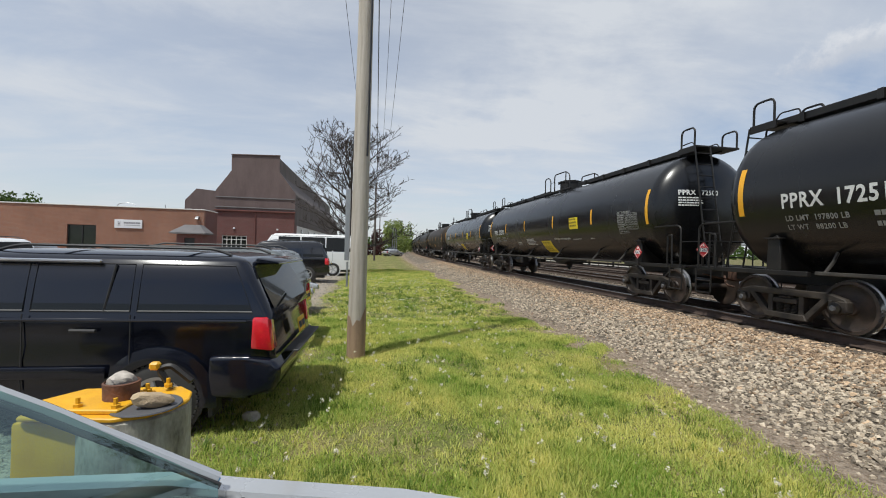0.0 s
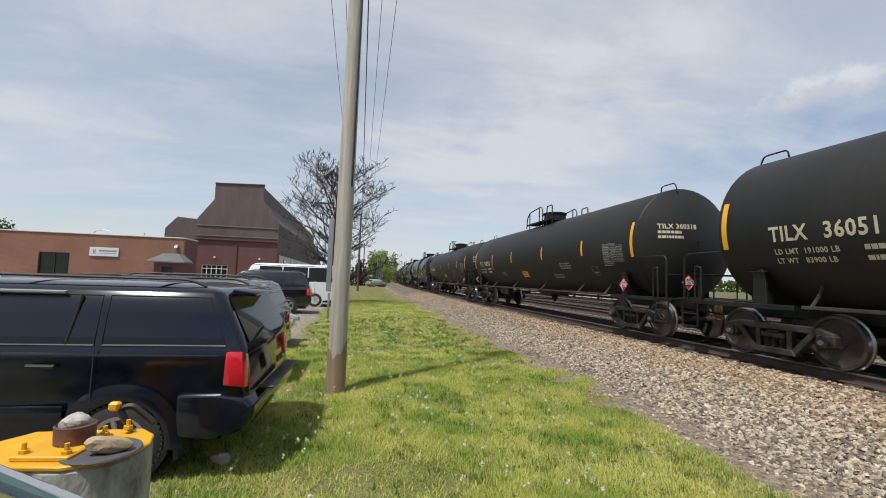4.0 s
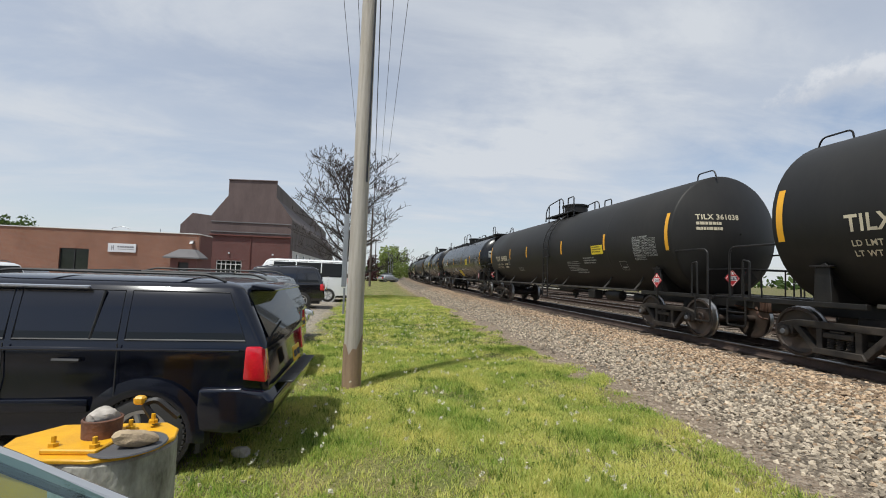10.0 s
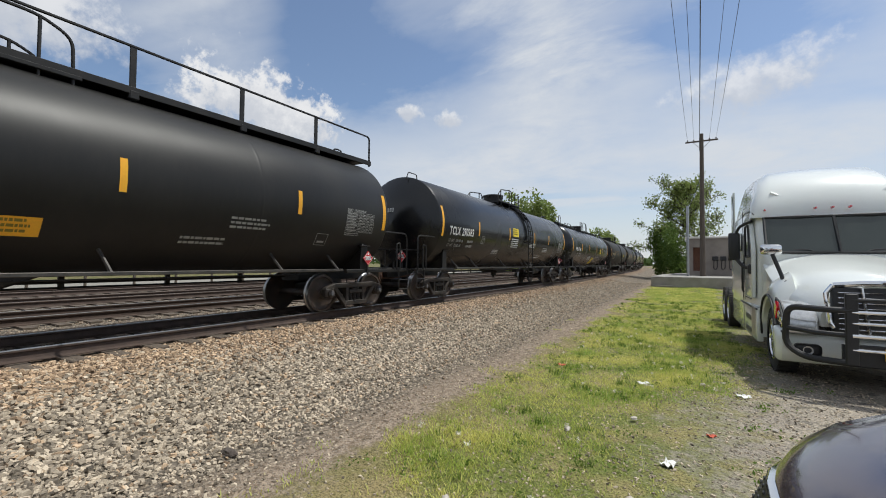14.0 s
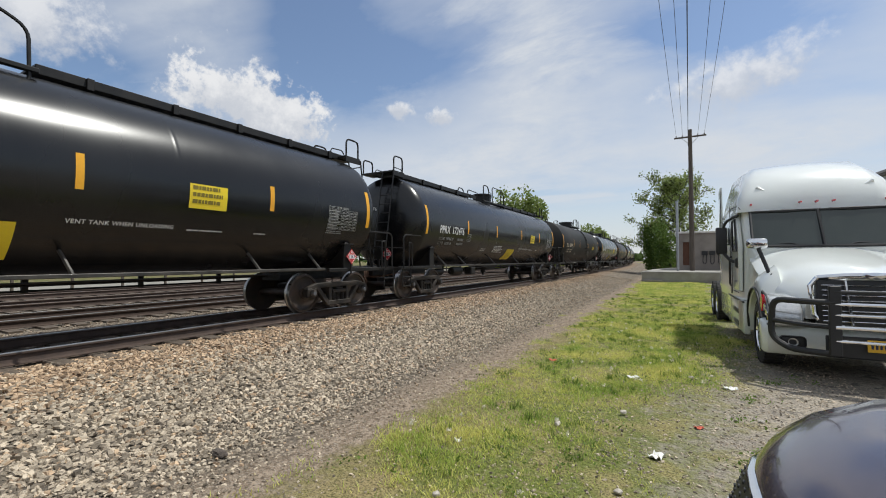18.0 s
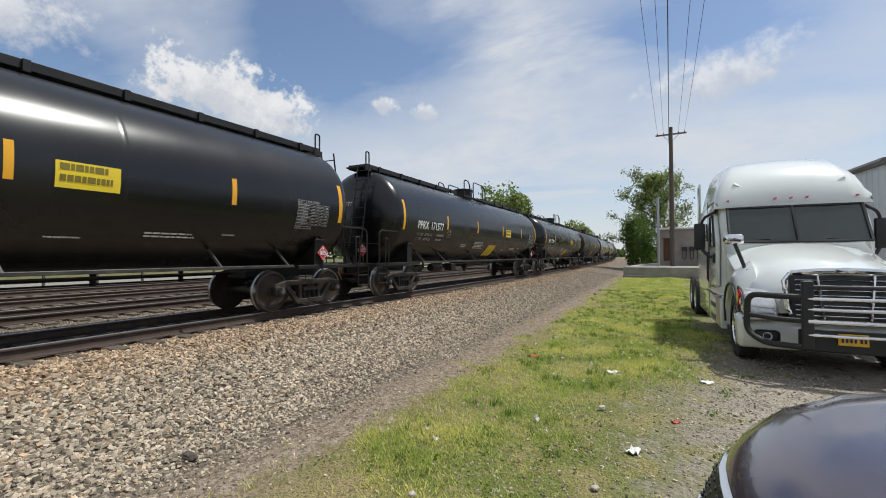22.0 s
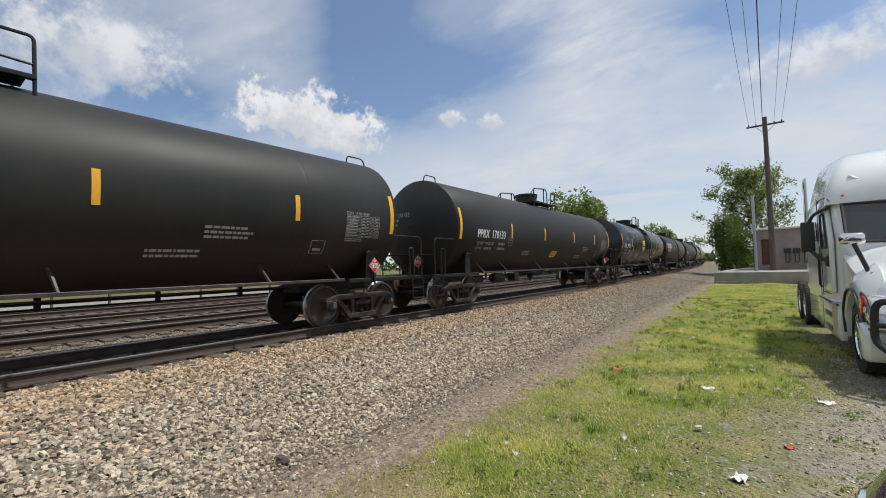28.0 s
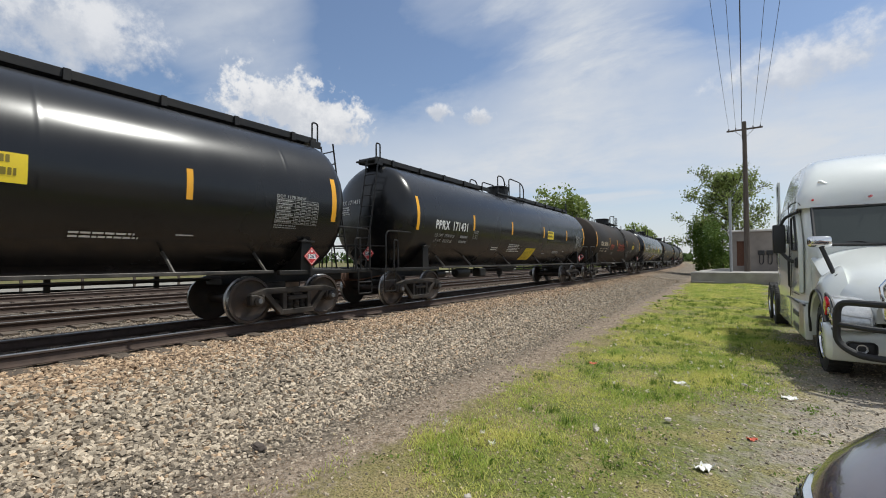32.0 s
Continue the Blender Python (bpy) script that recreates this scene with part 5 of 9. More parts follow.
# where the joint of number zero stands, time by time: metres along the line
JOINT = [(0.0, 9.3), (3.0, -46.0), (6.0, 9.1 - 6 * CAR_LEN), (8.5, 8.55 - 8.5 * CAR_LEN), (10.0, 8.45 - 10 * CAR_LEN), (11.3, 3.1 - 11 * CAR_LEN), (13.0, -10.15 - 12 * CAR_LEN), (16.0, -9.97 - 15 * CAR_LEN),
         (19.0, -9.72 - 18 * CAR_LEN), (23.0, -9.38 - 22 * CAR_LEN), (28.0, -8.7 - 27 * CAR_LEN), (32.0, -7.4 - 31 * CAR_LEN)]


def joint_at(t):
    for (t0, a), (t1, b) in zip(JOINT, JOINT[1:]):
        if t <= t1:
            return a + (b - a) * (t - t0) / (t1 - t0)
    return JOINT[-1][1]


def car_pose(number, t):
    y = joint_at(t) + (number + 0.5) * CAR_LEN
    dy = max(-230.0, min(260.0, y))
    x = track_x(dy) + (y - dy) * (dy - BEND_Y) / BEND_R
    return pose(x, y, RAIL_TOP, 0, 0, track_turn(dy))


CARS = []


def build_train():
    protos = {}
    for n, (mark, style, coat, ink) in enumerate(TRAIN):
        number = FIRST + n
        phone = mark.startswith("PPRX 171")
        key = (style, coat, phone)
        if key in protos:
            car = copy_thing(protos[key], car_pose(number, 0))
            for o in [c for c in car.children_recursive if c.get("own")]:
                bpy.data.objects.remove(o)
        else:
            car = protos[key] = build_tank_car(style, coat, phone)
            car.matrix_basis = car_pose(number, 0)
        tank = [c for c in car.children if c.name.startswith("tank")][0]
        letters, num = mark.split(" ")
        h = 0.255
        y0 = {"walkway": 6.88, "ladder": 6.66, "saddle": 7.26, "railing": 6.8, "plain": 6.78}[style]
        gap = 0.90
        own = [part("owner_letters", on_tank(letters=[(letters, y0, -0.33, h, 0.80)]), "stencil_" + ink, tank, "painted owner's letters"),
               part("car_number", on_tank(letters=[(num, y0 - gap, -0.33, h, 0.80)]), "stencil_" + ink, tank, "painted car number")]
        light = {"walkway": "LT WT   88200 LB", "saddle": "LT WT   95000 LB"}.get(style, "LT WT   83900 LB")
        weights = [("LD LMT  197800 LB" if style == "walkway" else "LD LMT  191000 LB", y0 - 0.04, -0.57, 0.095, 0.85), (light, y0 - 0.04, -0.74, 0.095, 0.85)]
        rects = bars_on(y0 - 1.42, -0.57, 0.55, 0.09, 1, n, 0.1) + bars_on(y0 - 1.42, -0.74, 0.55, 0.09, 1, n + 50, 0.1)
        own.append(part("weight_stencil", on_tank(rects, weights), "stencil_" + ({"orange": "orange", "tan": "tan"}.get(ink, "grey")), tank))
        own[-1]["kind"] = "stuff"
        ink2 = "white" if coat == "gloss" else (ink if ink in ("tan", "orange") else "grey")
        for e in (-1, 1):
            x0 = -1.02
            lines = [(mark, x0, 0.34, 0.125)]
            rc = [(x0 + a, 0.02 + b, c - a, d - b) for a, b, c, d in stroke_bars(0.62, 0.26, 4 if style == "walkway" else 2, n + e, 0.45)]
            own.append(tagged(part("end_stencil", on_head(e, lines, rc, style), "stencil_" + ink2, tank), kind="stuff"))
        if mark == "TILX 281845":
            own.append(part("graffiti", graffiti(21, 1.4, -0.62, 2.3, 0.62), "graffiti_red", tank, "orange-red spray-painted scrawl"))
            own.append(part("graffiti", graffiti(4, 3.9, -0.55, 1.1, 0.45), "graffiti_red", tank, "orange-red spray-painted scrawl"))
        if mark == "TILX 360324":
            own.append(part("graffiti", graffiti(9, 2.6, -0.66, 1.9, 0.62, 0.035), "stencil_grey", tank, "grey outlined spray-painted scrawl"))
        if mark == "PROX 45647":
            rc, y = [], 7.0
            for k in range(6):
                rc += [(y, 0.0, 0.12, 0.52), (y, 0.40, 0.42, 0.12), (y, 0.0 if k % 2 else 0.2, 0.42, 0.11), (y - 0.32, 0.05, 0.12, 0.42)]
                y -= 0.52
            own.append(part("owner_emblem", on_tank([r for r in rc]), "stencil_white", tank, "large white block letters drawn as plain shapes"))
        for o in own:
            o["own"] = 1
        CARS.append((number, car))


def graffiti(seed, y, arc, w, h, thick=0.06):
    """Loops of sprayed paint on the shell."""
    rnd = random.Random(seed)
    rects = []
    x = 0.0
    while x < w:
        k = rnd.uniform(0.16, 0.30)
        hh = h * rnd.uniform(0.75, 1.0)
        rects += [(y - x, arc, thick, hh), (y - x, arc + hh - thick, k, thick), (y - x - k * 0.9, arc + hh * 0.25, thick, hh * 0.7)]
        if rnd.random() < 0.7:
            rects.append((y - x, arc + hh * 0.42, k * 0.9, thick))
        if rnd.random() < 0.6:
            rects.append((y - x, arc, k, thick))
        x += k + 0.08
    return on_tank(rects, lift=0.007)


build_train()
# ---- parked cars. Own space: x ahead from the rear bumper, y to the car's left, z up ----
def wheel_on(parent, x, y, r, w, rim, lettered=False, spokes=5):
    s = 1 if y > 0 else -1
    bm = BM()
    k = r * 0.66
    lathe(bm, [(k, -w / 2), (r * 0.86, -w / 2), (r * 0.97, -w * 0.42), (r, -w * 0.28), (r, w * 0.28), (r * 0.97, w * 0.42), (r * 0.86, w / 2), (k, w / 2)], 36, "y")
    n = 44
    for i in range(n):
        a = i * math.tau / n
        for side in (-1, 1):
            rot = Matrix.Rotation(-a - side * 0.03, 3, "Y")
            box(bm, rot @ Vector((r - 0.002, 0, 0)) + Vector((0, side * w * 0.25, 0)), (0.016, w * 0.42, r * 0.075), rot)
    wh = part("wheel", bm, "tyre", parent, "black rubber tyre", pose(x, y, r))
    bm = BM()
    lathe(bm, [(k + 0.004, s * w * 0.45), (k - 0.02, s * w * 0.42), (k - 0.05, s * w * 0.15), (0.10, s * w * 0.10), (0.02, s * w * 0.10)], 28, "y")
    part("rim_barrel", bm, "black_plastic", wh)
    bm = BM()
    for i in range(spokes):
        rot = Matrix.Rotation(i * math.tau / spokes, 3, "Y")
        box(bm, rot @ Vector((k * 0.52, s * w * 0.36, 0)), (k * 0.95, 0.035, k * 0.22), rot, bevel=0.01)
    lathe(bm, [(k + 0.003, s * w * 0.47), (k - 0.03, s * w * 0.46), (k - 0.035, s * w * 0.38)], 28, "y")
    lathe(bm, [(0.01, s * w * 0.42), (k * 0.2, s * w * 0.41), (k * 0.26, s * w * 0.30)], 14, "y")
    part("rim", bm, rim, wh)
    return wh


def arch_line(x, r, n=9):
    return [(x + r * math.cos(math.pi - math.pi * i / n), 0.36 + r * math.sin(math.pi * i / n)) for i in range(n + 1)]


def build_car(name, label, at, paint, L=4.7, W=1.9, H=1.75, belt=1.08, ground=0.24, axles=(1.05, 3.75), wr=0.36, tail=(0.16, 0.62), nose=(3.1, 3.55),
              hood=1.02, rear_deck=None, rack=False, rim="alloy", panes=None, lower="", tail_lamps=True, plate=True, group="parked cars", roof_bow=0.05, flare=0.0):
    """tail: where the greenhouse meets the roof and belt at the rear; nose: the same at the windscreen."""
    car = thing(name, label, "car", at, group=group)
    hw = W / 2
    arch = wr + 0.06
    rear_z = rear_deck or belt
    # lower body with its wheel openings
    out = [(0.10, ground + 0.16), (0.0, 0.52), (0.02, 0.72), (0.09, rear_z - 0.06), (0.14, rear_z)]
    out += [(nose[1] - 0.1, belt)] + [(nose[1] + 0.05, hood + 0.035), (L - 0.42, hood - 0.09), (L - 0.13, hood - 0.24), (L - 0.02, 0.62), (L, 0.46), (L - 0.08, ground + 0.06)]
    out += arch_line(axles[1], -arch) + arch_line(axles[0], -arch)
    bm = BM()
    sub = BM()
    prism(sub, out, -hw, hw, "y")
    bmesh.ops.recalc_face_normals(sub, faces=sub.faces[:])
    bmesh.ops.bevel(sub, geom=[e for e in sub.edges if abs(abs(e.verts[0].co.y) - hw) < 1e-4 and abs(abs(e.verts[1].co.y) - hw) < 1e-4 and e.verts[0].co.z > 0.45], offset=0.05, segments=3, affect="EDGES", profile=0.6)
    for v in sub.verts:
        k = max(0.0, min(1.0, (0.5 - v.co.x) / 0.5)) + max(0.0, min(1.0, (v.co.x - (L - 0.7)) / 0.7))
        v.co.y *= 1 - 0.10 * k * k
        q = abs(v.co.y) / hw
        if v.co.x < 0.3:
            v.co.x += 0.10 * q * q
        elif v.co.x > L - 0.8:
            v.co.x -= 0.28 * q * q * min(1, (v.co.x - L + 0.8) / 0.5)
        if v.co.z < 0.5:
            v.co.y *= 0.975
        if v.co.x > nose[1] - 0.2 and v.co.z > hood - 0.3:
            v.co.z -= 0.03 * q * q
    merge(bm, sub)
    part("body", bm, paint, car)
    # greenhouse
    tl, tb = tail[0], tail[1]
    inset = 0.155
    bm = BM()
    cx = (tail[0] + nose[1]) / 2

    def ring(z, x0, x1, half, r):
        pts = []
        for (px, py, a0) in ((x1, half, 0), (x0, half, 90), (x0, -half, 180), (x1, -half, 270)):
            sx, sy = (-1 if px == x1 else 1), (-1 if py > 0 else 1)
            for i in range(4):
                a = radians(a0 + i * 30)
                pts.append(Vector((px + sx * r + r * math.cos(a), py + sy * r + r * math.sin(a), z)))
        return pts

    belt_half, roof_half = hw - 0.035, hw - inset
    rings = [ring(belt - 0.03, tail[0], nose[1] + 0.02, belt_half, 0.06), ring(belt + 0.02, tail[0] + 0.01, nose[1], belt_half - 0.01, 0.08)]
    for f in (0.5, 0.86):
        rings.append(ring(belt + (H - belt) * f, tail[0] + (tail[1] - tail[0]) * f, nose[1] + (nose[0] - nose[1]) * f, belt_half + (roof_half - belt_half) * f, 0.09))
    rings.append(ring(H - 0.035, tail[1] + 0.06, nose[0] - 0.08, roof_half - 0.05, 0.12))
    rings.append(ring(H, tail[1] + 0.32, nose[0] - 0.4, roof_half - 0.28, 0.16))
    loft(bm, rings)
    part("roof_shell", bm, paint, car, angle=50)

    def y_at(z):
        return belt_half - 0.01 + (roof_half - belt_half + 0.0) * (z - belt) / ((H - belt))

    lo, hi = belt + 0.035, H - 0.115
    fr, fl = (hi - belt) / (H - belt), (lo - belt) / (H - belt)
    x_r0, x_r1 = tail[0] + (tail[1] - tail[0]) * fl + 0.16, tail[0] + (tail[1] - tail[0]) * fr + 0.12
    x_f0, x_f1 = nose[1] + (nose[0] - nose[1]) * fl - 0.14, nose[1] + (nose[0] - nose[1]) * fr - 0.10
    span = x_f1 - x_r1
    cuts = panes or (0.30, 0.62)
    edges = [0.0, *cuts, 1.0]
    for i in range(len(edges) - 1):
        a0, a1 = edges[i], edges[i + 1]
        xa, xb = x_r1 + span * a0 + (0.03 if i else 0), x_r1 + span * a1 - (0.03 if a1 < 1 else 0)
        quad = [(xa if i else x_r0, lo), (xb if a1 < 1 else x_f0, lo), (xb if a1 < 1 else x_f1, hi), (xa if i else x_r1, hi)]
        for s in (-1, 1):
            bm = BM()
            bm.faces.new([bm.verts.new((x, s * (y_at(z) + 0.006), z)) for x, z in quad])
            pane = part("side_glass", bm, "tinted_glass", car)
            bm = BM()
            tube(bm, [(x, s * (y_at(z) + 0.004), z) for x, z in quad], 0.011, 4, True)
            part("window_seal", bm, "black_plastic", pane)
    # rear and front glass
    z0, z1 = belt + 0.06, H - 0.12
    for (xt, xb, sgn) in ((tail[0] + (tail[1] - tail[0]) * 0.84, tail[0] + 0.03, -1), (nose[0] + 0.05, nose[1] - 0.0, 1)):
        bm = BM()
        hb, ht = belt_half - 0.13, roof_half - 0.10
        bow = 0.02
        cols = 6
        rows_ = []
        for j in range(3):
            f = j / 2
            h2, x2, z2 = hb + (ht - hb) * f, xb + (xt - xb) * f, z0 + (z1 - z0) * f
            rows_.append([bm.verts.new((x2 + sgn * (0.018 + 0.0 * f), -h2 + 2 * h2 * i / cols, z2)) for i in range(cols + 1)])
        for a, b in zip(rows_, rows_[1:]):
            for i in range(cols):
                bm.faces.new((a[i], a[i + 1], b[i + 1], b[i]))
        part("rear_screen" if sgn < 0 else "windscreen", bm, "car_glass", car)
    # wheels, lamps, bumpers
    for x in axles:
        for y in (-1, 1):
            wheel_on(car, x, y * (hw - 0.115), wr, 0.23, rim)
    bm = BM()
    prism(bm, [(0.3, ground), (L - 0.4, ground), (L - 0.5, 0.5), (0.4, 0.5)], -hw + 0.25, hw - 0.25, "y")
    part("underbody", bm, "black_plastic", car)
    if tail_lamps:
        for s in (-1, 1):
            bm = BM()
            prism(bm, [(0.10, rear_z - 0.32), (0.30, rear_z - 0.30), (0.29, rear_z - 0.01), (0.15, rear_z - 0.01)], s * (hw - 0.20), s * (hw - 0.012), "y", 0.02, 2)
            part("tail_lamp", bm, "tail_red", car, "red tail lamp")
    for s in (-1, 1):
        bm = BM()
        prism(bm, [(L - 0.55, hood - 0.30), (L - 0.08, hood - 0.36), (L - 0.14, hood - 0.22), (L - 0.5, hood - 0.14)], s * (hw - 0.45), s * (hw - 0.10), "y", 0.03, 2)
        part("headlamp", bm, "lamp_clear", car)
        bm = BM()
        box(bm, (nose[1] - 0.35, s * (hw + 0.10), belt + 0.07), (0.12, 0.20, 0.15), bevel=0.04, seg=2)
        part("door_mirror", bm, paint if lower != "plain" else "black_plastic", car)
    for s in (-1, 1):
        for x in (x_r1 + span * cuts[0] + 0.02, x_r1 + span * (cuts[1] if len(cuts) > 1 else 0.6) + 0.02):
            bm = BM()
            tube(bm, [(x + 0.25, s * (hw + 0.012), belt - 0.13), (x + 0.45, s * (hw + 0.02), belt - 0.125)], 0.017)
            part("door_handle", bm, "black_plastic", car)
    bm = BM()
    for s in (-1, 1):
        for x in (x_r1 + span * cuts[0], x_r1 + span * (cuts[1] if len(cuts) > 1 else 0.6), x_f0):
            box(bm, (x, s * (hw - 0.001), (belt + 0.42) / 2 + 0.02), (0.008, 0.008, belt - 0.44))
    part("door_gaps", bm, "black_plastic", car)
    if plate:
        bm = BM()
        box(bm, (0.030, 0, rear_z - 0.22), (0.012, 0.32, 0.16), Matrix.Rotation(radians(10), 3, "Y"), bevel=0.004)
        pl = part("number_plate", bm, "plate_yellow", car, "yellow number plate")
        bm = BM()
        for i in range(6):
            box(bm, (0.022, -0.12 + i * 0.046 + (0.02 if i > 2 else 0), rear_z - 0.22), (0.006, 0.026, 0.07), Matrix.Rotation(radians(10), 3, "Y"))
        part("plate_bars", bm, "plate_ink", pl)
    if rack:
        for s in (-1, 1):
            bm = BM()
            tube(bm, rounded([(tail[1] + 0.15, s * (roof_half - 0.13), H - 0.02), (tail[1] + 0.30, s * (roof_half - 0.12), H + 0.04), (nose[0] - 0.55, s * (roof_half - 0.12), H + 0.04), (nose[0] - 0.35, s * (roof_half - 0.13), H - 0.02)], 0.1), 0.015)
            part("roof_rail", bm, "black_plastic" if rack == "black" else "steel_galv", car)
        bm = BM()
        for x in (tail[1] + 0.55, nose[0] - 0.9):
            box(bm, (x, 0, H + 0.042), (0.05, 2 * (roof_half - 0.12), 0.02), bevel=0.008)
        part("cross_bars", bm, "black_plastic", car)
    return car


def navy_suv():
    """The dark blue family four-by-four that stands closest."""
    car = build_car("suv", "dark navy blue four-by-four parked with its tail to the grass", pose(-0.58, 5.44, 0.0, 0, 0, 178.0), "navy_paint", L=4.78, W=1.96, H=1.67, belt=1.10, ground=0.30,
                    axles=(1.08, 3.80), wr=0.335, tail=(0.12, 0.42), nose=(2.95, 3.55), hood=1.06, rack="black", rim="alloy", panes=(0.335, 0.68), group="parked cars")
    bm = BM()
    # rear bumper with its step pad, arch lips and sill
    prism(bm, [(-0.06, 0.40), (-0.12, 0.52), (-0.125, 0.62), (-0.05, 0.70), (0.30, 0.735), (0.66, 0.73), (0.67, 0.36), (0.30, 0.34)], -0.975, 0.975, "y", 0.035, 4)
    for v in bm.verts:
        v.co.x += 0.16 * (abs(v.co.y) / 0.965) ** 3 * (1 if v.co.x < 0.3 else 0)
    part("rear_bumper", bm, "navy_paint", car)
    bm = BM()
    box(bm, (0.0, 0, 0.712), (0.15, 1.3, 0.02), bevel=0.008)
    pad = part("bumper_step_pad", bm, "black_plastic", car)
    for i in range(7):
        bm = BM()
        box(bm, (-0.05 + i * 0.018, 0, 0.724), (0.006, 1.24, 0.006))
        part("pad_rib", bm, "black_plastic", pad)
    for s in (-1, 1):
        for x in (1.08, 3.80):
            bm = BM()
            rings = []
            for i in range(17):
                a = radians(-6 + 192 * i / 16)
                rings.append([Vector((x + r * math.cos(a), s * y, 0.32 + r * math.sin(a))) for r, y in ((0.352, 0.90), (0.355, 0.972), (0.365, 0.985), (0.39, 0.988), (0.44, 0.981), (0.50, 0.968), (0.49, 0.93))])
            loft(bm, rings)
            part("wheel_flare", bm, "navy_paint", car, angle=50)
        bm = BM()
        tube(bm, [(0.34, s * 0.962, 1.055), (1.2, s * 0.981, 1.062), (2.6, s * 0.981, 1.062), (3.5, s * 0.972, 1.05)], 0.013, 6)
        part("shoulder_line", bm, "navy_paint", car)
        bm = BM()
        prism(bm, [(0.16, 1.10), (0.42, 1.10), (0.60, 1.56), (0.46, 1.58)], s * 0.80, s * 0.925, "y", 0.03, 2)
        for v in bm.verts:
            v.co.y -= s * 0.115 * max(0.0, (v.co.z - 1.1) / 0.48)
        part("rear_pillar", bm, "navy_paint", car, angle=50)
        bm = BM()
        tube(bm, [(1.56, s * 0.930, 1.14), (1.50, s * 0.862, 1.55)], 0.010, 5)
        part("window_divider", bm, "black_plastic", car)
        bm = BM()
        box(bm, (2.45, s * 0.985, 0.60), (1.9, 0.022, 0.11), bevel=0.012, seg=2)
        part("side_moulding", bm, "navy_paint", car)
        bm = BM()
        box(bm, (2.05, s * 0.868, 1.575), (0.86, 0.03, 0.03), bevel=0.008)
        part("rain_visor", bm, "chrome", car, "smoked rain visor with a bright edge")
        bm = BM()
        prism(bm, [(0.62, 0.18), (0.63, 0.42), (0.66, 0.42), (0.66, 0.17)], s * 0.72, s * 0.94, "y")
        part("mud_flap", bm, "black_plastic", car)
    bm = BM()
    prism(bm, [(0.36, 1.63), (0.16, 1.60), (0.14, 1.57), (0.40, 1.57)], -0.62, 0.62, "y", 0.01, 1)
    part("roof_spoiler", bm, "navy_paint", car)
    bm = BM()
    tube(bm, rounded([(0.02, 0.1, 1.19), (-0.02, 0.12, 1.24), (0.06, -0.35, 1.30)], 0.05), 0.012)
    part("rear_wiper", bm, "black_plastic", car)
    bm = BM()
    for k in range(2):
        for i in range(7):
            a = radians(60 + i * 6 - k * 50)
            rot = Matrix.Rotation(-a, 3, "Y")
            box(bm, Vector((1.08, 0.962, 0.335)) + rot @ Vector((0.30, 0, 0)), (0.03, 0.004, 0.014), rot)
    part("tyre_lettering", bm, "placard_white", car, "raised white tyre lettering drawn as bars")


navy_suv()
build_car("suv", "grey-green four-by-four parked with its tail to the grass", pose(-0.95, 8.6, 0, 0, 0, 179), "grey_paint", L=4.6, W=1.84, H=1.70, belt=1.06, axles=(0.95, 3.6), tail=(0.10, 0.40), nose=(2.8, 3.4), rack="black")
build_car("hatchback", "silver hatchback parked between larger cars", pose(-5.35, 12.0, 0, 0, 0, 1), "silver_paint", L=4.2, W=1.75, H=1.50, belt=0.95, axles=(0.8, 3.35), tail=(0.12, 0.5), nose=(2.5, 3.2), hood=0.92, wr=0.32)
build_car("suv", "black four-by-four with slim red tail lamps", pose(-1.75, 22.0, 0, 0, 0, 184), "black_paint", L=5.0, W=1.95, H=1.95, belt=1.18, axles=(1.1, 4.1), tail=(0.16, 0.50), nose=(3.1, 3.8), rack="black", wr=0.39)
build_car("suv", "white-roofed four-by-four with roof rails", pose(-10.4, 15.5, 0, 0, 0, 178), "white_paint", L=4.6, W=1.85, H=1.74, belt=1.05, axles=(0.95, 3.6), tail=(0.10, 0.45), nose=(2.8, 3.4), rack="black", plate=False)
build_car("saloon", "black saloon parked across the lot", pose(-11.8, 20.0, 0, 0, 0, 182), "black_paint", L=4.7, W=1.82, H=1.52, belt=0.96, axles=(1.0, 3.7), tail=(0.55, 1.1), nose=(2.7, 3.4), hood=0.95, wr=0.33, plate=False)
build_car("saloon", "red saloon parked across the lot", pose(-5.8, 18.6, 0, 0, 0, 180), "red_paint", L=4.6, W=1.8, H=1.60, belt=1.0, axles=(0.95, 3.6), tail=(0.4, 0.9), nose=(2.7, 3.4), hood=0.95, wr=0.33, plate=False)
build_car("saloon", "silver saloon far down the road beside the line", pose(2.6, 86.0, 0, 0, 0, 35), "silver_paint", L=4.6, W=1.8, H=1.48, belt=0.95, axles=(0.95, 3.6), tail=(0.5, 1.0), nose=(2.7, 3.4), hood=0.92, wr=0.33, plate=False)
build_car("suv", "dark four-by-four far down the road", pose(4.2, 97.0, 0, 0, 0, 70), "navy_paint", L=4.6, W=1.85, H=1.74, belt=1.05, axles=(0.95, 3.6), tail=(0.10, 0.45), nose=(2.8, 3.4), plate=False)
build_car("saloon", "white saloon far down the road", pose(-1.5, 101.0, 0, 0, 0, 20), "white_paint", L=4.6, W=1.8, H=1.50, belt=0.95, axles=(0.95, 3.6), tail=(0.5, 1.0), nose=(2.7, 3.4), hood=0.92, wr=0.33, plate=False)


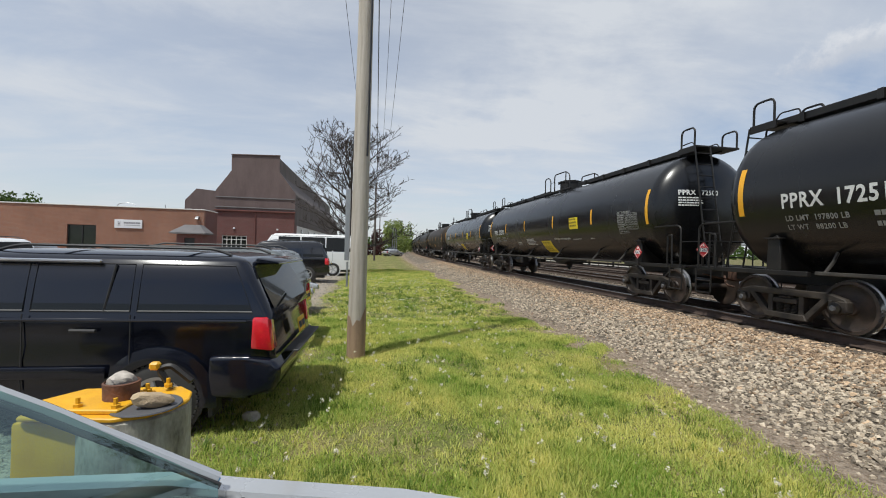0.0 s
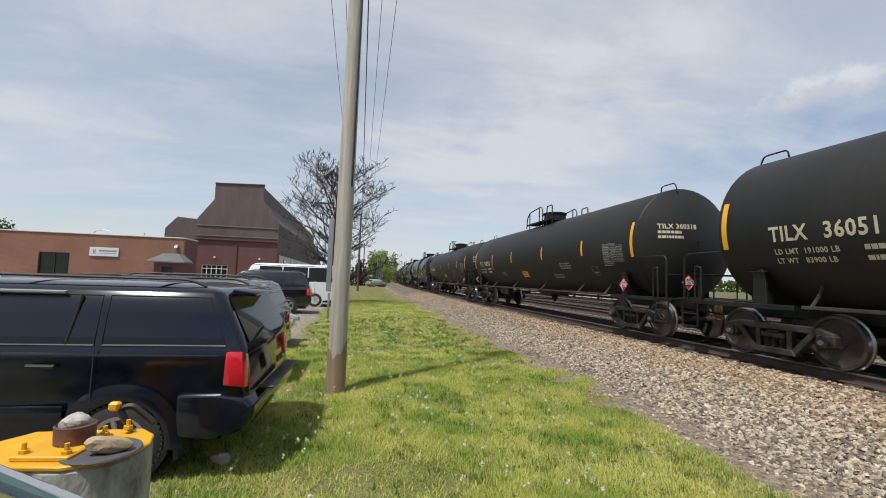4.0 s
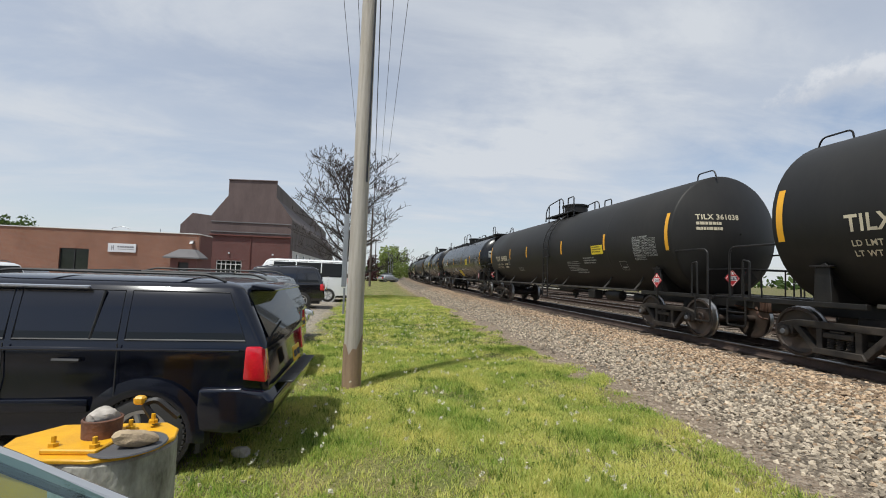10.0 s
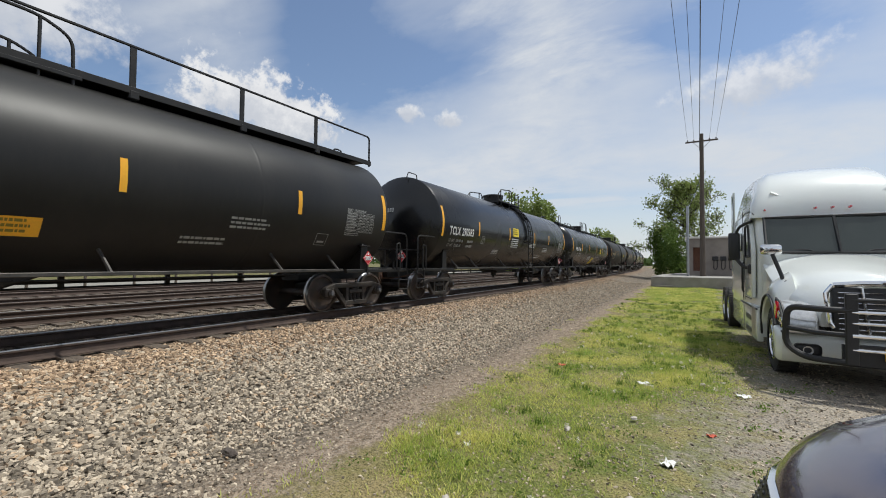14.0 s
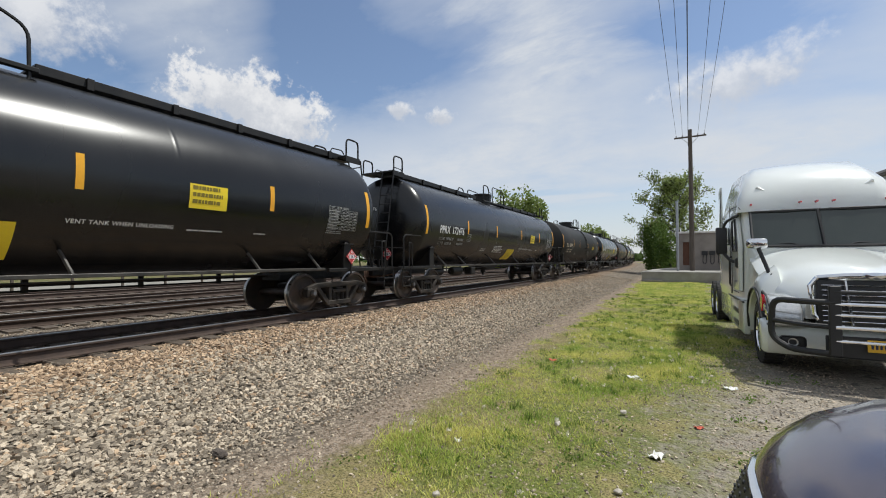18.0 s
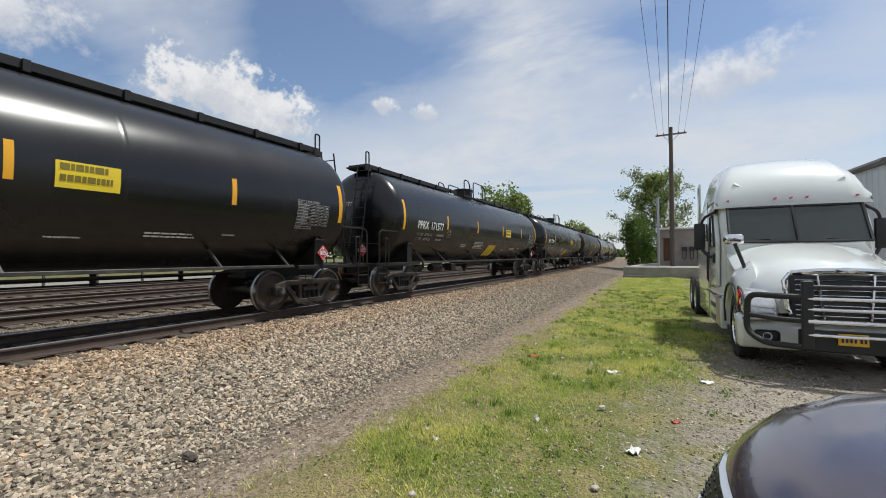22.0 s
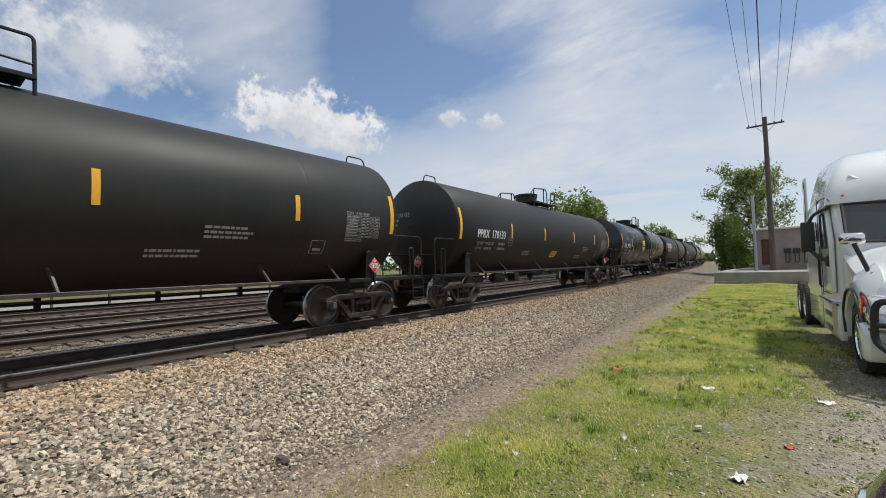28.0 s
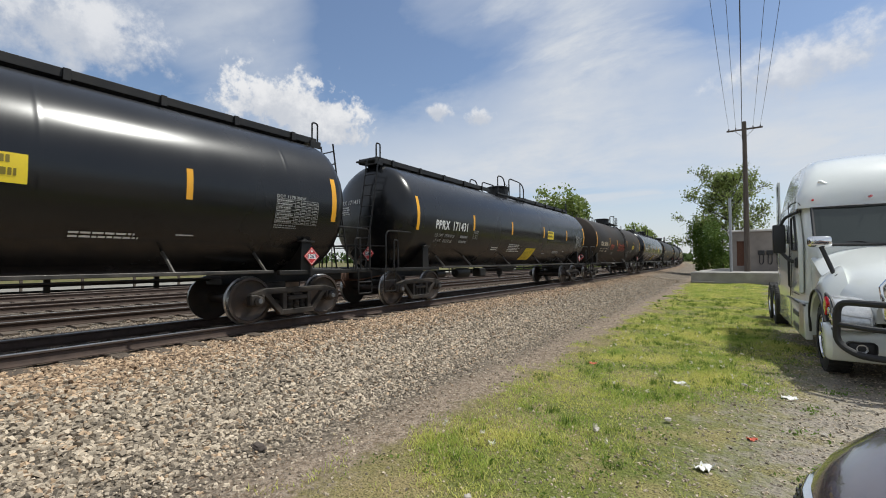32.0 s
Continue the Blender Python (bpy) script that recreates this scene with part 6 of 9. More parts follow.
def white_van():
    van = build_car("passenger_van", "long white passenger van with dark side windows", pose(-0.75, 27.2, 0, 0, 0, 183), "white_paint", L=6.4, W=2.05, H=2.42, belt=1.40, axles=(1.35, 4.95), wr=0.385,
                    tail=(0.10, 0.22), nose=(4.75, 5.35), hood=1.18, panes=(0.24, 0.5, 0.74), group="parked cars")
    for s in (-1, 1):
        bm = BM()
        for x0, x1 in ((0.45, 1.75), (1.82, 3.15), (3.22, 4.40)):
            bm.faces.new([bm.verts.new((x, s * (0.985 - 0.115 * (z - 1.40) / 1.02 + 0.02), z)) for x, z in ((x0, 1.50), (x1, 1.50), (x1, 2.24), (x0, 2.24))])
        part("window_band", bm, "tinted_glass", van, "dark window band along the side")
    return van


white_van()


def taller(car, k):
    """Raises the body a little over its wheels."""
    for o in car.children:
        if not o.name.startswith("wheel"):
            o.data.transform(Matrix.Diagonal((1, 1, k, 1)))


def silver_car_near():
    """The car beside which the camera is held: seen over its cowl and through its windscreen."""
    car = thing("saloon", "silver saloon with a clean windscreen, close beside the camera", "car", pose(1.30, 0.98, 0, 0, 0, 0), group="parked cars")
    # own space: nose at the origin, x runs ahead, so the body lies at negative x
    bm = BM()

    def width(x):
        return 0.87 - 0.10 * max(0.0, (x + 0.8) / 0.8) ** 2

    rows_ = []
    for i, x in enumerate([-1.62, -1.35, -1.0, -0.6, -0.3, -0.1]):
        w = width(x) - 0.02
        z = 0.945 - 0.20 * ((x + 1.62) / 1.5) ** 1.3
        rows_.append([Vector((x - 0.10 * abs(k) ** 2 + (0.16 * (1 - k * k) if x < -1.5 else 0), k * w, z - 0.055 * abs(k) ** 3)) for k in (-1, -0.92, -0.7, -0.4, 0, 0.4, 0.7, 0.92, 1)])
    loft(bm, rows_, close=False, caps=False)
    hood_ob = part("bonnet", bm, "silver_paint", car)
    bm = BM()
    for s in (-1, 1):
        out = [(-4.5, 0.40), (-4.55, 0.85), (-4.2, 0.98), (-1.75, 0.945), (-1.55, 0.915), (-1.0, 0.845), (-0.4, 0.72), (-0.12, 0.58), (0.0, 0.5), (-0.08, 0.25)]
        out += [(-0.95 + 0.40 * math.cos(a), 0.33 + 0.40 * math.sin(a)) for a in [math.pi * i / 10 for i in range(11)]]
        out += [(-3.6 + 0.40 * math.cos(a), 0.33 + 0.40 * math.sin(a)) for a in [math.pi * i / 10 for i in range(11)]]
        prism(bm, out, s * 0.80, s * 0.885, "y")
    prism(bm, [(-0.30, 0.30), (0.02, 0.36), (0.03, 0.58), (-0.12, 0.74), (-0.35, 0.80)], -0.82, 0.82, "y", 0.04, 2)
    prism(bm, [(-4.58, 0.34), (-4.3, 0.34), (-4.25, 1.0), (-4.52, 0.95)], -0.86, 0.86, "y", 0.05, 2)
    prism(bm, [(-4.3, 0.98), (-4.5, 0.94), (-4.45, 0.90), (-3.7, 0.96)], -0.82, 0.82, "y", 0.02, 1)
    part("body", bm, "silver_paint", car)
    for s in (-1, 1):
        bm = BM()
        tube(bm, [(-1.60, s * 0.80, 0.955), (-2.05, s * 0.735, 1.20), (-2.42, s * 0.68, 1.385), (-2.75, s * 0.655, 1.435), (-3.4, s * 0.66, 1.40), (-4.2, s * 0.74, 1.02)], 0.021, 8)
        part("pillar", bm, "silver_paint", car)
        bm = BM()
        tube(bm, [(-1.585, s * 0.772, 0.948), (-2.04, s * 0.705, 1.19), (-2.41, s * 0.65, 1.375)], 0.009, 6)
        part("screen_seal", bm, "black_plastic", car)
    bm = BM()
    rows_ = []
    for x, z, w in ((-2.40, 1.395, 0.67), (-2.7, 1.445, 0.65), (-3.1, 1.45, 0.65), (-3.45, 1.405, 0.65)):
        rows_.append([Vector((x, k * w, z + 0.03 * (1 - k * k))) for k in (-1, -0.6, 0, 0.6, 1)])
    loft(bm, rows_, close=False, caps=False)
    part("roof", bm, "silver_paint", car)
    bm = BM()
    rows_ = []
    for x, z, w in ((-1.60, 0.955, 0.80), (-2.0, 1.19, 0.735), (-2.40, 1.395, 0.67)):
        rows_.append([Vector((x + 0.16 * (1 - k * k), k * w, z + 0.01 * (1 - k * k))) for k in (-1, -0.6, -0.2, 0.2, 0.6, 1)])
    loft(bm, rows_, close=False, caps=False)
    g = part("windscreen", bm, "screen_glass", car, "green-tinted windscreen")
    g.visible_shadow = False
    bm = BM()
    box(bm, (-1.715, 0.80, 1.012), (0.12, 0.026, 0.003), Matrix.Rotation(radians(29), 3, "Y"))
    part("inspection_sticker", bm, "sticker_green", car)
    bm = BM()
    box(bm, (-1.628, 0.80, 0.962), (0.065, 0.045, 0.003), Matrix.Rotation(radians(29), 3, "Y"))
    part("blue_sticker", bm, "sticker_blue", car)
    bm = BM()
    prism(bm, [(-1.50, 0.93), (-1.66, 0.955), (-2.1, 0.90), (-2.2, 0.55), (-1.5, 0.55)], -0.74, 0.74, "y", 0.02, 1)
    part("dashboard", bm, "black_plastic", car)
    for s in (-0.37, 0.37):
        bm = BM()
        box(bm, (-2.95, s, 0.78), (0.18, 0.46, 0.62), Matrix.Rotation(radians(-12), 3, "Y"), bevel=0.06, seg=2)
        box(bm, (-2.70, s, 0.48), (0.50, 0.48, 0.16), bevel=0.05, seg=2)
        box(bm, (-3.04, s, 1.18), (0.09, 0.26, 0.17), bevel=0.04, seg=2)
        part("seat", bm, "grey_plastic", car)
    bm = BM()
    for y0, y1 in ((-0.62, 0.02), (0.08, 0.70)):
        tube(bm, [(-1.44 - 0.12 * y1 * y1, y1, 0.94), (-1.48, (y0 + y1) / 2, 0.95), (-1.50 - 0.1 * y0 * y0, y0, 0.95)], 0.009)
    box(bm, (-1.52, 0, 0.915), (0.10, 1.40, 0.02), bevel=0.006)
    part("wipers", bm, "black_plastic", car)
    for x in (-0.95, -3.6):
        for s in (-1, 1):
            wheel_on(car, x, s * 0.775, 0.325, 0.21, "alloy")
    for s in (-1, 1):
        bm = BM()
        box(bm, (-2.62, s * 0.97, 0.99), (0.12, 0.19, 0.13), bevel=0.04, seg=2)
        part("door_mirror", bm, "silver_paint", car)
    taller(car, 1.065)


M["screen_glass"] = pane_material("screen_glass", (0.42, 0.70, 0.66), 1.1)
M["sticker_green"] = material("sticker_green", (0.35, 0.62, 0.56), 0.5, col2=(0.2, 0.42, 0.4), scale=30)
M["sticker_blue"] = material("sticker_blue", (0.06, 0.30, 0.55), 0.4)
silver_car_near()


def plum_car_near():
    """Dark plum crossover with its nose to the line; only its bonnet corner comes into view."""
    car = thing("crossover", "dark plum metallic crossover with chrome grille trim", "car", pose(0.20, -1.62, 0, 0, 0, 0), group="parked cars")
    bm = BM()
    ks = (-1, -0.97, -0.9, -0.78, -0.6, -0.42, -0.2, 0, 0.2, 0.42, 0.6, 0.78, 0.9, 0.97, 1)
    rows_ = []
    for x, z, w in ((-1.45, 1.135, 0.86), (-1.1, 1.12, 0.865), (-0.8, 1.095, 0.85), (-0.52, 1.05, 0.815), (-0.32, 0.985, 0.765), (-0.20, 0.915, 0.70), (-0.15, 0.85, 0.645)):
        row = []
        for k in ks:
            ridge = 0.020 * math.exp(-((abs(k) - 0.62) / 0.09) ** 2) * min(1, (-x) / 0.5)
            row.append(Vector((x - 0.34 * abs(k) ** 3, k * w, z - 0.05 * abs(k) ** 6 - 0.012 * k * k + ridge)))
        rows_.append(row)
    loft(bm, rows_, close=False, caps=False)
    part("bonnet", bm, "maroon_paint", car)
    bm = BM()
    out = [(-4.4, 0.40), (-4.45, 1.0), (-1.5, 0.98), (-0.80, 0.90), (-0.50, 0.66), (-0.45, 0.30)]
    out += [(-0.98 + 0.42 * math.cos(a), 0.34 + 0.42 * math.sin(a)) for a in [math.pi * i / 10 for i in range(11)]]
    out += [(-3.6 + 0.42 * math.cos(a), 0.34 + 0.42 * math.sin(a)) for a in [math.pi * i / 10 for i in range(11)]]
    for s in (-1, 1):
        prism(bm, out, s * 0.80, s * 0.895, "y")
    prism(bm, [(-4.5, 0.35), (-4.3, 0.35), (-4.2, 1.05), (-4.45, 1.0)], -0.86, 0.86, "y", 0.05, 2)
    part("body", bm, "maroon_paint", car)

    def nose_line(push, drop):
        """The curve of the nose, pushed out from the bonnet's edge and lowered."""
        pts = []
        for k in ks:
            ax = 1 - 0.55 * abs(k) ** 3
            pts.append(Vector((-0.15 - 0.34 * abs(k) ** 3 + push * ax, k * (0.645 + push * 0.9), 0.84 - drop - 0.03 * abs(k) ** 4)))
        return pts

    for name, a, b, mat, label in (("chrome_trim", (0.0, 0.0), (0.028, 0.012), "chrome", "curved chrome trim round the grille"), ("grille_panel", (0.028, 0.02), (0.095, 0.20), "black_plastic", ""),
                                   ("lamp_strip", (0.095, 0.195), (0.112, 0.20), "lamp_clear", "thin bright lamp strip"), ("front_bumper", (0.112, 0.20), (0.15, 0.26), "maroon_paint", ""), ("bumper_face", (0.15, 0.26), (0.13, 0.62), "maroon_paint", "")):
        bm = BM()
        loft(bm, [nose_line(*a), nose_line((a[0] + b[0]) / 2 + 0.008, (a[1] + b[1]) / 2), nose_line(*b)], close=False, caps=False)
        part(name, bm, mat, car, label)
    bm = BM()
    for i in range(5):
        f = (i + 0.5) / 5
        line = nose_line(0.03 + 0.07 * f, 0.025 + 0.16 * f)
        for q, p in enumerate(zip(line, line[1:])):
            for g in (0.25, 0.75):
                c = p[0].lerp(p[1], (g + 0.25 * (i % 2)) % 1.0)
                box(bm, c, (0.012, 0.022, 0.014), bevel=0.003)
    tagged(part("grille_studs", bm, "black_plastic", car), kind="stuff")
    bm = BM()
    rings = []
    for x, z, w in ((-1.45, 1.07, 0.80), (-2.15, 1.46, 0.70), (-2.5, 1.60, 0.64), (-3.9, 1.60, 0.64), (-4.35, 1.15, 0.76)):
        rings.append([Vector((x, k * w, z + 0.03 * (1 - k * k))) for k in (-1, -0.6, 0, 0.6, 1)])
    loft(bm, rings, close=False, caps=False)
    for s in (-1, 1):
        bm.faces.new([bm.verts.new((x, s * w, z)) for x, z, w in ((-1.45, 1.07, 0.80), (-2.15, 1.46, 0.70), (-2.5, 1.60, 0.64), (-3.9, 1.60, 0.64), (-4.35, 1.15, 0.76), (-4.3, 0.98, 0.82), (-1.6, 1.0, 0.82))])
    part("cabin", bm, "car_glass", car)
    for x in (-0.98, -3.6):
        for s in (-1, 1):
            wheel_on(car, x, s * 0.80, 0.34, 0.22, "alloy")
    taller(car, 1.09)


plum_car_near()
# ---- the white road tractor. Own space: origin on the ground under the steer axle, x ahead, y to its left ----
def road_tractor():
    trk = thing("road_tractor", "white conventional road tractor with a tall sleeper and black bull bar", "truck", pose(-1.78, -8.72, 0, 0, 0, 92.5))
    # bonnet, narrowing ahead, wings beside it
    bm = BM()
    rings = []
    for x, w, zt, zb in ((-0.95, 1.07, 1.94, 1.08), (-0.4, 1.06, 1.85, 1.08), (0.2, 1.02, 1.73, 1.06), (0.55, 0.95, 1.64, 1.02), (0.85, 0.83, 1.55, 0.95), (1.08, 0.70, 1.47, 0.88)):
        ring = []
        for k in (-1, -0.93, -0.72, -0.35, 0, 0.35, 0.72, 0.93, 1):
            ring.append(Vector((x + 0.10 * (1 - k * k) * (1 if x > 0.8 else 0.2), k * w, zt - (0.20 + 0.22 * min(1.0, max(0.0, x + 0.9))) * abs(k) ** 3.2 + 0.02 * (1 - abs(k)))))
        ring += [Vector((x, w, zb)), Vector((x, -w, zb))]
        rings.append(ring)
    loft(bm, rings)
    part("bonnet", bm, "truck_white", trk, angle=40)
    for s in (-1, 1):
        bm = BM()
        n = 12
        rings = []
        for i in range(n + 1):
            a = math.pi * (1.04 - 1.06 * i / n)
            r = 0.66
            x, z = r * 1.06 * math.cos(a), 0.52 + r * math.sin(a) * 1.02
            zt = z + 0.10 + 0.16 * math.sin(max(0.0, a))
            rings.append([Vector((x, s * 1.12, z)), Vector((x, s * 1.14, z + 0.05)), Vector((x * 0.98, s * 1.08, zt)), Vector((x * 0.94, s * 0.86, zt + 0.18)), Vector((x, s * 0.80, z))])
        loft(bm, rings)
        part("wing", bm, "truck_white", trk, angle=50)
        bm = BM()
        prism(bm, [(0.60, 1.04), (0.80, 0.80), (1.16, 0.76), (1.13, 0.98), (0.95, 1.16), (0.70, 1.22)], s * 0.72, s * 1.13, "y", 0.05, 3)
        lamp = part("headlamp", bm, "lamp_clear", trk, "clear wraparound headlamp")
        bm = BM()
        tube(bm, rounded([(0.58, s * 1.135, 1.04), (0.80, s * 1.135, 0.785), (1.165, s * 1.11, 0.745), (1.14, s * 1.11, 0.99), (0.95, s * 1.12, 1.175), (0.69, s * 1.135, 1.235)], 0.05), 0.016, 6, True)
        part("lamp_bezel", bm, "black_plastic", lamp)
        for lx, lz in ((1.02, 0.90), (0.86, 0.98)):
            bm = BM()
            lathe(bm, [(0.01, 0.012), (0.05, 0.014), (0.075, 0.026), (0.082, 0.02)], 16, "y")
            part("lamp_bowl", bm, "chrome", lamp, at=pose(lx, s * 1.118, lz, 0, 0, 0 if s > 0 else 180))
        bm = BM()
        prism(bm, [(0.60, 1.06), (0.72, 0.92), (0.84, 1.10), (0.72, 1.20)], s * 1.125, s * 1.16, "y", 0.01, 1)
        part("turn_lamp", bm, "tail_red", trk)
        bm = BM()
        lathe(bm, [(0.01, 0.0), (0.055, 0.004), (0.06, 0.03)], 14, "x", (0, 0, 0))
        fog = part("fog_lamp", bm, "lamp_clear", trk, at=pose(1.235, s * 0.88, 0.56))
        bm = BM()
        box(bm, (-0.012, 0, 0), (0.03, 0.30, 0.17), bevel=0.05, seg=3)
        part("fog_lamp_surround", bm, "black_plastic", fog)
    bm = BM()
    prism(bm, [(0.72, 0.36), (1.30, 0.33), (1.38, 0.48), (1.36, 0.72), (1.18, 0.82), (0.72, 0.84)], -1.20, 1.20, "y", 0.06, 3)
    for v in bm.verts:
        q = abs(v.co.y) / 1.2
        if v.co.x > 0.9:
            v.co.x -= 0.34 * q ** 3
    part("bumper", bm, "truck_white", trk)
    bm = BM()
    prism(bm, [(1.33, 0.40), (1.395, 0.42), (1.385, 0.70), (1.33, 0.70)], -0.55, 0.55, "y", 0.01, 1)
    part("lower_intake", bm, "black_plastic", trk)
    # grille: chrome surround, dark mesh, bright bars
    bm = BM()
    prism(bm, [(1.10, 0.82), (1.24, 0.80), (1.19, 1.44), (1.06, 1.46)], -0.60, 0.60, "y", 0.02, 2)
    part("grille_mesh", bm, "black_plastic", trk)
    for i in range(8):
        z = 0.88 + i * 0.07
        bm = BM()
        box(bm, (1.25 - (z - 0.8) * 0.07, 0, z), (0.03, 1.10, 0.016), bevel=0.005)
        part("grille_bar", bm, "chrome", trk)
    bm = BM()
    for s in (-1, 1):
        tube(bm, [(1.27, s * 0.24, 0.82), (1.22, s * 0.30, 1.44)], 0.02, 6)
        tube(bm, [(1.20, s * 0.50, 0.80), (1.20, s * 0.63, 0.95), (1.16, s * 0.66, 1.36), (1.15, s * 0.58, 1.47)], 0.032, 8)
    tube(bm, [(1.15, -0.58, 1.47), (1.20, -0.3, 1.50), (1.21, 0, 1.51), (1.20, 0.3, 1.50), (1.15, 0.58, 1.47)], 0.038, 8)
    part("grille_surround", bm, "chrome", trk)
    bm = BM()
    lathe(bm, [(0.01, 0.02), (0.11, 0.012), (0.13, -0.01)], 20, "x", (0, 0, 0))
    for v in bm.verts:
        v.co.z *= 0.35
    part("bonnet_emblem", bm, "chrome", trk, at=pose(1.25, 0, 1.505))
    # cab and sleeper
    bm = BM()
    rings = []
    for x, w, z0, z1, lean in ((-0.80, 1.02, 0.98, 1.92, 0), (-1.02, 1.06, 0.92, 2.12, 0), (-1.28, 1.10, 0.90, 2.62, 0), (-1.50, 1.13, 0.90, 2.82, 0), (-2.2, 1.19, 0.90, 2.95, 0), (-4.35, 1.22, 0.90, 2.95, 0)):
        h = z1 - z0
        rings.append([Vector((x, -w, z0)), Vector((x, -w, z0 + h * 0.5)), Vector((x, -w * 0.975, z1 - 0.16)), Vector((x, -w * 0.88, z1)), Vector((x, 0, z1 + 0.02)), Vector((x, w * 0.88, z1)),
                      Vector((x, w * 0.975, z1 - 0.16)), Vector((x, w, z0 + h * 0.5)), Vector((x, w, z0))])
    loft(bm, rings)
    part("cab", bm, "truck_white", trk, angle=40)
    # raised roof
    bm = BM()
    rings = []
    for x, w, z in ((-1.30, 1.04, 2.74), (-1.38, 1.07, 3.0), (-1.56, 1.05, 3.28), (-1.90, 1.0, 3.52), (-2.3, 0.97, 3.70), (-3.1, 0.95, 3.82), (-4.0, 0.95, 3.85), (-4.35, 0.96, 3.83)):
        rings.append([Vector((x, -1.20 * min(1, w / 0.98), 2.66)), Vector((x, -w * 1.12, 2.66 + (z - 2.66) * 0.45)), Vector((x, -w * 0.98, z - 0.14 * (z - 2.6))), Vector((x, -w * 0.80, z - 0.03)), Vector((x, -w * 0.4, z)), Vector((x, 0, z + 0.01)),
                      Vector((x, w * 0.4, z)), Vector((x, w * 0.80, z - 0.03)), Vector((x, w * 0.98, z - 0.14 * (z - 2.6))), Vector((x, w * 1.12, 2.66 + (z - 2.66) * 0.45)), Vector((x, 1.20 * min(1, w / 0.98), 2.66))])
    loft(bm, rings)
    part("raised_roof", bm, "truck_white", trk, angle=60)
    bm = BM()
    tube(bm, rounded([(-1.50, -0.86, 3.16), (-1.47, -0.70, 3.05), (-1.42, 0, 3.02), (-1.47, 0.70, 3.05), (-1.50, 0.86, 3.16)], 0.2), 0.03, 8)
    part("roof_crease", bm, "truck_white", trk)
    for y in (-0.98, -0.24, 0.0, 0.24, 0.98):
        bm = BM()
        lathe(bm, [(0.005, 0.05), (0.018, 0.042), (0.022, 0.0), (0.026, -0.04)], 10, "x")
        part("marker_lamp", bm, "tail_red", trk, "small red marker lamp", pose(-1.30 + (0.10 if abs(y) < 0.5 else -0.02), y, 2.80))
    # windscreen in two halves
    for s in (-1, 1):
        bm = BM()
        rows_ = []
        for x, z, w in ((-0.88, 1.97, 0.99), (-1.06, 2.30, 1.00), (-1.24, 2.64, 0.98)):
            rows_.append([Vector((x - 0.06 * k * k + 0.075, s * k * w * 1.03, z)) for k in (0.012, 0.3, 0.6, 0.85, 1.0)])
        loft(bm, rows_, close=False, caps=False)
        part("windscreen", bm, "truck_glass", trk, "grey-green windscreen half")
        bm = BM()
        loop = [(-0.80 - 0.06 * k * k, s * k * 1.02, 1.97) for k in (0.0, 0.5, 1.0)] + [(-1.225, s * 1.01, 2.64)] + [(-1.16 - 0.06 * k * k, s * k * 1.01, 2.64) for k in (0.5, 0.0)]
        tube(bm, loop, 0.032, 6, True)
        part("screen_seal", bm, "black_plastic", trk)
        bm = BM()
        tube(bm, rounded([(-0.80, s * 0.30, 1.96), (-0.84, s * 0.42, 2.02), (-0.90, s * 0.86, 2.02)], 0.05), 0.014)
        part("wiper", bm, "black_plastic", trk)
        # door with window, handle and the lettering as bars
        bm = BM()
        prism(bm, [(-1.34, 1.10), (-2.18, 1.10), (-2.18, 2.62), (-1.60, 2.66), (-1.30, 2.0)], s * 1.125, s * 1.20, "y", 0.015, 1)
        d = part("door", bm, "truck_white", trk)
        bm = BM()
        prism(bm, [(-1.46, 1.92), (-2.04, 1.92), (-2.04, 2.50), (-1.70, 2.52)], s * 1.195, s * 1.212, "y", 0.006, 1)
        part("door_window", bm, "car_glass", d)
        bm = BM()
        tube(bm, [(-1.44, s * 1.21, 1.90), (-2.06, s * 1.21, 1.90), (-2.06, s * 1.21, 2.53), (-1.69, s * 1.21, 2.55)], 0.022, 5, True)
        part("window_seal", bm, "black_plastic", d)
        bm = BM()
        tube(bm, [(-2.26, s * 1.22, 1.15), (-2.26, s * 1.25, 1.2), (-2.26, s * 1.25, 1.75), (-2.26, s * 1.22, 1.8)], 0.018)
        part("grab_handle", bm, "black_plastic", trk)
        bm = BM()
        for x, z, w, h in ((-1.62, 1.66, 0.34, 0.06), (-1.62, 1.56, 0.26, 0.04), (-1.62, 1.28, 0.30, 0.035), (-2.6, 1.70, 0.22, 0.03), (-2.6, 1.63, 0.26, 0.03), (-2.6, 1.50, 0.22, 0.03), (-2.6, 1.43, 0.26, 0.03), (-2.6, 1.36, 0.24, 0.03)):
            for i in range(4):
                box(bm, (x - (i + 0.5) * w / 4, s * (1.202 if x > -2.3 else 1.212), z), (w / 5, 0.004, h))
        part("door_lettering", bm, "sign_ink", trk)
        bm = BM()
        box(bm, (-1.72, s * 1.44, 2.12), (0.11, 0.20, 0.56), bevel=0.03, seg=2)
        mr = part("side_mirror", bm, "black_plastic", trk, "tall black door mirror")
        bm = BM()
        tube(bm, rounded([(-1.52, s * 1.16, 2.62), (-1.64, s * 1.36, 2.52), (-1.70, s * 1.42, 2.36)], 0.08), 0.028)
        part("mirror_arm", bm, "black_plastic", mr)
        bm = BM()
        tube(bm, rounded([(-1.50, s * 1.16, 1.66), (-1.62, s * 1.30, 1.70), (-1.72, s * 1.42, 1.88)], 0.08), 0.032)
        box(bm, (-1.48, s * 1.19, 1.66), (0.18, 0.10, 0.20), bevel=0.03)
        part("mirror_arm", bm, "black_plastic", mr)
        bm = BM()
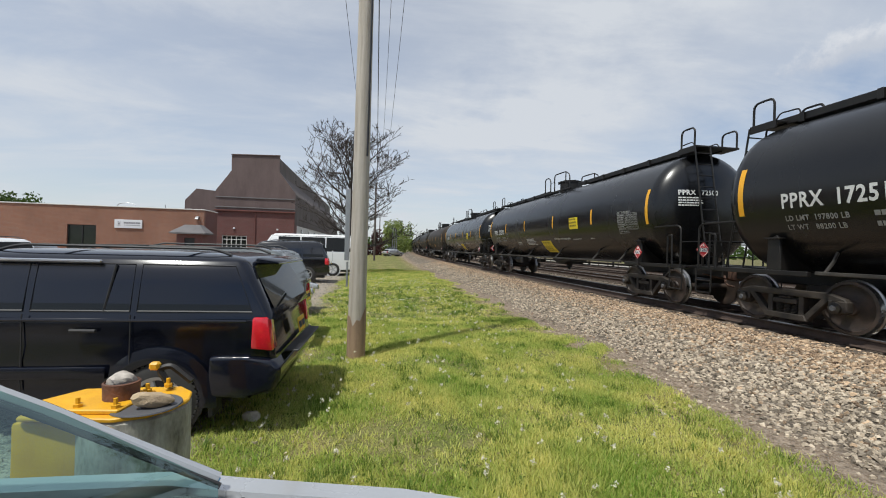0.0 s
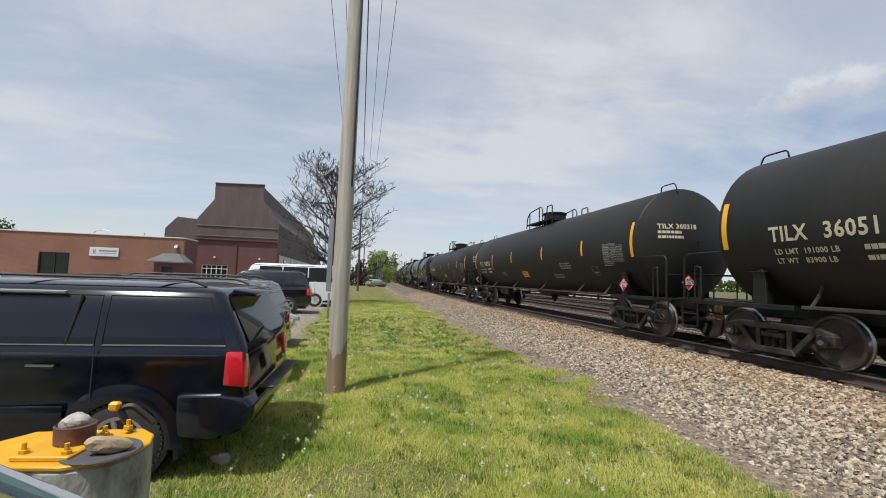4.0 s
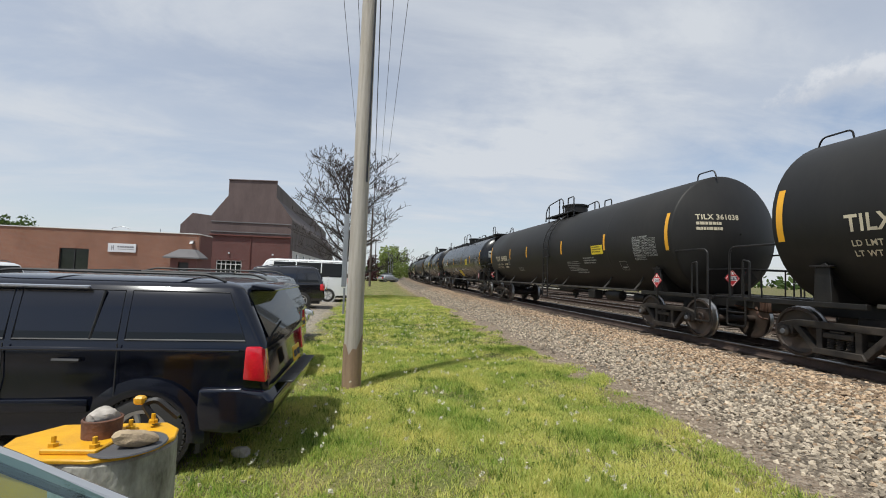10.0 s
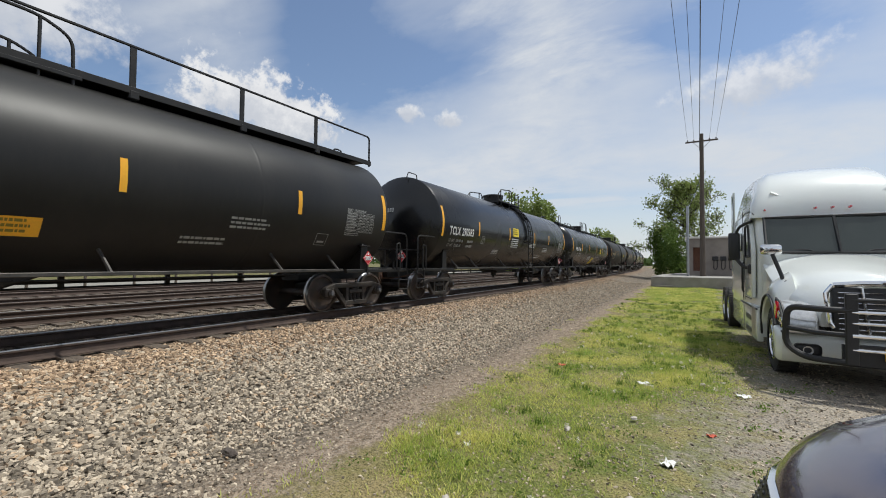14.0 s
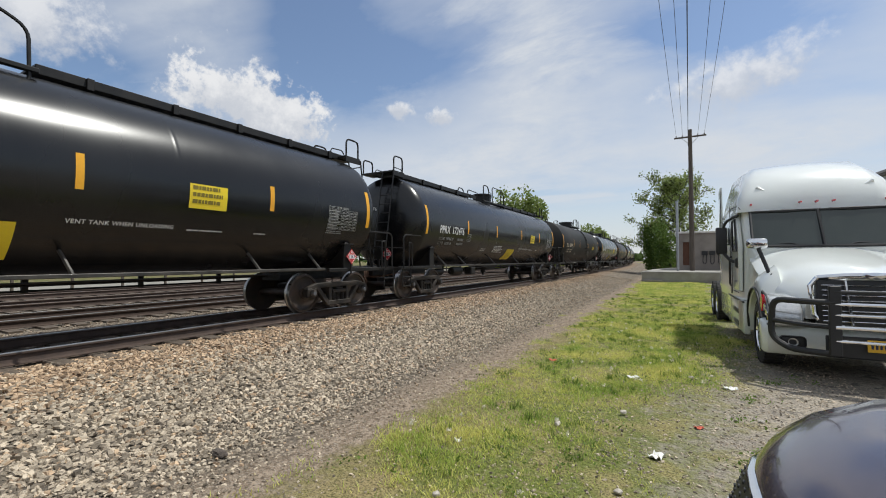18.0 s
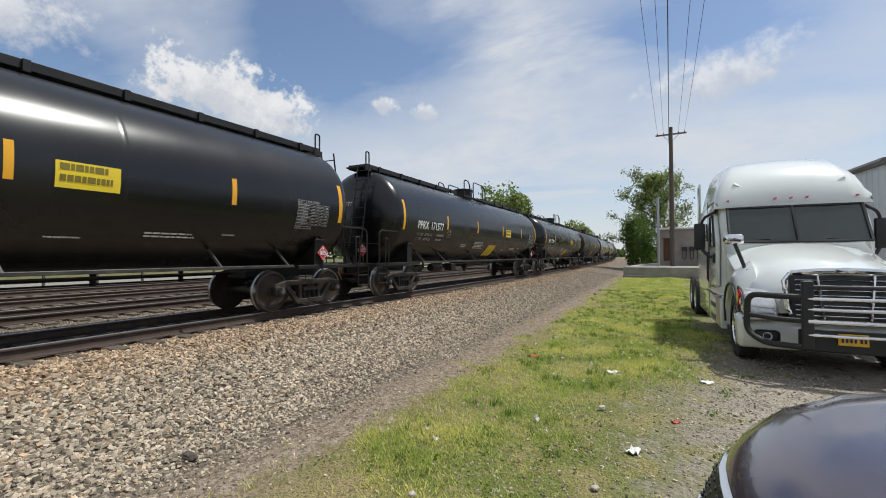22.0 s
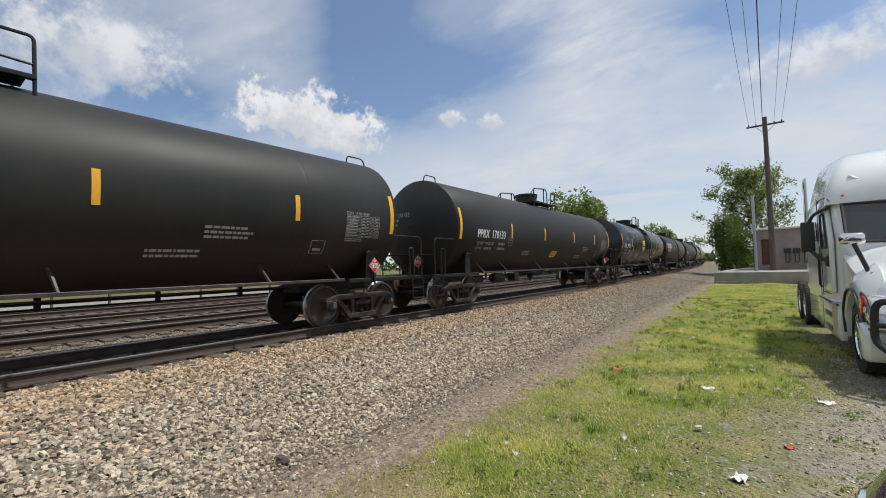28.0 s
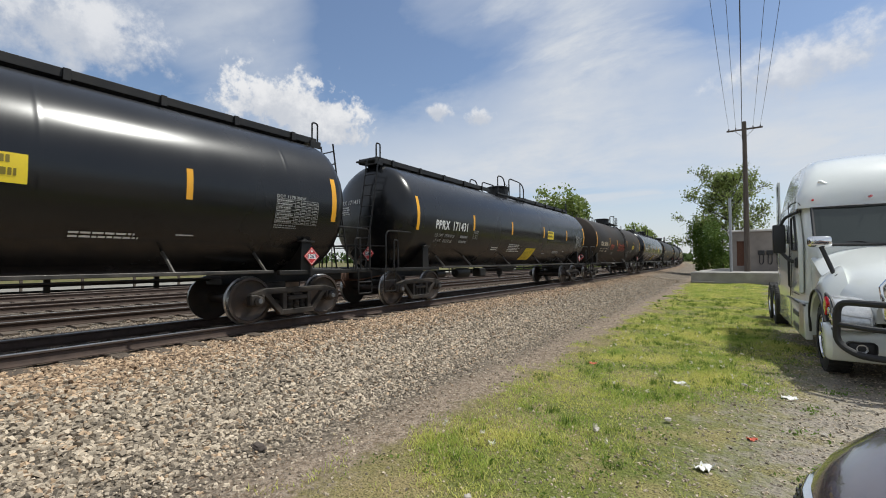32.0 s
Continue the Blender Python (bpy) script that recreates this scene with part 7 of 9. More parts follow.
        box(bm, (0.08, s * 1.10, 2.00), (0.10, 0.30, 0.17), bevel=0.05, seg=3)
        part("wing_mirror", bm, "chrome", trk, "small chrome mirror on the wing")
        bm = BM()
        tube(bm, rounded([(0.06, s * 1.08, 1.92), (0.12, s * 0.98, 1.60), (0.20, s * 0.94, 1.42)], 0.1), 0.03)
        box(bm, (0.22, s * 0.93, 1.42), (0.14, 0.08, 0.16), bevel=0.03)
        part("wing_mirror_arm", bm, "black_plastic", trk)
        # panel joints of door, sleeper and fairing
        for x, z0, z1 in ((-2.20, 1.0, 2.66), (-2.42, 0.98, 2.9), (-4.33, 0.98, 3.5)):
            bm = BM()
            box(bm, (x, s * 1.212, (z0 + z1) / 2), (0.014, 0.012, z1 - z0))
            part("panel_joint", bm, "black_plastic", trk)
        bm = BM()
        box(bm, (-1.76, s * 1.205, 1.075), (0.86, 0.012, 0.014))
        part("panel_joint", bm, "black_plastic", trk)
        bm = BM()
        tube(bm, rounded([(-1.28, s * 1.16, 2.72), (-1.40, s * 1.19, 2.80), (-2.1, s * 1.215, 2.82), (-2.38, s * 1.22, 2.76)], 0.08), 0.010, 5)
        part("rain_gutter", bm, "black_plastic", trk)
        bm = BM()
        prism(bm, [(-2.62, 2.05), (-3.05, 2.05), (-3.05, 2.45), (-2.70, 2.45)], s * 1.205, s * 1.222, "y", 0.006, 1)
        part("sleeper_window", bm, "car_glass", trk)
        bm = BM()
        tube(bm, rounded([(-0.70, s * 1.13, 0.50), (-0.68, s * 1.15, 0.86), (-0.40, s * 1.15, 1.17), (0.0, s * 1.15, 1.26), (0.40, s * 1.15, 1.17), (0.66, s * 1.15, 0.82)], 0.15), 0.02, 6)
        part("arch_trim", bm, "black_plastic", trk)
        # skirts, steps, tank
        bm = BM()
        prism(bm, [(-0.72, 0.34), (-4.6, 0.36), (-4.6, 0.95), (-0.78, 0.95)], s * 1.10, s * 1.20, "y", 0.02, 2)
        part("side_skirt", bm, "truck_white", trk)
        bm = BM()
        for x in (-1.25, -2.45):
            box(bm, (x, s * 1.195, 0.64), (0.02, 0.02, 0.52))
        box(bm, (-1.85, s * 1.20, 0.93), (2.2, 0.03, 0.03))
        for z in (0.46, 0.70):
            box(bm, (-1.75, s * 1.203, z), (0.72, 0.02, 0.10), bevel=0.01)
        part("step_recess", bm, "grey_plastic", trk)
        bm = BM()
        lathe(bm, [(0.085, 0.42), (0.085, 0.95)], 14, "z", (-0.95, s * 1.17, 0), True)
        part("air_cleaner_tube", bm, "alloy", trk)
        bm = BM()
        prism(bm, [(-4.35, 0.95), (-4.75, 1.05), (-4.75, 3.55), (-4.35, 3.62)], s * 1.16, s * 1.21, "y", 0.015, 1)
        part("side_fairing", bm, "truck_white", trk)
        tw = wheel_on(trk, 0.0, s * 0.95, 0.52, 0.29, "chrome", spokes=10)
        for x in (-5.75, -7.05):
            wheel_on(trk, x, s * 1.08, 0.52, 0.29, "chrome", spokes=10)
            wheel_on(trk, x, s * 0.74, 0.52, 0.27, "alloy", spokes=10)
    bm = BM()
    for s in (-1, 1):
        box(bm, (-3.6, s * 0.43, 0.86), (9.0, 0.09, 0.26), bevel=0.01)
    for x in (-0.0, -5.75, -7.05):
        tube(bm, [(x, -0.95, 0.52), (x, 0.95, 0.52)], 0.09, 8)
    box(bm, (-6.4, 0, 1.10), (1.1, 0.9, 0.10), bevel=0.03)
    box(bm, (0.1, 0, 0.85), (1.7, 1.2, 0.5), bevel=0.05)
    part("chassis", bm, "frame_black", trk)
    # bull bar
    bm = BM()
    for s in (-1, 1):
        bm = BM()
        box(bm, (1.56, s * 0.50, 0.92), (0.06, 0.13, 0.92), bevel=0.012)
        part("bull_bar_post", bm, "black_plastic", trk)
    for s in (-1, 1):
        bm = BM()
        tube(bm, rounded([(1.56, s * 0.50, 1.16), (1.50, s * 0.78, 1.16), (1.22, s * 1.10, 1.16), (1.18, s * 1.12, 0.62), (1.34, s * 0.94, 0.48), (1.54, s * 0.50, 0.48)], 0.14), 0.042, 10)
        tube(bm, rounded([(1.56, s * 0.50, 0.84), (1.44, s * 0.84, 0.84), (1.20, s * 1.11, 0.86)], 0.14), 0.034, 8)
        part("bull_bar_hoop", bm, "black_plastic", trk)
    for z in (0.66, 0.84, 1.00, 1.14, 1.30):
        bm = BM()
        tube(bm, [(1.57, -0.5, z), (1.60, 0, z), (1.57, 0.5, z)], 0.022 if z != 0.84 else 0.03, 8)
        part("bull_bar_tube", bm, "chrome" if z != 1.30 else "black_plastic", trk)
    bm = BM()
    box(bm, (1.44, 0.0, 0.60), (0.012, 0.31, 0.155), bevel=0.004)
    pl = part("number_plate", bm, "plate_yellow", trk, "yellow number plate")
    bm = BM()
    for i in range(6):
        box(bm, (1.449, -0.11 + i * 0.043 + (0.015 if i > 3 else 0), 0.60), (0.005, 0.024, 0.07))
    part("plate_bars", bm, "plate_ink", pl)


road_tractor()
# ---- buildings ----
def wall_box(bm, x0, x1, y0, y1, z0, z1):
    box(bm, ((x0 + x1) / 2, (y0 + y1) / 2, (z0 + z1) / 2), (x1 - x0, y1 - y0, z1 - z0))


def pierced_wall(bm, x0, x1, y, thick, z0, z1, holes):
    """A wall with openings, one closed mesh: holes are (x from, x to, z from, z to)."""
    xs = sorted({x0, x1, *(v for h in holes for v in h[:2])})
    zs = sorted({z0, z1, *(v for h in holes for v in h[2:])})

    def solid(i, j):
        if not (0 <= i < len(xs) - 1 and 0 <= j < len(zs) - 1):
            return False
        cx, cz = (xs[i] + xs[i + 1]) / 2, (zs[j] + zs[j + 1]) / 2
        return not any(h[0] < cx < h[1] and h[2] < cz < h[3] for h in holes)

    v = [[[bm.verts.new((x, yy, z)) for z in zs] for x in xs] for yy in (y, y + thick)]
    for i in range(len(xs) - 1):
        for j in range(len(zs) - 1):
            if not solid(i, j):
                continue
            for k in (0, 1):
                bm.faces.new((v[k][i][j], v[k][i + 1][j], v[k][i + 1][j + 1], v[k][i][j + 1]))
            for di, dj, p, q in ((-1, 0, (i, j), (i, j + 1)), (1, 0, (i + 1, j), (i + 1, j + 1)), (0, -1, (i, j), (i + 1, j)), (0, 1, (i, j + 1), (i + 1, j + 1))):
                if not solid(i + di, j + dj):
                    bm.faces.new((v[0][p[0]][p[1]], v[0][q[0]][q[1]], v[1][q[0]][q[1]], v[1][p[0]][p[1]]))
    for w in [w for w in bm.verts if not w.link_faces]:
        bm.verts.remove(w)


def brick_material(name, col, col2, mortar, scale=1.0):
    mt = bpy.data.materials.new(name)
    mt.use_nodes = True
    nt = mt.node_tree
    add, link = nt.nodes.new, nt.links.new
    b = nt.nodes["Principled BSDF"]
    geo = add("ShaderNodeNewGeometry")
    sep, comb = add("ShaderNodeSeparateXYZ"), add("ShaderNodeCombineXYZ")
    link(geo.outputs["Position"], sep.inputs[0])
    s = add("ShaderNodeMath")
    s.operation = "ADD"
    link(sep.outputs[0], s.inputs[0]), link(sep.outputs[1], s.inputs[1])
    link(s.outputs[0], comb.inputs[0]), link(sep.outputs[2], comb.inputs[1])
    br = add("ShaderNodeTexBrick")
    br.inputs["Color1"].default_value, br.inputs["Color2"].default_value, br.inputs["Mortar"].default_value = hexa(*col), hexa(*col2), hexa(*mortar)
    br.inputs["Scale"].default_value = 1.0
    br.inputs["Brick Width"].default_value, br.inputs["Row Height"].default_value, br.inputs["Mortar Size"].default_value = 0.21 * scale, 0.075 * scale, 0.010 * scale
    link(comb.outputs[0], br.inputs["Vector"])
    n = add("ShaderNodeTexNoise")
    n.inputs["Scale"].default_value, n.inputs["Detail"].default_value = 0.5, 6
    link(geo.outputs["Position"], n.inputs["Vector"])
    mx = add("ShaderNodeMix")
    mx.data_type, mx.blend_type = "RGBA", "MULTIPLY"
    r = add("ShaderNodeMapRange")
    r.inputs[1].default_value, r.inputs[2].default_value, r.inputs[4].default_value = 0.35, 0.7, 0.7
    link(n.outputs[0], r.inputs[0])
    link(r.outputs[0], mx.inputs[0])
    link(br.outputs[0], mx.inputs[6])
    mx.inputs[7].default_value = (0.72, 0.70, 0.68, 1)
    link(mx.outputs[2], b.inputs["Base Color"])
    b.inputs["Roughness"].default_value = 0.9
    bp = add("ShaderNodeBump")
    bp.inputs["Strength"].default_value, bp.inputs["Distance"].default_value = 0.4, 0.01
    link(br.outputs[1], bp.inputs["Height"])
    bp.invert = True
    link(bp.outputs[0], b.inputs["Normal"])
    return mt


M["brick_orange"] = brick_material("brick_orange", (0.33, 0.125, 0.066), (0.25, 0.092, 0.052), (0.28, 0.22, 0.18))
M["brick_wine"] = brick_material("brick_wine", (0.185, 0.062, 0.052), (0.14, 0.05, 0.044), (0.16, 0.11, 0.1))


def low_brick_building():
    b = thing("brick_building", "low flat-roofed orange brick building with a small hipped porch", "building")
    Y = 45.0
    holes = [(-27.6, -25.2, 0.9, 3.10), (-41.0, -38.6, 0.9, 3.10)]
    bm = BM()
    pierced_wall(bm, -52.0, -15.9, Y, 0.35, 0, 4.85, holes)
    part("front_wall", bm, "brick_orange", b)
    bm = BM()
    wall_box(bm, -16.25, -15.9, Y + 0.35, 48.6, 0, 4.85)
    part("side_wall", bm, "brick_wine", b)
    for c in ((-22.0, -16.25, 48.25, 48.6), (-22.0, -21.65, 48.6, 66.0), (-52.0, -51.65, Y + 0.35, 66)):
        bm = BM()
        wall_box(bm, *c, 0, 4.85)
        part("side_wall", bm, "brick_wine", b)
    bm = BM()
    wall_box(bm, -51.65, -22.0, Y + 0.35, 66, 4.3, 4.5)
    wall_box(bm, -22.0, -16.25, Y + 0.35, 48.25, 4.3, 4.5)
    part("roof", bm, "roof_grey", b)
    bm = BM()
    box(bm, (-33.95, Y + 0.17, 4.90), (36.2, 0.50, 0.10), bevel=0.02)
    part("coping", bm, "trim_pale", b)
    bm = BM()
    box(bm, (-16.07, 47.0, 4.905), (0.50, 3.1, 0.10), bevel=0.02)
    part("side_coping", bm, "trim_pale", b)
    for h in holes:
        bm = BM()
        box(bm, ((h[0] + h[1]) / 2, Y + 0.20, (h[2] + h[3]) / 2), (h[1] - h[0], 0.04, h[3] - h[2]))
        w = part("window", bm, "window_dark", b, "dark green-reflecting window")
        bm = BM()
        for x in (h[0] + 0.04, (h[0] + h[1]) / 2, h[1] - 0.04):
            box(bm, (x, Y + 0.15, (h[2] + h[3]) / 2), (0.07, 0.08, h[3] - h[2]))
        for z in (h[2] + 0.04, h[3] - 0.04):
            box(bm, ((h[0] + h[1]) / 2, Y + 0.151, z), (h[1] - h[0], 0.08, 0.07))
        part("window_frame", bm, "black_plastic", w)
    # signboard
    bm = BM()
    box(bm, (-22.45, Y - 0.06, 3.30), (2.35, 0.10, 0.80), bevel=0.015)
    sg = part("signboard", bm, "sign_white", b, "white signboard with a small dark emblem")
    bm = BM()
    for i in range(7):
        box(bm, (-22.75 + i * 0.205, Y - 0.116, 3.40), (0.16, 0.012, 0.14))
    for i in range(9):
        box(bm, (-22.72 + i * 0.15, Y - 0.116, 3.18), (0.11, 0.012, 0.05))
    box(bm, (-23.30, Y - 0.116, 3.30), (0.05, 0.012, 0.40))
    box(bm, (-23.15, Y - 0.116, 3.30), (0.05, 0.012, 0.40))
    box(bm, (-23.22, Y - 0.117, 3.30), (0.16, 0.012, 0.05))
    part("sign_lettering", bm, "sign_ink", sg)
    # porch
    bm = BM()
    base, top = [(-18.1, 42.9, 2.62), (-15.0, 42.9, 2.62), (-15.0, 45.0, 2.62), (-18.1, 45.0, 2.62)], [(-17.2, 44.0, 3.38), (-15.9, 44.0, 3.38), (-15.9, 45.0, 3.38), (-17.2, 45.0, 3.38)]
    loft(bm, [[Vector(p) - Vector((0, 0, 0.12)) for p in base], [Vector(p) for p in base], [Vector(p) for p in top]])
    part("porch_roof", bm, "roof_grey", b)
    bm = BM()
    pierced_wall(bm, -17.6, -15.4, 43.3, 0.25, 0, 2.5, [(-16.95, -16.05, 0.0, 2.15)])
    wall_box(bm, -17.6, -17.35, 43.55, 45.0, 0, 2.5)
    wall_box(bm, -15.65, -15.4, 43.55, 45.0, 0, 2.5)
    part("porch_wall", bm, "brick_wine", b)
    bm = BM()
    box(bm, (-16.5, 43.5, 1.07), (0.9, 0.05, 2.14))
    part("porch_door", bm, "black_plastic", b)
    bm = BM()
    prism(bm, [(44.55, 3.95), (45.0, 3.95), (45.0, 4.25), (44.85, 4.25)], -16.6, -16.3, "x", 0.02, 1)
    part("wall_lamp", bm, "steel_galv", b)
    bm = BM()
    for x, w in ((-17.9, 0.3), (-33.6, 0.7)):
        box(bm, (x, Y - 0.02, 2.2), (w, 0.02, 0.4))
    part("wall_notices", bm, "sign_white", b)
    bm = BM()
    tube(bm, rounded([(-24.5, 47, 4.5), (-24.5, 47, 5.3), (-23.6, 47, 5.5), (-22.9, 47, 5.25)], 0.2), 0.03)
    tube(bm, [(-13.5 - 12.4, 60, 5), (-13.5 - 12.4, 60, 6.4)], 0.04)
    part("roof_bracket", bm, "steel_galv", b)


low_brick_building()


def tall_building():
    b = thing("warehouse", "tall brown metal-clad building with a mansard front over dark brick", "building")
    Y, x0, x1 = 60.0, -19.9, -10.1
    bm = BM()
    pierced_wall(bm, x0, x1, Y, 0.4, 0, 6.0, [(-19.1, -16.0, 0.0, 2.75)])
    wall_box(bm, x1 - 0.4, x1, Y + 0.4, 62.0, 0, 6.0)
    part("front_wall", bm, "brick_wine", b)
    bm = BM()
    prism(bm, [(x0 - 0.05, 6.0), (x1 + 0.05, 6.0), (x1 + 0.05, 8.6), (-12.15, 11.4), (-12.15, 13.5), (-18.1, 13.3), (-18.1, 11.2), (x0 - 0.05, 8.6)], Y - 0.06, Y + 0.3, "y")
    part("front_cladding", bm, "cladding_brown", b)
    for z in (6.45, 7.75):
        bm = BM()
        box(bm, ((x0 + x1) / 2, Y - 0.10, z), (x1 - x0 + 0.1, 0.12, 0.14), bevel=0.02)
        part("cladding_ledge", bm, "roof_grey", b)
    bm = BM()
    box(bm, ((x0 + x1) / 2, Y - 0.12, 6.02), (x1 - x0 + 0.3, 0.25, 0.18), bevel=0.02)
    part("string_course", bm, "brick_dark", b)
    bm = BM()
    box(bm, (-15.1, Y - 0.08, 13.42), (6.1, 0.2, 0.12), Matrix.Rotation(radians(-1.9), 3, "Y"), bevel=0.02)
    part("coping", bm, "cladding_brown", b)
    bm = BM()
    for i in range(15):
        x = x0 + 0.35 + i * 0.66
        top = 8.6 + max(0.0, min((x - x0) * 1.5, (x1 - x) * 1.4)) if not (-18.1 < x < -12.15) else 13.2
        box(bm, (x, Y - 0.06, (6.1 + min(top, 13.2)) / 2), (0.02, 0.012, min(top, 13.2) - 6.1))
    part("cladding_seams", bm, "cladding_brown", b)
    # body behind: long side with dark metal above a pale wall
    bm = BM()
    prism(bm, [(x0, 0.0), (x1 - 0.02, 0.0), (x1 - 0.02, 4.4), (x0, 4.4)], 62.0, 130.0, "y")
    part("lower_side", bm, "trim_pale", b)
    bm = BM()
    prism(bm, [(x0 + 0.05, 4.42), (x1 + 0.04, 4.42), (x1 + 0.04, 8.5), (-12.2, 11.3), (-12.2, 13.2), (-18.0, 13.0), (-18.0, 11.1), (x0 + 0.05, 8.5)], Y + 0.3, 130.0, "y")
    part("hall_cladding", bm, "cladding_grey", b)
    for i in range(9):
        bm = BM()
        box(bm, (x1 + 0.03, 66.5 + i * 7, 2.9), (0.10, 1.6, 2.2), bevel=0.01)
        part("side_window", bm, "window_dark", b)
    bm = BM()
    box(bm, (x1 + 0.055, 61.5, 6.45), (0.03, 0.06, 4.0))
    rib = part("cladding_rib", bm, "cladding_grey", b)
    for i in range(1, 26):
        part("cladding_rib", rib.data, "cladding_grey", b, at=pose(0, i * 2.6, 0))
    # glazed entrance
    bm = BM()
    box(bm, (-17.55, Y + 0.22, 1.37), (3.1, 0.04, 2.74))
    e = part("entrance_glass", bm, "window_dark", b)
    bm = BM()
    for x in (-19.05, -18.5, -17.95, -17.35, -16.75, -16.05):
        box(bm, (x, Y + 0.16, 1.37), (0.09, 0.10, 2.74))
    for z in (2.25, 2.70, 0.06):
        box(bm, (-17.55, Y + 0.158, z), (3.1, 0.10, 0.09))
    part("entrance_frame", bm, "white_paint", e)
    bm = BM()
    for x in (-18.23, -17.65, -17.05):
        box(bm, (x, Y + 0.19, 1.0), (0.5, 0.03, 0.16))
    part("push_bars", bm, "steel_galv", e)
    bm = BM()
    for x in (-17.6, -12.2):
        box(bm, (x, Y - 0.08, 3.7), (0.22, 0.16, 0.22), bevel=0.03)
    part("wall_lamps", bm, "sign_white", b)
    bm = BM()
    tube(bm, [(-15.0, Y - 0.08, 0), (-15.0, Y - 0.08, 6.0)], 0.06)
    part("downpipe", bm, "brick_dark", b)
    # smaller mansard hall behind
    h = thing("warehouse", "smaller brown metal-clad hall with a clipped gable behind the roofs", "building")
    bm = BM()
    prism(bm, [(-31.6, 0), (-24.5, 0), (-24.5, 8.6), (-26.2, 10.7), (-29.8, 11.0), (-31.6, 8.9)], 80.0, 110.0, "y")
    part("hall_body", bm, "cladding_brown", h)
    bm = BM()
    box(bm, (-35.0, 79.0, 3.6), (14.0, 3.0, 7.2))
    part("link_wall", bm, "cladding_grey", h)


tall_building()


def south_buildings():
    s = thing("shed", "low tan block shed with dark wall units and wide flat roof", "building")
    bm = BM()
    pierced_wall(bm, -9.0, 1.35, -42.35, 0.35, 0.75, 3.95, [(0.55, 1.05, 1.2, 3.2)])
    wall_box(bm, 1.0, 1.35, -50.0, -42.35, 0.75, 3.95)
    part("block_wall", bm, "block_tan", s)
    bm = BM()
    box(bm, (-3.8, -46.0, 4.02), (10.9, 8.4, 0.16), bevel=0.03)
    part("roof", bm, "trim_pale", s)
    bm = BM()
    box(bm, (0.8, -42.25, 2.2), (0.5, 0.06, 2.0))
    part("shed_door", bm, "rust", s)
    for i in range(3):
        bm = BM()
        box(bm, (-0.55 - i * 0.55, -41.93, 2.25), (0.42, 0.14, 0.34), bevel=0.02)
        tube(bm, rounded([(-0.45 - i * 0.55, -41.95, 2.1), (-0.42 - i * 0.55, -41.95, 1.45), (-0.55 - i * 0.55, -41.95, 1.3), (-0.68 - i * 0.55, -41.95, 1.5), (-0.68 - i * 0.55, -41.95, 2.1)], 0.08), 0.03)
        part("meter_box", bm, "black_plastic", s, "dark meter box with looped pipe")
    bm = BM()
    prism(bm, [(3.75, -36.4), (3.75, -36.0), (-16.0, -34.9), (-16.0, -60.0), (1.6, -60.0), (3.6, -44.0)], 0.0, 0.80, "z", 0.03, 1)
    tagged(part("loading_platform", bm, "concrete"), "long low concrete loading platform with a worn edge", "platform", kind="structure")
    bm = BM()
    prism(bm, [(3.8, -36.3), (3.5, -35.7), (2.3, -35.7), (2.3, -35.85)], 0.0, 0.16, "z", 0.02, 1)
    tagged(part("concrete_slab", bm, "concrete"), "broken concrete slab at the platform's foot", "slab")
    # white clad building behind the tractor, its letters cut by the cab
    w = thing("metal_building", "white metal-clad building with a sloping roof and dark letters", "building")
    a, bq = Vector((-4.7, -15.0)), Vector((-6.6, -32.0))
    bm = BM()
    d = (bq - a).normalized()
    n = Vector((-d.y, d.x))
    if n.x > 0:
        n = -n

    def prow(p, z):
        return Vector((p.x, p.y, z))

    far_a, far_b = a + n * 14, bq + n * 14
    loft(bm, [[prow(a, 0), prow(bq, 0), prow(far_b, 0), prow(far_a, 0)], [prow(a, 4.15), prow(bq, 5.6), prow(far_b, 6.2), prow(far_a, 5.0)]])
    part("cladding", bm, "metal_white", w)
    bm = BM()
    tube(bm, [prow(a - n * 0.05, 4.17), prow(bq - n * 0.05, 5.62)], 0.10, 6)
    part("roof_edge", bm, "roof_grey", w)
    bm = BM()
    for i in range(26):
        p = a + d * (0.3 + i * 0.66)
        tube(bm, [prow(p, 0.05), prow(p, 4.1 + 0.085 * (0.3 + i * 0.66))], 0.018, 4)
    part("cladding_ribs", bm, "metal_white", w)
    for text, along, z, hgt in (("y", 4.15, 3.15, 0.85), ("e", 4.05, 2.15, 0.8)):
        vs, fs = lettering(text, hgt, 1.0)
        bm = BM()
        made = []
        for tx, ty in vs:
            p = a + d * (along - tx) - n * 0.035
            made.append(bm.verts.new((p.x, p.y, z + ty)))
        for f in fs:
            bm.faces.new([made[i] for i in f])
        part("wall_letter", bm, "sign_ink", w)


south_buildings()


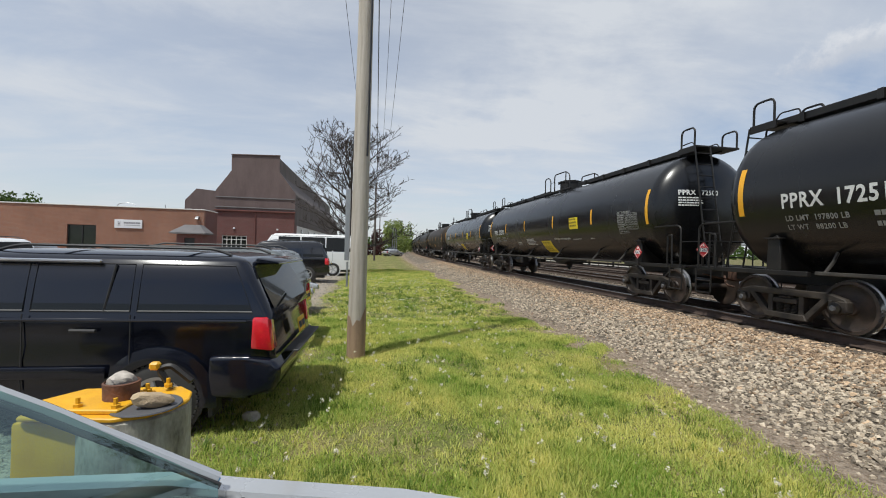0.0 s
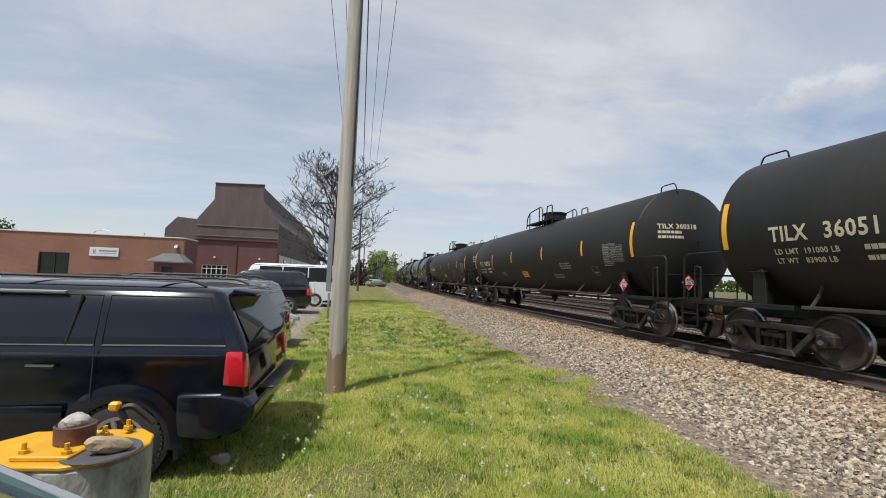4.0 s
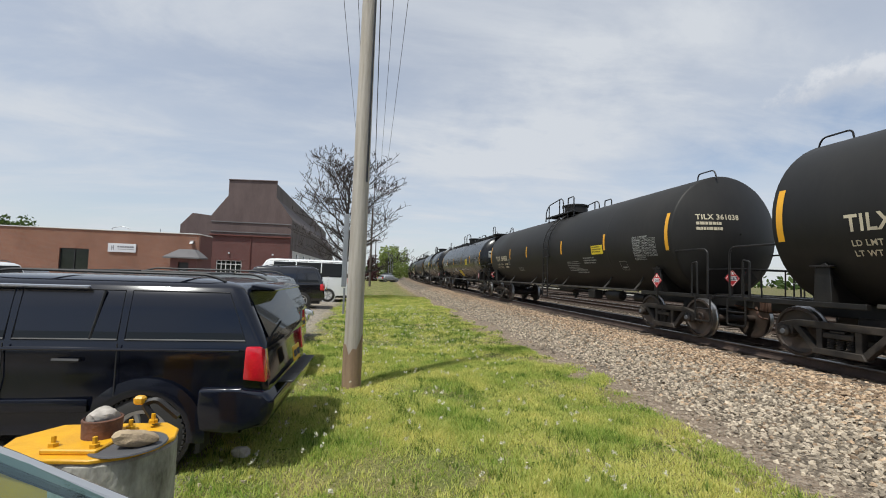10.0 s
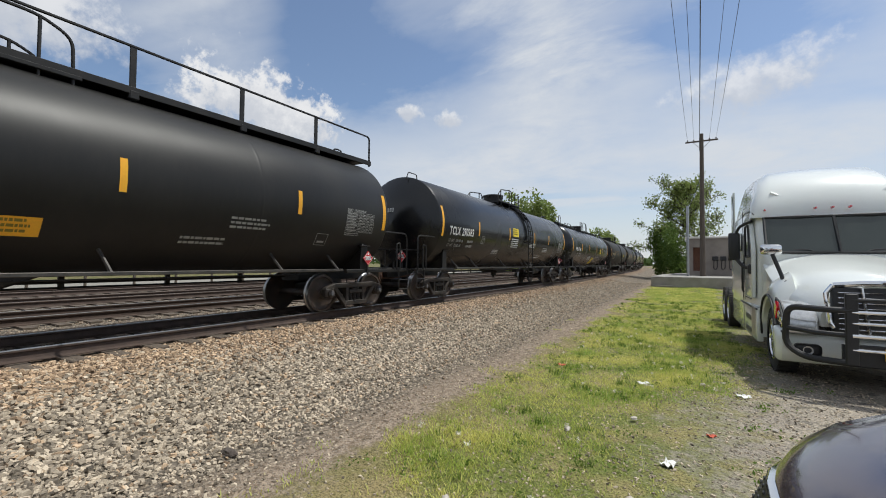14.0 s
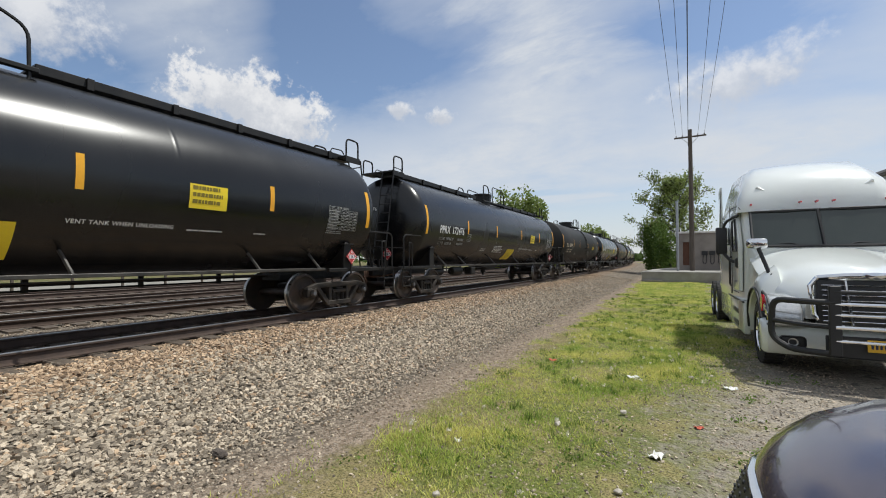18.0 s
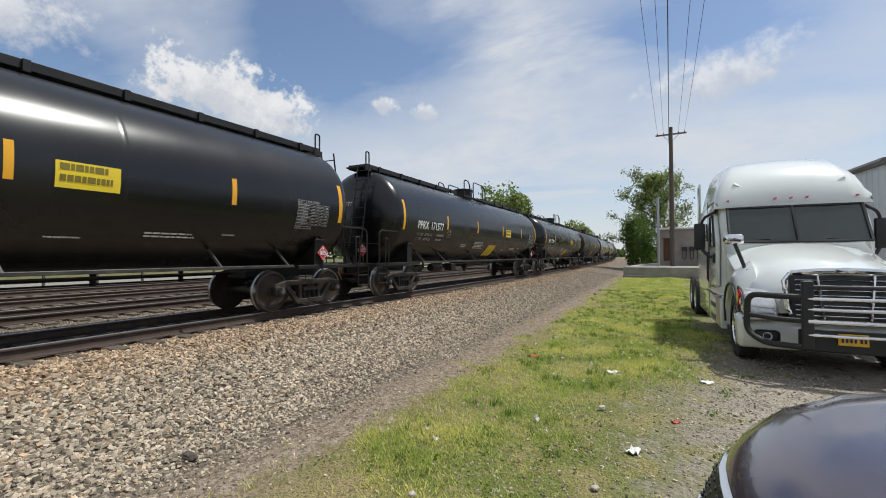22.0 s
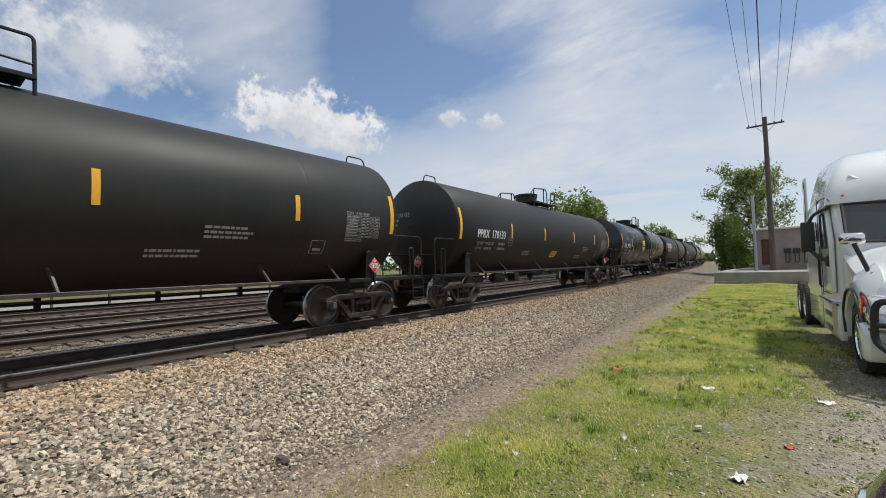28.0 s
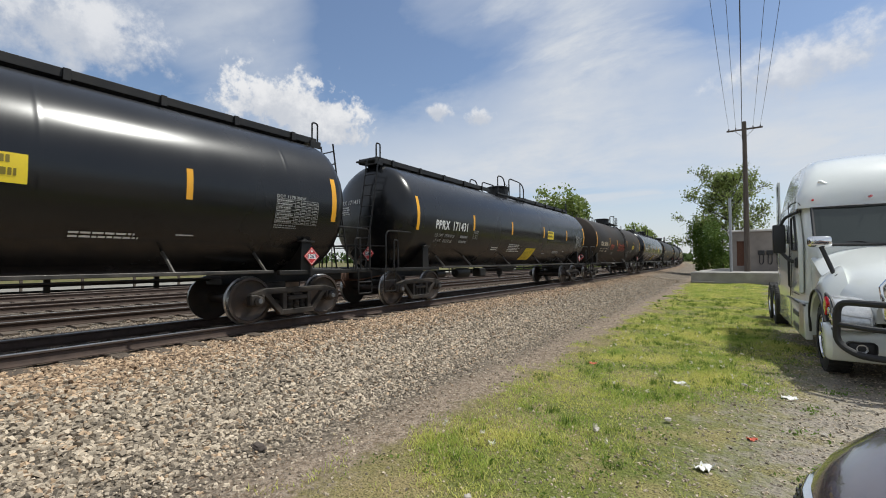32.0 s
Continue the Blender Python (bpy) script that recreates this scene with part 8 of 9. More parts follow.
def far_side():
    for x, y, h, r in ((160.0, -11.4, 29.0, 1.25), (160.0, -20.8, 30.4, 2.0)):
        st = thing("chimney_stack", "tall tapering red brick factory chimney", "chimney", pose(x, y, 0), group="factory chimneys")
        bm = BM()
        lathe(bm, [(r * 1.35, 0), (r * 1.15, h * 0.5), (r, h - 1.2), (r * 1.08, h - 1.0), (r * 1.08, h - 0.3), (r * 0.96, h)], 20, "z")
        part("shaft", bm, "stack_brick", st)
        bm = BM()
        lathe(bm, [(r * 0.94, h + 0.02), (r * 0.7, h - 0.4), (0.01, h - 0.4)], 20, "z")
        part("flue", bm, "frame_black", st)
    f = thing("rail_fence", "long low wooden rail fence beyond the yard", "fence")
    post = None
    for i in range(60):
        y = -60 + i * 2.5
        if post is None:
            bm = BM()
            box(bm, (0, 0, 0.55), (0.12, 0.12, 1.1), bevel=0.012)
            post = finish(bm)
        part("post", post, "pole_dark", f, at=pose(track_x(y, 21.5), y, 0))
    for z in (0.5, 0.9):
        bm = BM()
        tube(bm, [(track_x(y, 21.45), y, z) for y in range(-60, 90, 5)], 0.05, 4)
        part("rail", bm, "pole_dark", f)
    bld = thing("factory_hall", "pale low factory hall far across the yard", "building")
    bm = BM()
    box(bm, (120, 52, 3.0), (24, 60, 6.0), bevel=0.05)
    part("hall_body", bm, "metal_white", bld)
    bm = BM()
    box(bm, (120, 52, 6.1), (25, 61, 0.3), bevel=0.05)
    part("roof", bm, "roof_grey", bld)


far_side()
# ---- poles, wires, bollard and litter ----
def utility_pole(x, y, z0, h, r, mat, arm, label, lean=(0, 0)):
    p = thing("utility_pole", label, "utility pole", pose(x, y, z0), group="line of utility poles")
    bm = BM()
    n = 14
    tube(bm, [(lean[0] * i / n, lean[1] * i / n, -0.3 + (h + 0.3) * i / n) for i in range(n + 1)], [r * (1 - 0.34 * i / n) for i in range(n + 1)], 18)
    part("shaft", bm, mat, p)
    if arm:
        bm = BM()
        box(bm, (lean[0], lean[1] - 0.17, h - 0.55), (2.3, 0.10, 0.12), bevel=0.012)
        part("crossarm", bm, mat, p)
        bm = BM()
        for s in (-1, 1):
            tube(bm, [(lean[0] + s * 0.62, lean[1] - 0.17, h - 0.58), (lean[0], lean[1] - 0.15, h - 1.25)], 0.018)
        part("arm_braces", bm, "steel_galv", p)
        for dx in (-1.0, -0.55, 0.55, 1.0):
            bm = BM()
            lathe(bm, [(0.02, 0), (0.05, 0.03), (0.03, 0.06), (0.055, 0.09), (0.03, 0.13), (0.01, 0.15)], 10, "z")
            part("insulator", bm, "grey_plastic", p, at=pose(lean[0] + dx, lean[1] - 0.17, h - 0.49))
    return p


POLES = [(-0.04, 7.30, 0.0, 11.2), (0.35, -40.0, 0.76, 11.6), (0.55, 57.0, 0.0, 10.0), (2.0, 104.0, 0.0, 10.0)]
near = utility_pole(*POLES[0][:3], POLES[0][3], 0.145, "pole_wood", True, "weathered grey wooden utility pole with a worn orange foot", (0.03, 0.12))
utility_pole(*POLES[1][:3], POLES[1][3], 0.21, "pole_dark", True, "dark tarred wooden utility pole on the concrete platform")
utility_pole(*POLES[2][:3], POLES[2][3], 0.15, "pole_dark", True, "dark wooden utility pole down the line")
utility_pole(*POLES[3][:3], POLES[3][3], 0.15, "pole_dark", True, "dark wooden utility pole down the line")
bm = BM()
tube(bm, [(0.10, -0.12, 3.2), (0.115, -0.11, 7.0), (0.13, 0.0, 10.4)], 0.018)
part("riser_cable", bm, "wire_black", near)
bm = BM()
box(bm, (-0.185, 0.06, 2.12), (0.075, 0.08, 1.15), bevel=0.006)
box(bm, (-0.175, 0.06, 1.32), (0.03, 0.05, 0.40), bevel=0.004)
part("conduit_guard", bm, "steel_galv", near, "grey metal cable guard")
bm = BM()
rings_ = [[Vector((0.147 * math.cos(a), 0.147 * math.sin(a), z)) for a in [k * math.tau / 16 for k in range(16)]] for z in (-0.05, 0.35, 0.62)]
rnd_ = random.Random(2)
for v_ in rings_[2]:
    v_.z += rnd_.uniform(-0.16, 0.2)
loft(bm, rings_, caps=False)
part("worn_foot", bm, "rust_wood", near, "orange-brown worn foot of the pole")


def wires():
    for i, (a, b) in enumerate(((0, 1), (2, 0), (3, 2))):
        pa, pb = POLES[a], POLES[b]
        for k, (dx, dz, r, sag) in enumerate(((-1.0, -0.34, 0.009, 0.7), (-0.55, -0.34, 0.009, 0.75), (0.55, -0.34, 0.009, 0.7), (1.0, -0.34, 0.009, 0.72), (0.16, -1.3, 0.018, 0.9))):
            bm = BM()
            pts = []
            for j in range(25):
                t = j / 24
                pts.append((pa[0] + (pb[0] - pa[0]) * t + dx, pa[1] + (pb[1] - pa[1]) * t - 0.17, (pa[2] + pa[3]) * (1 - t) + (pb[2] + pb[3]) * t + dz - 4 * sag * t * (1 - t)))
            tube(bm, pts, r, 5)
            tagged(part("overhead_wire" if k < 4 else "overhead_cable", bm, "wire_black"), "thin black overhead wire slung between the poles" if k < 4 else "thick black overhead cable slung between the poles", "wire", group="overhead wires")


wires()
# guy wire and conduit of the southern pole
bm = BM()
tube(bm, [(1.35, -38.9, 0.8), (1.35, -38.9, 6.4)], 0.10, 10)
tagged(part("vent_pipe", bm, "steel_galv"), "slim pale upright pipe on the concrete platform", "pipe")
bm = BM()
tube(bm, [(0.2, -40.1, 9.6), (1.0, -40.0, 7.0), (1.35, -38.9, 6.3)], 0.025)
tagged(part("service_cable", bm, "wire_black"), "black service cable from pole to pipe", "cable")


def lamp_post(x, y, h, label):
    p = thing("street_lamp", label, "street lamp", pose(x, y, 0))
    bm = BM()
    tube(bm, [(0, 0, 0), (0, 0, h)], [0.10, 0.06], 8)
    part("post", bm, "steel_galv", p)
    bm = BM()
    box(bm, (-0.5, 0, h), (1.2, 0.25, 0.14), bevel=0.04)
    part("lamp_head", bm, "grey_plastic", p)


lamp_post(-2.45, 38.0, 8.0, "tall lot lamp with a flat head")
for k_, (x_, y_) in enumerate(((5.0, 100.0), (5.9, 108.0), (6.8, 116.0), (7.6, 124.0))):
    lamp_post(x_, y_, 6.5, "pale slim post far down the road")


def bollard():
    b = thing("pipe_bollard", "concrete-filled pipe bollard with a yellow steel plate on top", "bollard", pose(-1.17, 3.08, 0))
    bm = BM()
    lathe(bm, [(0.28, -0.05), (0.28, 0.80), (0.265, 0.815), (0.02, 0.815)], 36, "z")
    part("concrete_core", bm, "concrete_pipe", b)
    bm = BM()
    box(bm, (-0.33, 0.02, 0.40), (0.34, 0.44, 0.80), bevel=0.02, seg=2)
    part("yellow_guard", bm, "safety_yellow", b, "faded yellow guard post beside the pipe")
    bm = BM()
    prism(bm, [(-0.46, -0.22), (0.02, -0.285), (0.16, -0.235), (0.25, -0.135), (0.285, 0.0), (0.25, 0.135), (0.15, 0.24), (-0.40, 0.24), (-0.52, 0.05)], 0.815, 0.838, "z", 0.006, 1)
    part("steel_plate", bm, "safety_yellow", b, "chipped yellow painted plate")
    bm = BM()
    prism(bm, [(-0.25, -0.20), (0.02, -0.23), (0.06, 0.10), (-0.21, 0.13)], 0.838, 0.864, "z", 0.006, 1)
    part("flange", bm, "safety_yellow", b)
    for x, y in ((-0.21, -0.16), (-0.01, -0.19), (-0.17, 0.09), (0.03, 0.06), (0.10, 0.16)):
        bm = BM()
        lathe(bm, [(0.024, 0.862), (0.024, 0.882), (0.012, 0.883), (0.012, 0.915), (0.002, 0.916)], 6, "z", (x, y, 0))
        part("bolt", bm, "safety_yellow", b)
    bm = BM()
    lathe(bm, [(0.088, 0.862), (0.092, 0.955), (0.084, 0.96), (0.08, 0.87), (0.02, 0.868)], 24, "z", (-0.07, -0.02, 0))
    part("rusty_collar", bm, "rust", b, "rusty cut-off pipe collar")
    bm = BM()
    tube(bm, rounded([(0.10, 0.20, 0.85), (0.02, 0.21, 0.96), (0.09, 0.22, 0.98), (0.22, 0.20, 0.88)], 0.03), 0.020)
    part("hook", bm, "frame_black", b)
    bm = BM()
    box(bm, (0.0, 0.21, 0.98), (0.06, 0.05, 0.05), bevel=0.012)
    part("hook_eye", bm, "safety_yellow", b)
    bm = BM()
    lathe(bm, [(0.02, 0.8495), (0.172, 0.848), (0.176, 0.841)], 28, "z", (0.105, -0.105, 0))
    part("worn_rim", bm, "grey_plastic", b)
    return b


bollard()


def rock(name, label, at, size, mat, seed):
    bm = BM()
    bmesh.ops.create_icosphere(bm, subdivisions=3, radius=1.0)
    for v in bm.verts:
        p = v.co * 1.2 + Vector((seed * 7.1, seed, 0))
        k = 1 + 0.35 * noise.noise(p) + 0.12 * noise.noise(p * 3.1)
        v.co = Vector((v.co.x * size[0] * k, v.co.y * size[1] * k, v.co.z * size[2] * k))
        if v.co.z < -size[2] * 0.55:
            v.co.z = -size[2] * 0.55
    ob = part(name, bm, mat, at=at, angle=28)
    return tagged(ob, label, "rock")


rock("stone", "rough tan stone lying on the bollard's plate", pose(-1.02, 2.93, 0.882, 0, 10, 25), (0.092, 0.055, 0.048), "field_stone", 3)
rock("stone", "pale crumbly stone in the rusty collar", pose(-1.24, 3.06, 0.955, 0, 0, 40), (0.066, 0.064, 0.055), "pale_stone", 8)
rock("stone", "small dark stone in the grass behind the tyre", pose(-0.98, 4.85, 0.04, 0, 0, 10), (0.075, 0.06, 0.06), "pale_stone", 5)


def scrap(name, label, x, y, size, mat, seed, turn=0):
    """Crumpled light litter."""
    bm = BM()
    bmesh.ops.create_grid(bm, x_segments=6, y_segments=5, size=0.5)
    for v in bm.verts:
        p = v.co * 3 + Vector((seed * 3.7, 0, 0))
        v.co.z = 0.28 * abs(noise.noise(p)) + 0.3 * abs(v.co.x) ** 2
        v.co.x += 0.12 * noise.noise(p + Vector((9, 0, 0)))
        v.co.y += 0.12 * noise.noise(p + Vector((0, 9, 0)))
        v.co = Vector((v.co.x * size[0], v.co.y * size[1], v.co.z * size[2]))
    geom = bmesh.ops.extrude_face_region(bm, geom=bm.faces[:])["geom"]
    for v in [g for g in geom if isinstance(g, bmesh.types.BMVert)]:
        v.co.z += 0.006
    return tagged(part(name, bm, mat, at=pose(x, y, float(ground_z(x, y)) - 0.004, 0, 0, turn)), label, "litter", group="litter on the verge")


scrap("paper_scrap", "crumpled white paper in the grass", 0.71, 7.9, (0.099, 0.081, 0.125), "foam_white", 1, 30)
scrap("paper_scrap", "flat white carton in the grass", 2.26, 18.3, (0.310, 0.186, 0.150), "foam_white", 2, 10)
scrap("paper_scrap", "torn white paper in the grass", 1.22, 14.9, (0.260, 0.174, 0.150), "foam_white", 3, 50)
scrap("paper_scrap", "torn white paper in the grass", 1.55, 15.3, (0.186, 0.136, 0.150), "foam_white", 9, 80)
scrap("foam_chunk", "broken white foam chunk on gravel", 0.55, -3.92, (0.149, 0.105, 0.200), "foam_white", 4, 70)
scrap("paper_scrap", "pale paper scrap on thin grass", 1.03, -6.54, (0.149, 0.105, 0.175), "foam_white", 5, 20)
scrap("plastic_scrap", "red plastic scrap in the grass", 2.36, -7.02, (0.124, 0.087, 0.150), "litter_red", 6, 0)
scrap("paper_scrap", "pale paper scrap on gravel", -0.15, -6.55, (0.161, 0.112, 0.175), "foam_white", 7, 15)
scrap("plastic_scrap", "red plastic scrap on gravel", 0.22, -4.85, (0.081, 0.062, 0.150), "litter_red", 8, 40)
scrap("paper_scrap", "pale scrap at the grass edge", 2.2, -3.3, (0.062, 0.050, 0.150), "foam_white", 11, 40)
rock("clod", "dark clod of earth on the ballast's edge", pose(3.9, -1.99, 0.03), (0.11, 0.045, 0.03), "bark", 4)
for i_, (x_, y_) in enumerate(((0.75, -3.1), (0.95, -4.9), (1.5, -4.2), (-0.35, -5.3), (0.3, -6.9), (0.6, -2.6), (1.9, -2.4), (-0.6, -4.2))):
    rock("stone", "pale stone lying on the gravel", pose(x_, y_, 0.02, 0, 0, i_ * 50), (0.03 + 0.009 * (i_ % 3), 0.028, 0.02), "pale_stone", i_ + 20)
# ---- trees ----
def leaf_cloud(c, size, npr):
    n = len(c)
    u = npr.normal(0, 1, (n, 3))
    u /= np.linalg.norm(u, axis=1)[:, None]
    w = npr.normal(0, 1, (n, 3))
    v = np.cross(u, w)
    v /= np.linalg.norm(v, axis=1)[:, None]
    s = size * npr.uniform(0.6, 1.35, n)[:, None]
    verts = np.stack((c - u * s, c + v * s * 0.55, c + u * s, c - v * s * 0.55), 1).reshape(-1, 3)
    i = np.arange(n)[:, None] * 4
    return big_mesh(verts, np.concatenate((i + [0, 1, 2], i + [0, 2, 3])))


def round_tree(label, at, height, reach, seed, leaf, leaf_size, leaves, trunk, clear, limbs, twig, shoots=7):
    """A tree whose limbs leave a tapering leader at all heights and fill a rounded, open crown."""
    rnd = random.Random(seed)
    npr = np.random.RandomState(seed)
    tree = thing("tree", label, "tree", at)
    bm = BM()
    tips = []

    def limb(p, d, length, r, level):
        n = 5 if level < 2 else 3
        pts, rad = [p.copy()], [r]
        for i in range(n):
            d = (d + Vector((rnd.uniform(-1, 1), rnd.uniform(-1, 1), rnd.uniform(-0.5, 0.8))) * 0.17).normalized()
            p = p + d * (length / n)
            pts.append(p.copy())
            rad.append(max(twig, r * (1 - 0.75 * (i + 1) / n)))
        tube(bm, pts, rad, 5 if level < 1 else 3, caps=False)
        if level >= 1:
            tips.extend(pts[1:])
        if level < 3:
            for i in range(shoots if level == 0 else (5 if level == 1 else 3)):
                k = rnd.randint(1, n)
                a = rnd.uniform(0, math.tau)
                side = Vector((math.cos(a), math.sin(a), rnd.uniform(-0.2, 0.7)))
                limb(pts[k], (d * 0.75 + side * 0.75).normalized(), length * rnd.uniform(0.30, 0.5), max(twig, rad[k] * 0.6), level + 1)

    lead = []
    p = Vector((0, 0, -0.1))
    for i in range(9):
        lead.append(p.copy())
        p = p + Vector((rnd.uniform(-0.05, 0.05) * i * 0.5, rnd.uniform(-0.05, 0.05) * i * 0.5, height * 0.82 / 8))
    tube(bm, lead, [trunk * (1 - 0.85 * (i / 8) ** 0.8) for i in range(9)], 8)
    for i in range(limbs):
        f = (i + rnd.random()) / limbs
        h = clear + (0.80 - clear) * f
        q = lead[0].lerp(lead[-1], h / 0.82)
        q.z = height * h
        a = i * 2.399 + rnd.uniform(-0.4, 0.4)
        rise = 0.35 + 1.1 * f
        d = Vector((math.cos(a), math.sin(a), rise)).normalized()
        size = reach * math.sqrt(max(0.12, 1 - (1.7 * f - 0.62) ** 2)) * rnd.uniform(0.72, 1.0)
        limb(q, d, size * 1.02, trunk * (0.42 - 0.25 * f), 0)
    spread = sorted(math.hypot(q.x, q.y) for q in tips)[int(len(tips) * 0.97)]
    fit = Vector((reach / spread, reach / spread, height / max(q.z for q in tips)))
    bmesh.ops.scale(bm, vec=fit, verts=bm.verts[:])
    tips = [Vector((q.x * fit.x, q.y * fit.y, q.z * fit.z)) for q in tips]
    part("trunk", bm, "bark_dark", tree)
    base = np.array([tuple(tips[i]) for i in npr.randint(0, len(tips), leaves)])
    part("crown", leaf_cloud(base + npr.normal(0, 1, (leaves, 3)) * (leaf_size * 2.2), leaf_size, npr), leaf, tree)
    return tree


round_tree("bare spring tree with fine budding twigs beside the lot", pose(-1.35, 30.5, 0), 10.3, 4.2, 17, "bud", 0.022, 4500, 0.19, 0.12, 26, 0.012, 9)
round_tree("tall open tree in fresh pale leaf behind the shed", pose(1.95, -60.0, 0), 13.1, 4.7, 5, "leaf_fresh", 0.13, 13000, 0.24, 0.22, 18, 0.022)


def shrub_mass(name, label, at, size, n, leaf, leaf_size, seed, kind="", category="tree", lumps=14, trunk=True, group=""):
    """A full crown of many small leaves over lumpy masses, with gaps and an uneven outline."""
    npr = np.random.RandomState(seed)
    t = thing(name, label, category, at, group=group, kind=kind)
    cen = npr.uniform(-1, 1, (lumps, 3)) * np.array([0.75, 0.75, 0.85])
    cen[:, 2] = np.abs(cen[:, 2]) * 0.95 + 0.05
    cen[:, :2] *= (1.08 - 0.62 * cen[:, 2:3])
    rad = npr.uniform(0.20, 0.42, lumps)
    k = npr.randint(0, lumps, n)
    d = npr.normal(0, 1, (n, 3))
    d /= np.linalg.norm(d, axis=1)[:, None]
    p = (cen[k] + d * rad[k][:, None] * npr.uniform(0.55, 1.06, n)[:, None]) * np.array(size)
    p[:, 2] = np.maximum(p[:, 2], 0.05)
    part("crown", leaf_cloud(p, leaf_size, npr), leaf, t)
    if trunk:
        bm = BM()
        tube(bm, [(0, 0, -0.1), (0.05, 0, size[2] * 0.3), (0, 0.05, size[2] * 0.75)], [size[0] * 0.06, size[0] * 0.045, size[0] * 0.015], 8)
        for i in range(min(7, lumps)):
            tube(bm, [(0, 0, size[2] * 0.25), tuple(cen[i] * np.array(size))], [size[0] * 0.025, 0.01], 5)
        part("trunk", bm, "bark", t)
    return t


shrub_mass("tree", "dense dark green tree beside the line", pose(4.4, -58.0, 0), (2.4, 3.2, 6.8), 9000, "leaf_mid", 0.12, 3)
shrub_mass("bush", "dense dark green bushes by the shed", pose(2.5, -54.0, 0.2), (2.3, 2.2, 5.4), 7000, "leaf_mid", 0.11, 4, category="bush")
shrub_mass("tree", "rounded fresh green tree beyond the train", pose(29.4, -80.0, 0), (7.6, 7.6, 14.6), 17000, "leaf_fresh", 0.36, 6, lumps=34)
shrub_mass("tree", "rounded fresh green tree beyond the train", pose(22.3, -120.0, 0), (6.6, 6.6, 10.8), 9000, "leaf_fresh", 0.38, 7, lumps=30)
shrub_mass("tree", "small maroon-leaved tree far down the road", pose(0.9, 93.0, 0), (2.2, 2.2, 5.0), 1800, "leaf_maroon", 0.2, 8)
shrub_mass("tree", "fresh green tree far down the road", pose(6.0, 122.0, 0), (4.5, 5.0, 8.6), 3600, "leaf_fresh", 0.3, 9)
shrub_mass("tree", "fresh green tree far down the road", pose(11.5, 150.0, 0), (5.0, 6.0, 10.0), 3000, "leaf_fresh", 0.34, 10)
shrub_mass("tree", "green tree top over the low roof", pose(-62.0, 86.0, 0), (6.0, 6.0, 8.6), 3000, "leaf_deep", 0.34, 12)
for i_, (x_, y_, h_) in enumerate(((58, -2, 6.2), (60, -8, 7.6), (62, -15, 6.0), (57, 4, 5.4), (64, 12, 6.5), (59, -24, 6.8), (61, -33, 5.8), (60, 22, 6.0), (63, 33, 6.6))):
    shrub_mass("evergreen_tree" if i_ % 2 else "tree", "dark evergreen tree beyond the yard" if i_ % 2 else "green tree beyond the yard", pose(x_, y_, 0), (3.2, 3.6, h_), 2000, "leaf_conifer" if i_ % 2 else "leaf_deep", 0.26, 30 + i_)


def tree_line():
    """Woods along the horizon."""
    npr = np.random.RandomState(4)
    pts = []
    for i in range(420):
        a = i / 420 * math.tau + npr.uniform(-0.01, 0.01)
        r = npr.uniform(300, 420)
        c = np.array([r * math.cos(a), r * math.sin(a), 0])
        h = npr.uniform(5, 10.5)
        n = 36
        q = npr.normal(0, 1, (n, 3))
        q /= np.linalg.norm(q, axis=1)[:, None]
        q = q * np.array([h * 0.75, h * 0.75, h * 0.5]) + np.array([0, 0, h * 0.5])
        pts.append(c + q)
    me = leaf_cloud(np.concatenate(pts), 2.2, npr)
    tagged(part("woods", me, "leaf_deep"), "far belt of spring woods along the horizon", "woods", kind="stuff")


tree_line()


# ---- ballast stones, grass and weeds, joined as stuff ----
def stones(name, label, x, y, z, size, npr, mat):
    """Many broken stones, each a squashed and skewed box with cut corners."""
    n = len(x)
    base = np.array([(-1, -1, -1), (1, -1, -1), (1, 1, -1), (-1, 1, -1), (-1, -1, 1), (1, -1, 1), (1, 1, 1), (-1, 1, 1)], float) * 0.5
    faces = np.array([(0, 2, 1), (0, 3, 2), (4, 5, 6), (4, 6, 7), (0, 1, 5), (0, 5, 4), (1, 2, 6), (1, 6, 5), (2, 3, 7), (2, 7, 6), (3, 0, 4), (3, 4, 7)])
    v = base[None] * (1 + npr.uniform(-0.38, 0.38, (n, 8, 3)))
    v[:, 4:, :2] *= npr.uniform(0.45, 0.85, (n, 1, 1))
    v = v * (size[:, None, None] * np.stack((npr.uniform(0.8, 1.6, n), npr.uniform(0.6, 1.1, n), npr.uniform(0.35, 0.7, n)), -1)[:, None, :])
    a, b = npr.uniform(0, math.tau, n), npr.normal(0, 0.45, n)
    c, s = np.cos(b)[:, None], np.sin(b)[:, None]
    vx, vz = v[..., 0] * c - v[..., 2] * s, v[..., 0] * s + v[..., 2] * c
    c, s = np.cos(a)[:, None], np.sin(a)[:, None]
    out = np.stack((vx * c - v[..., 1] * s + x[:, None], vx * s + v[..., 1] * c + y[:, None], vz + z[:, None]), -1).reshape(-1, 3)
    tris = (np.arange(n)[:, None, None] * 8 + faces[None]).reshape(-1, 3)
    me = big_mesh(out, tris)
    me.polygons.foreach_set("use_smooth", [False] * len(me.polygons))
    return tagged(part(name, me, mat), label, "gravel", kind="stuff")


def bend(y):
    return TRACK_X + (y - BEND_Y) ** 2 / (2 * BEND_R)


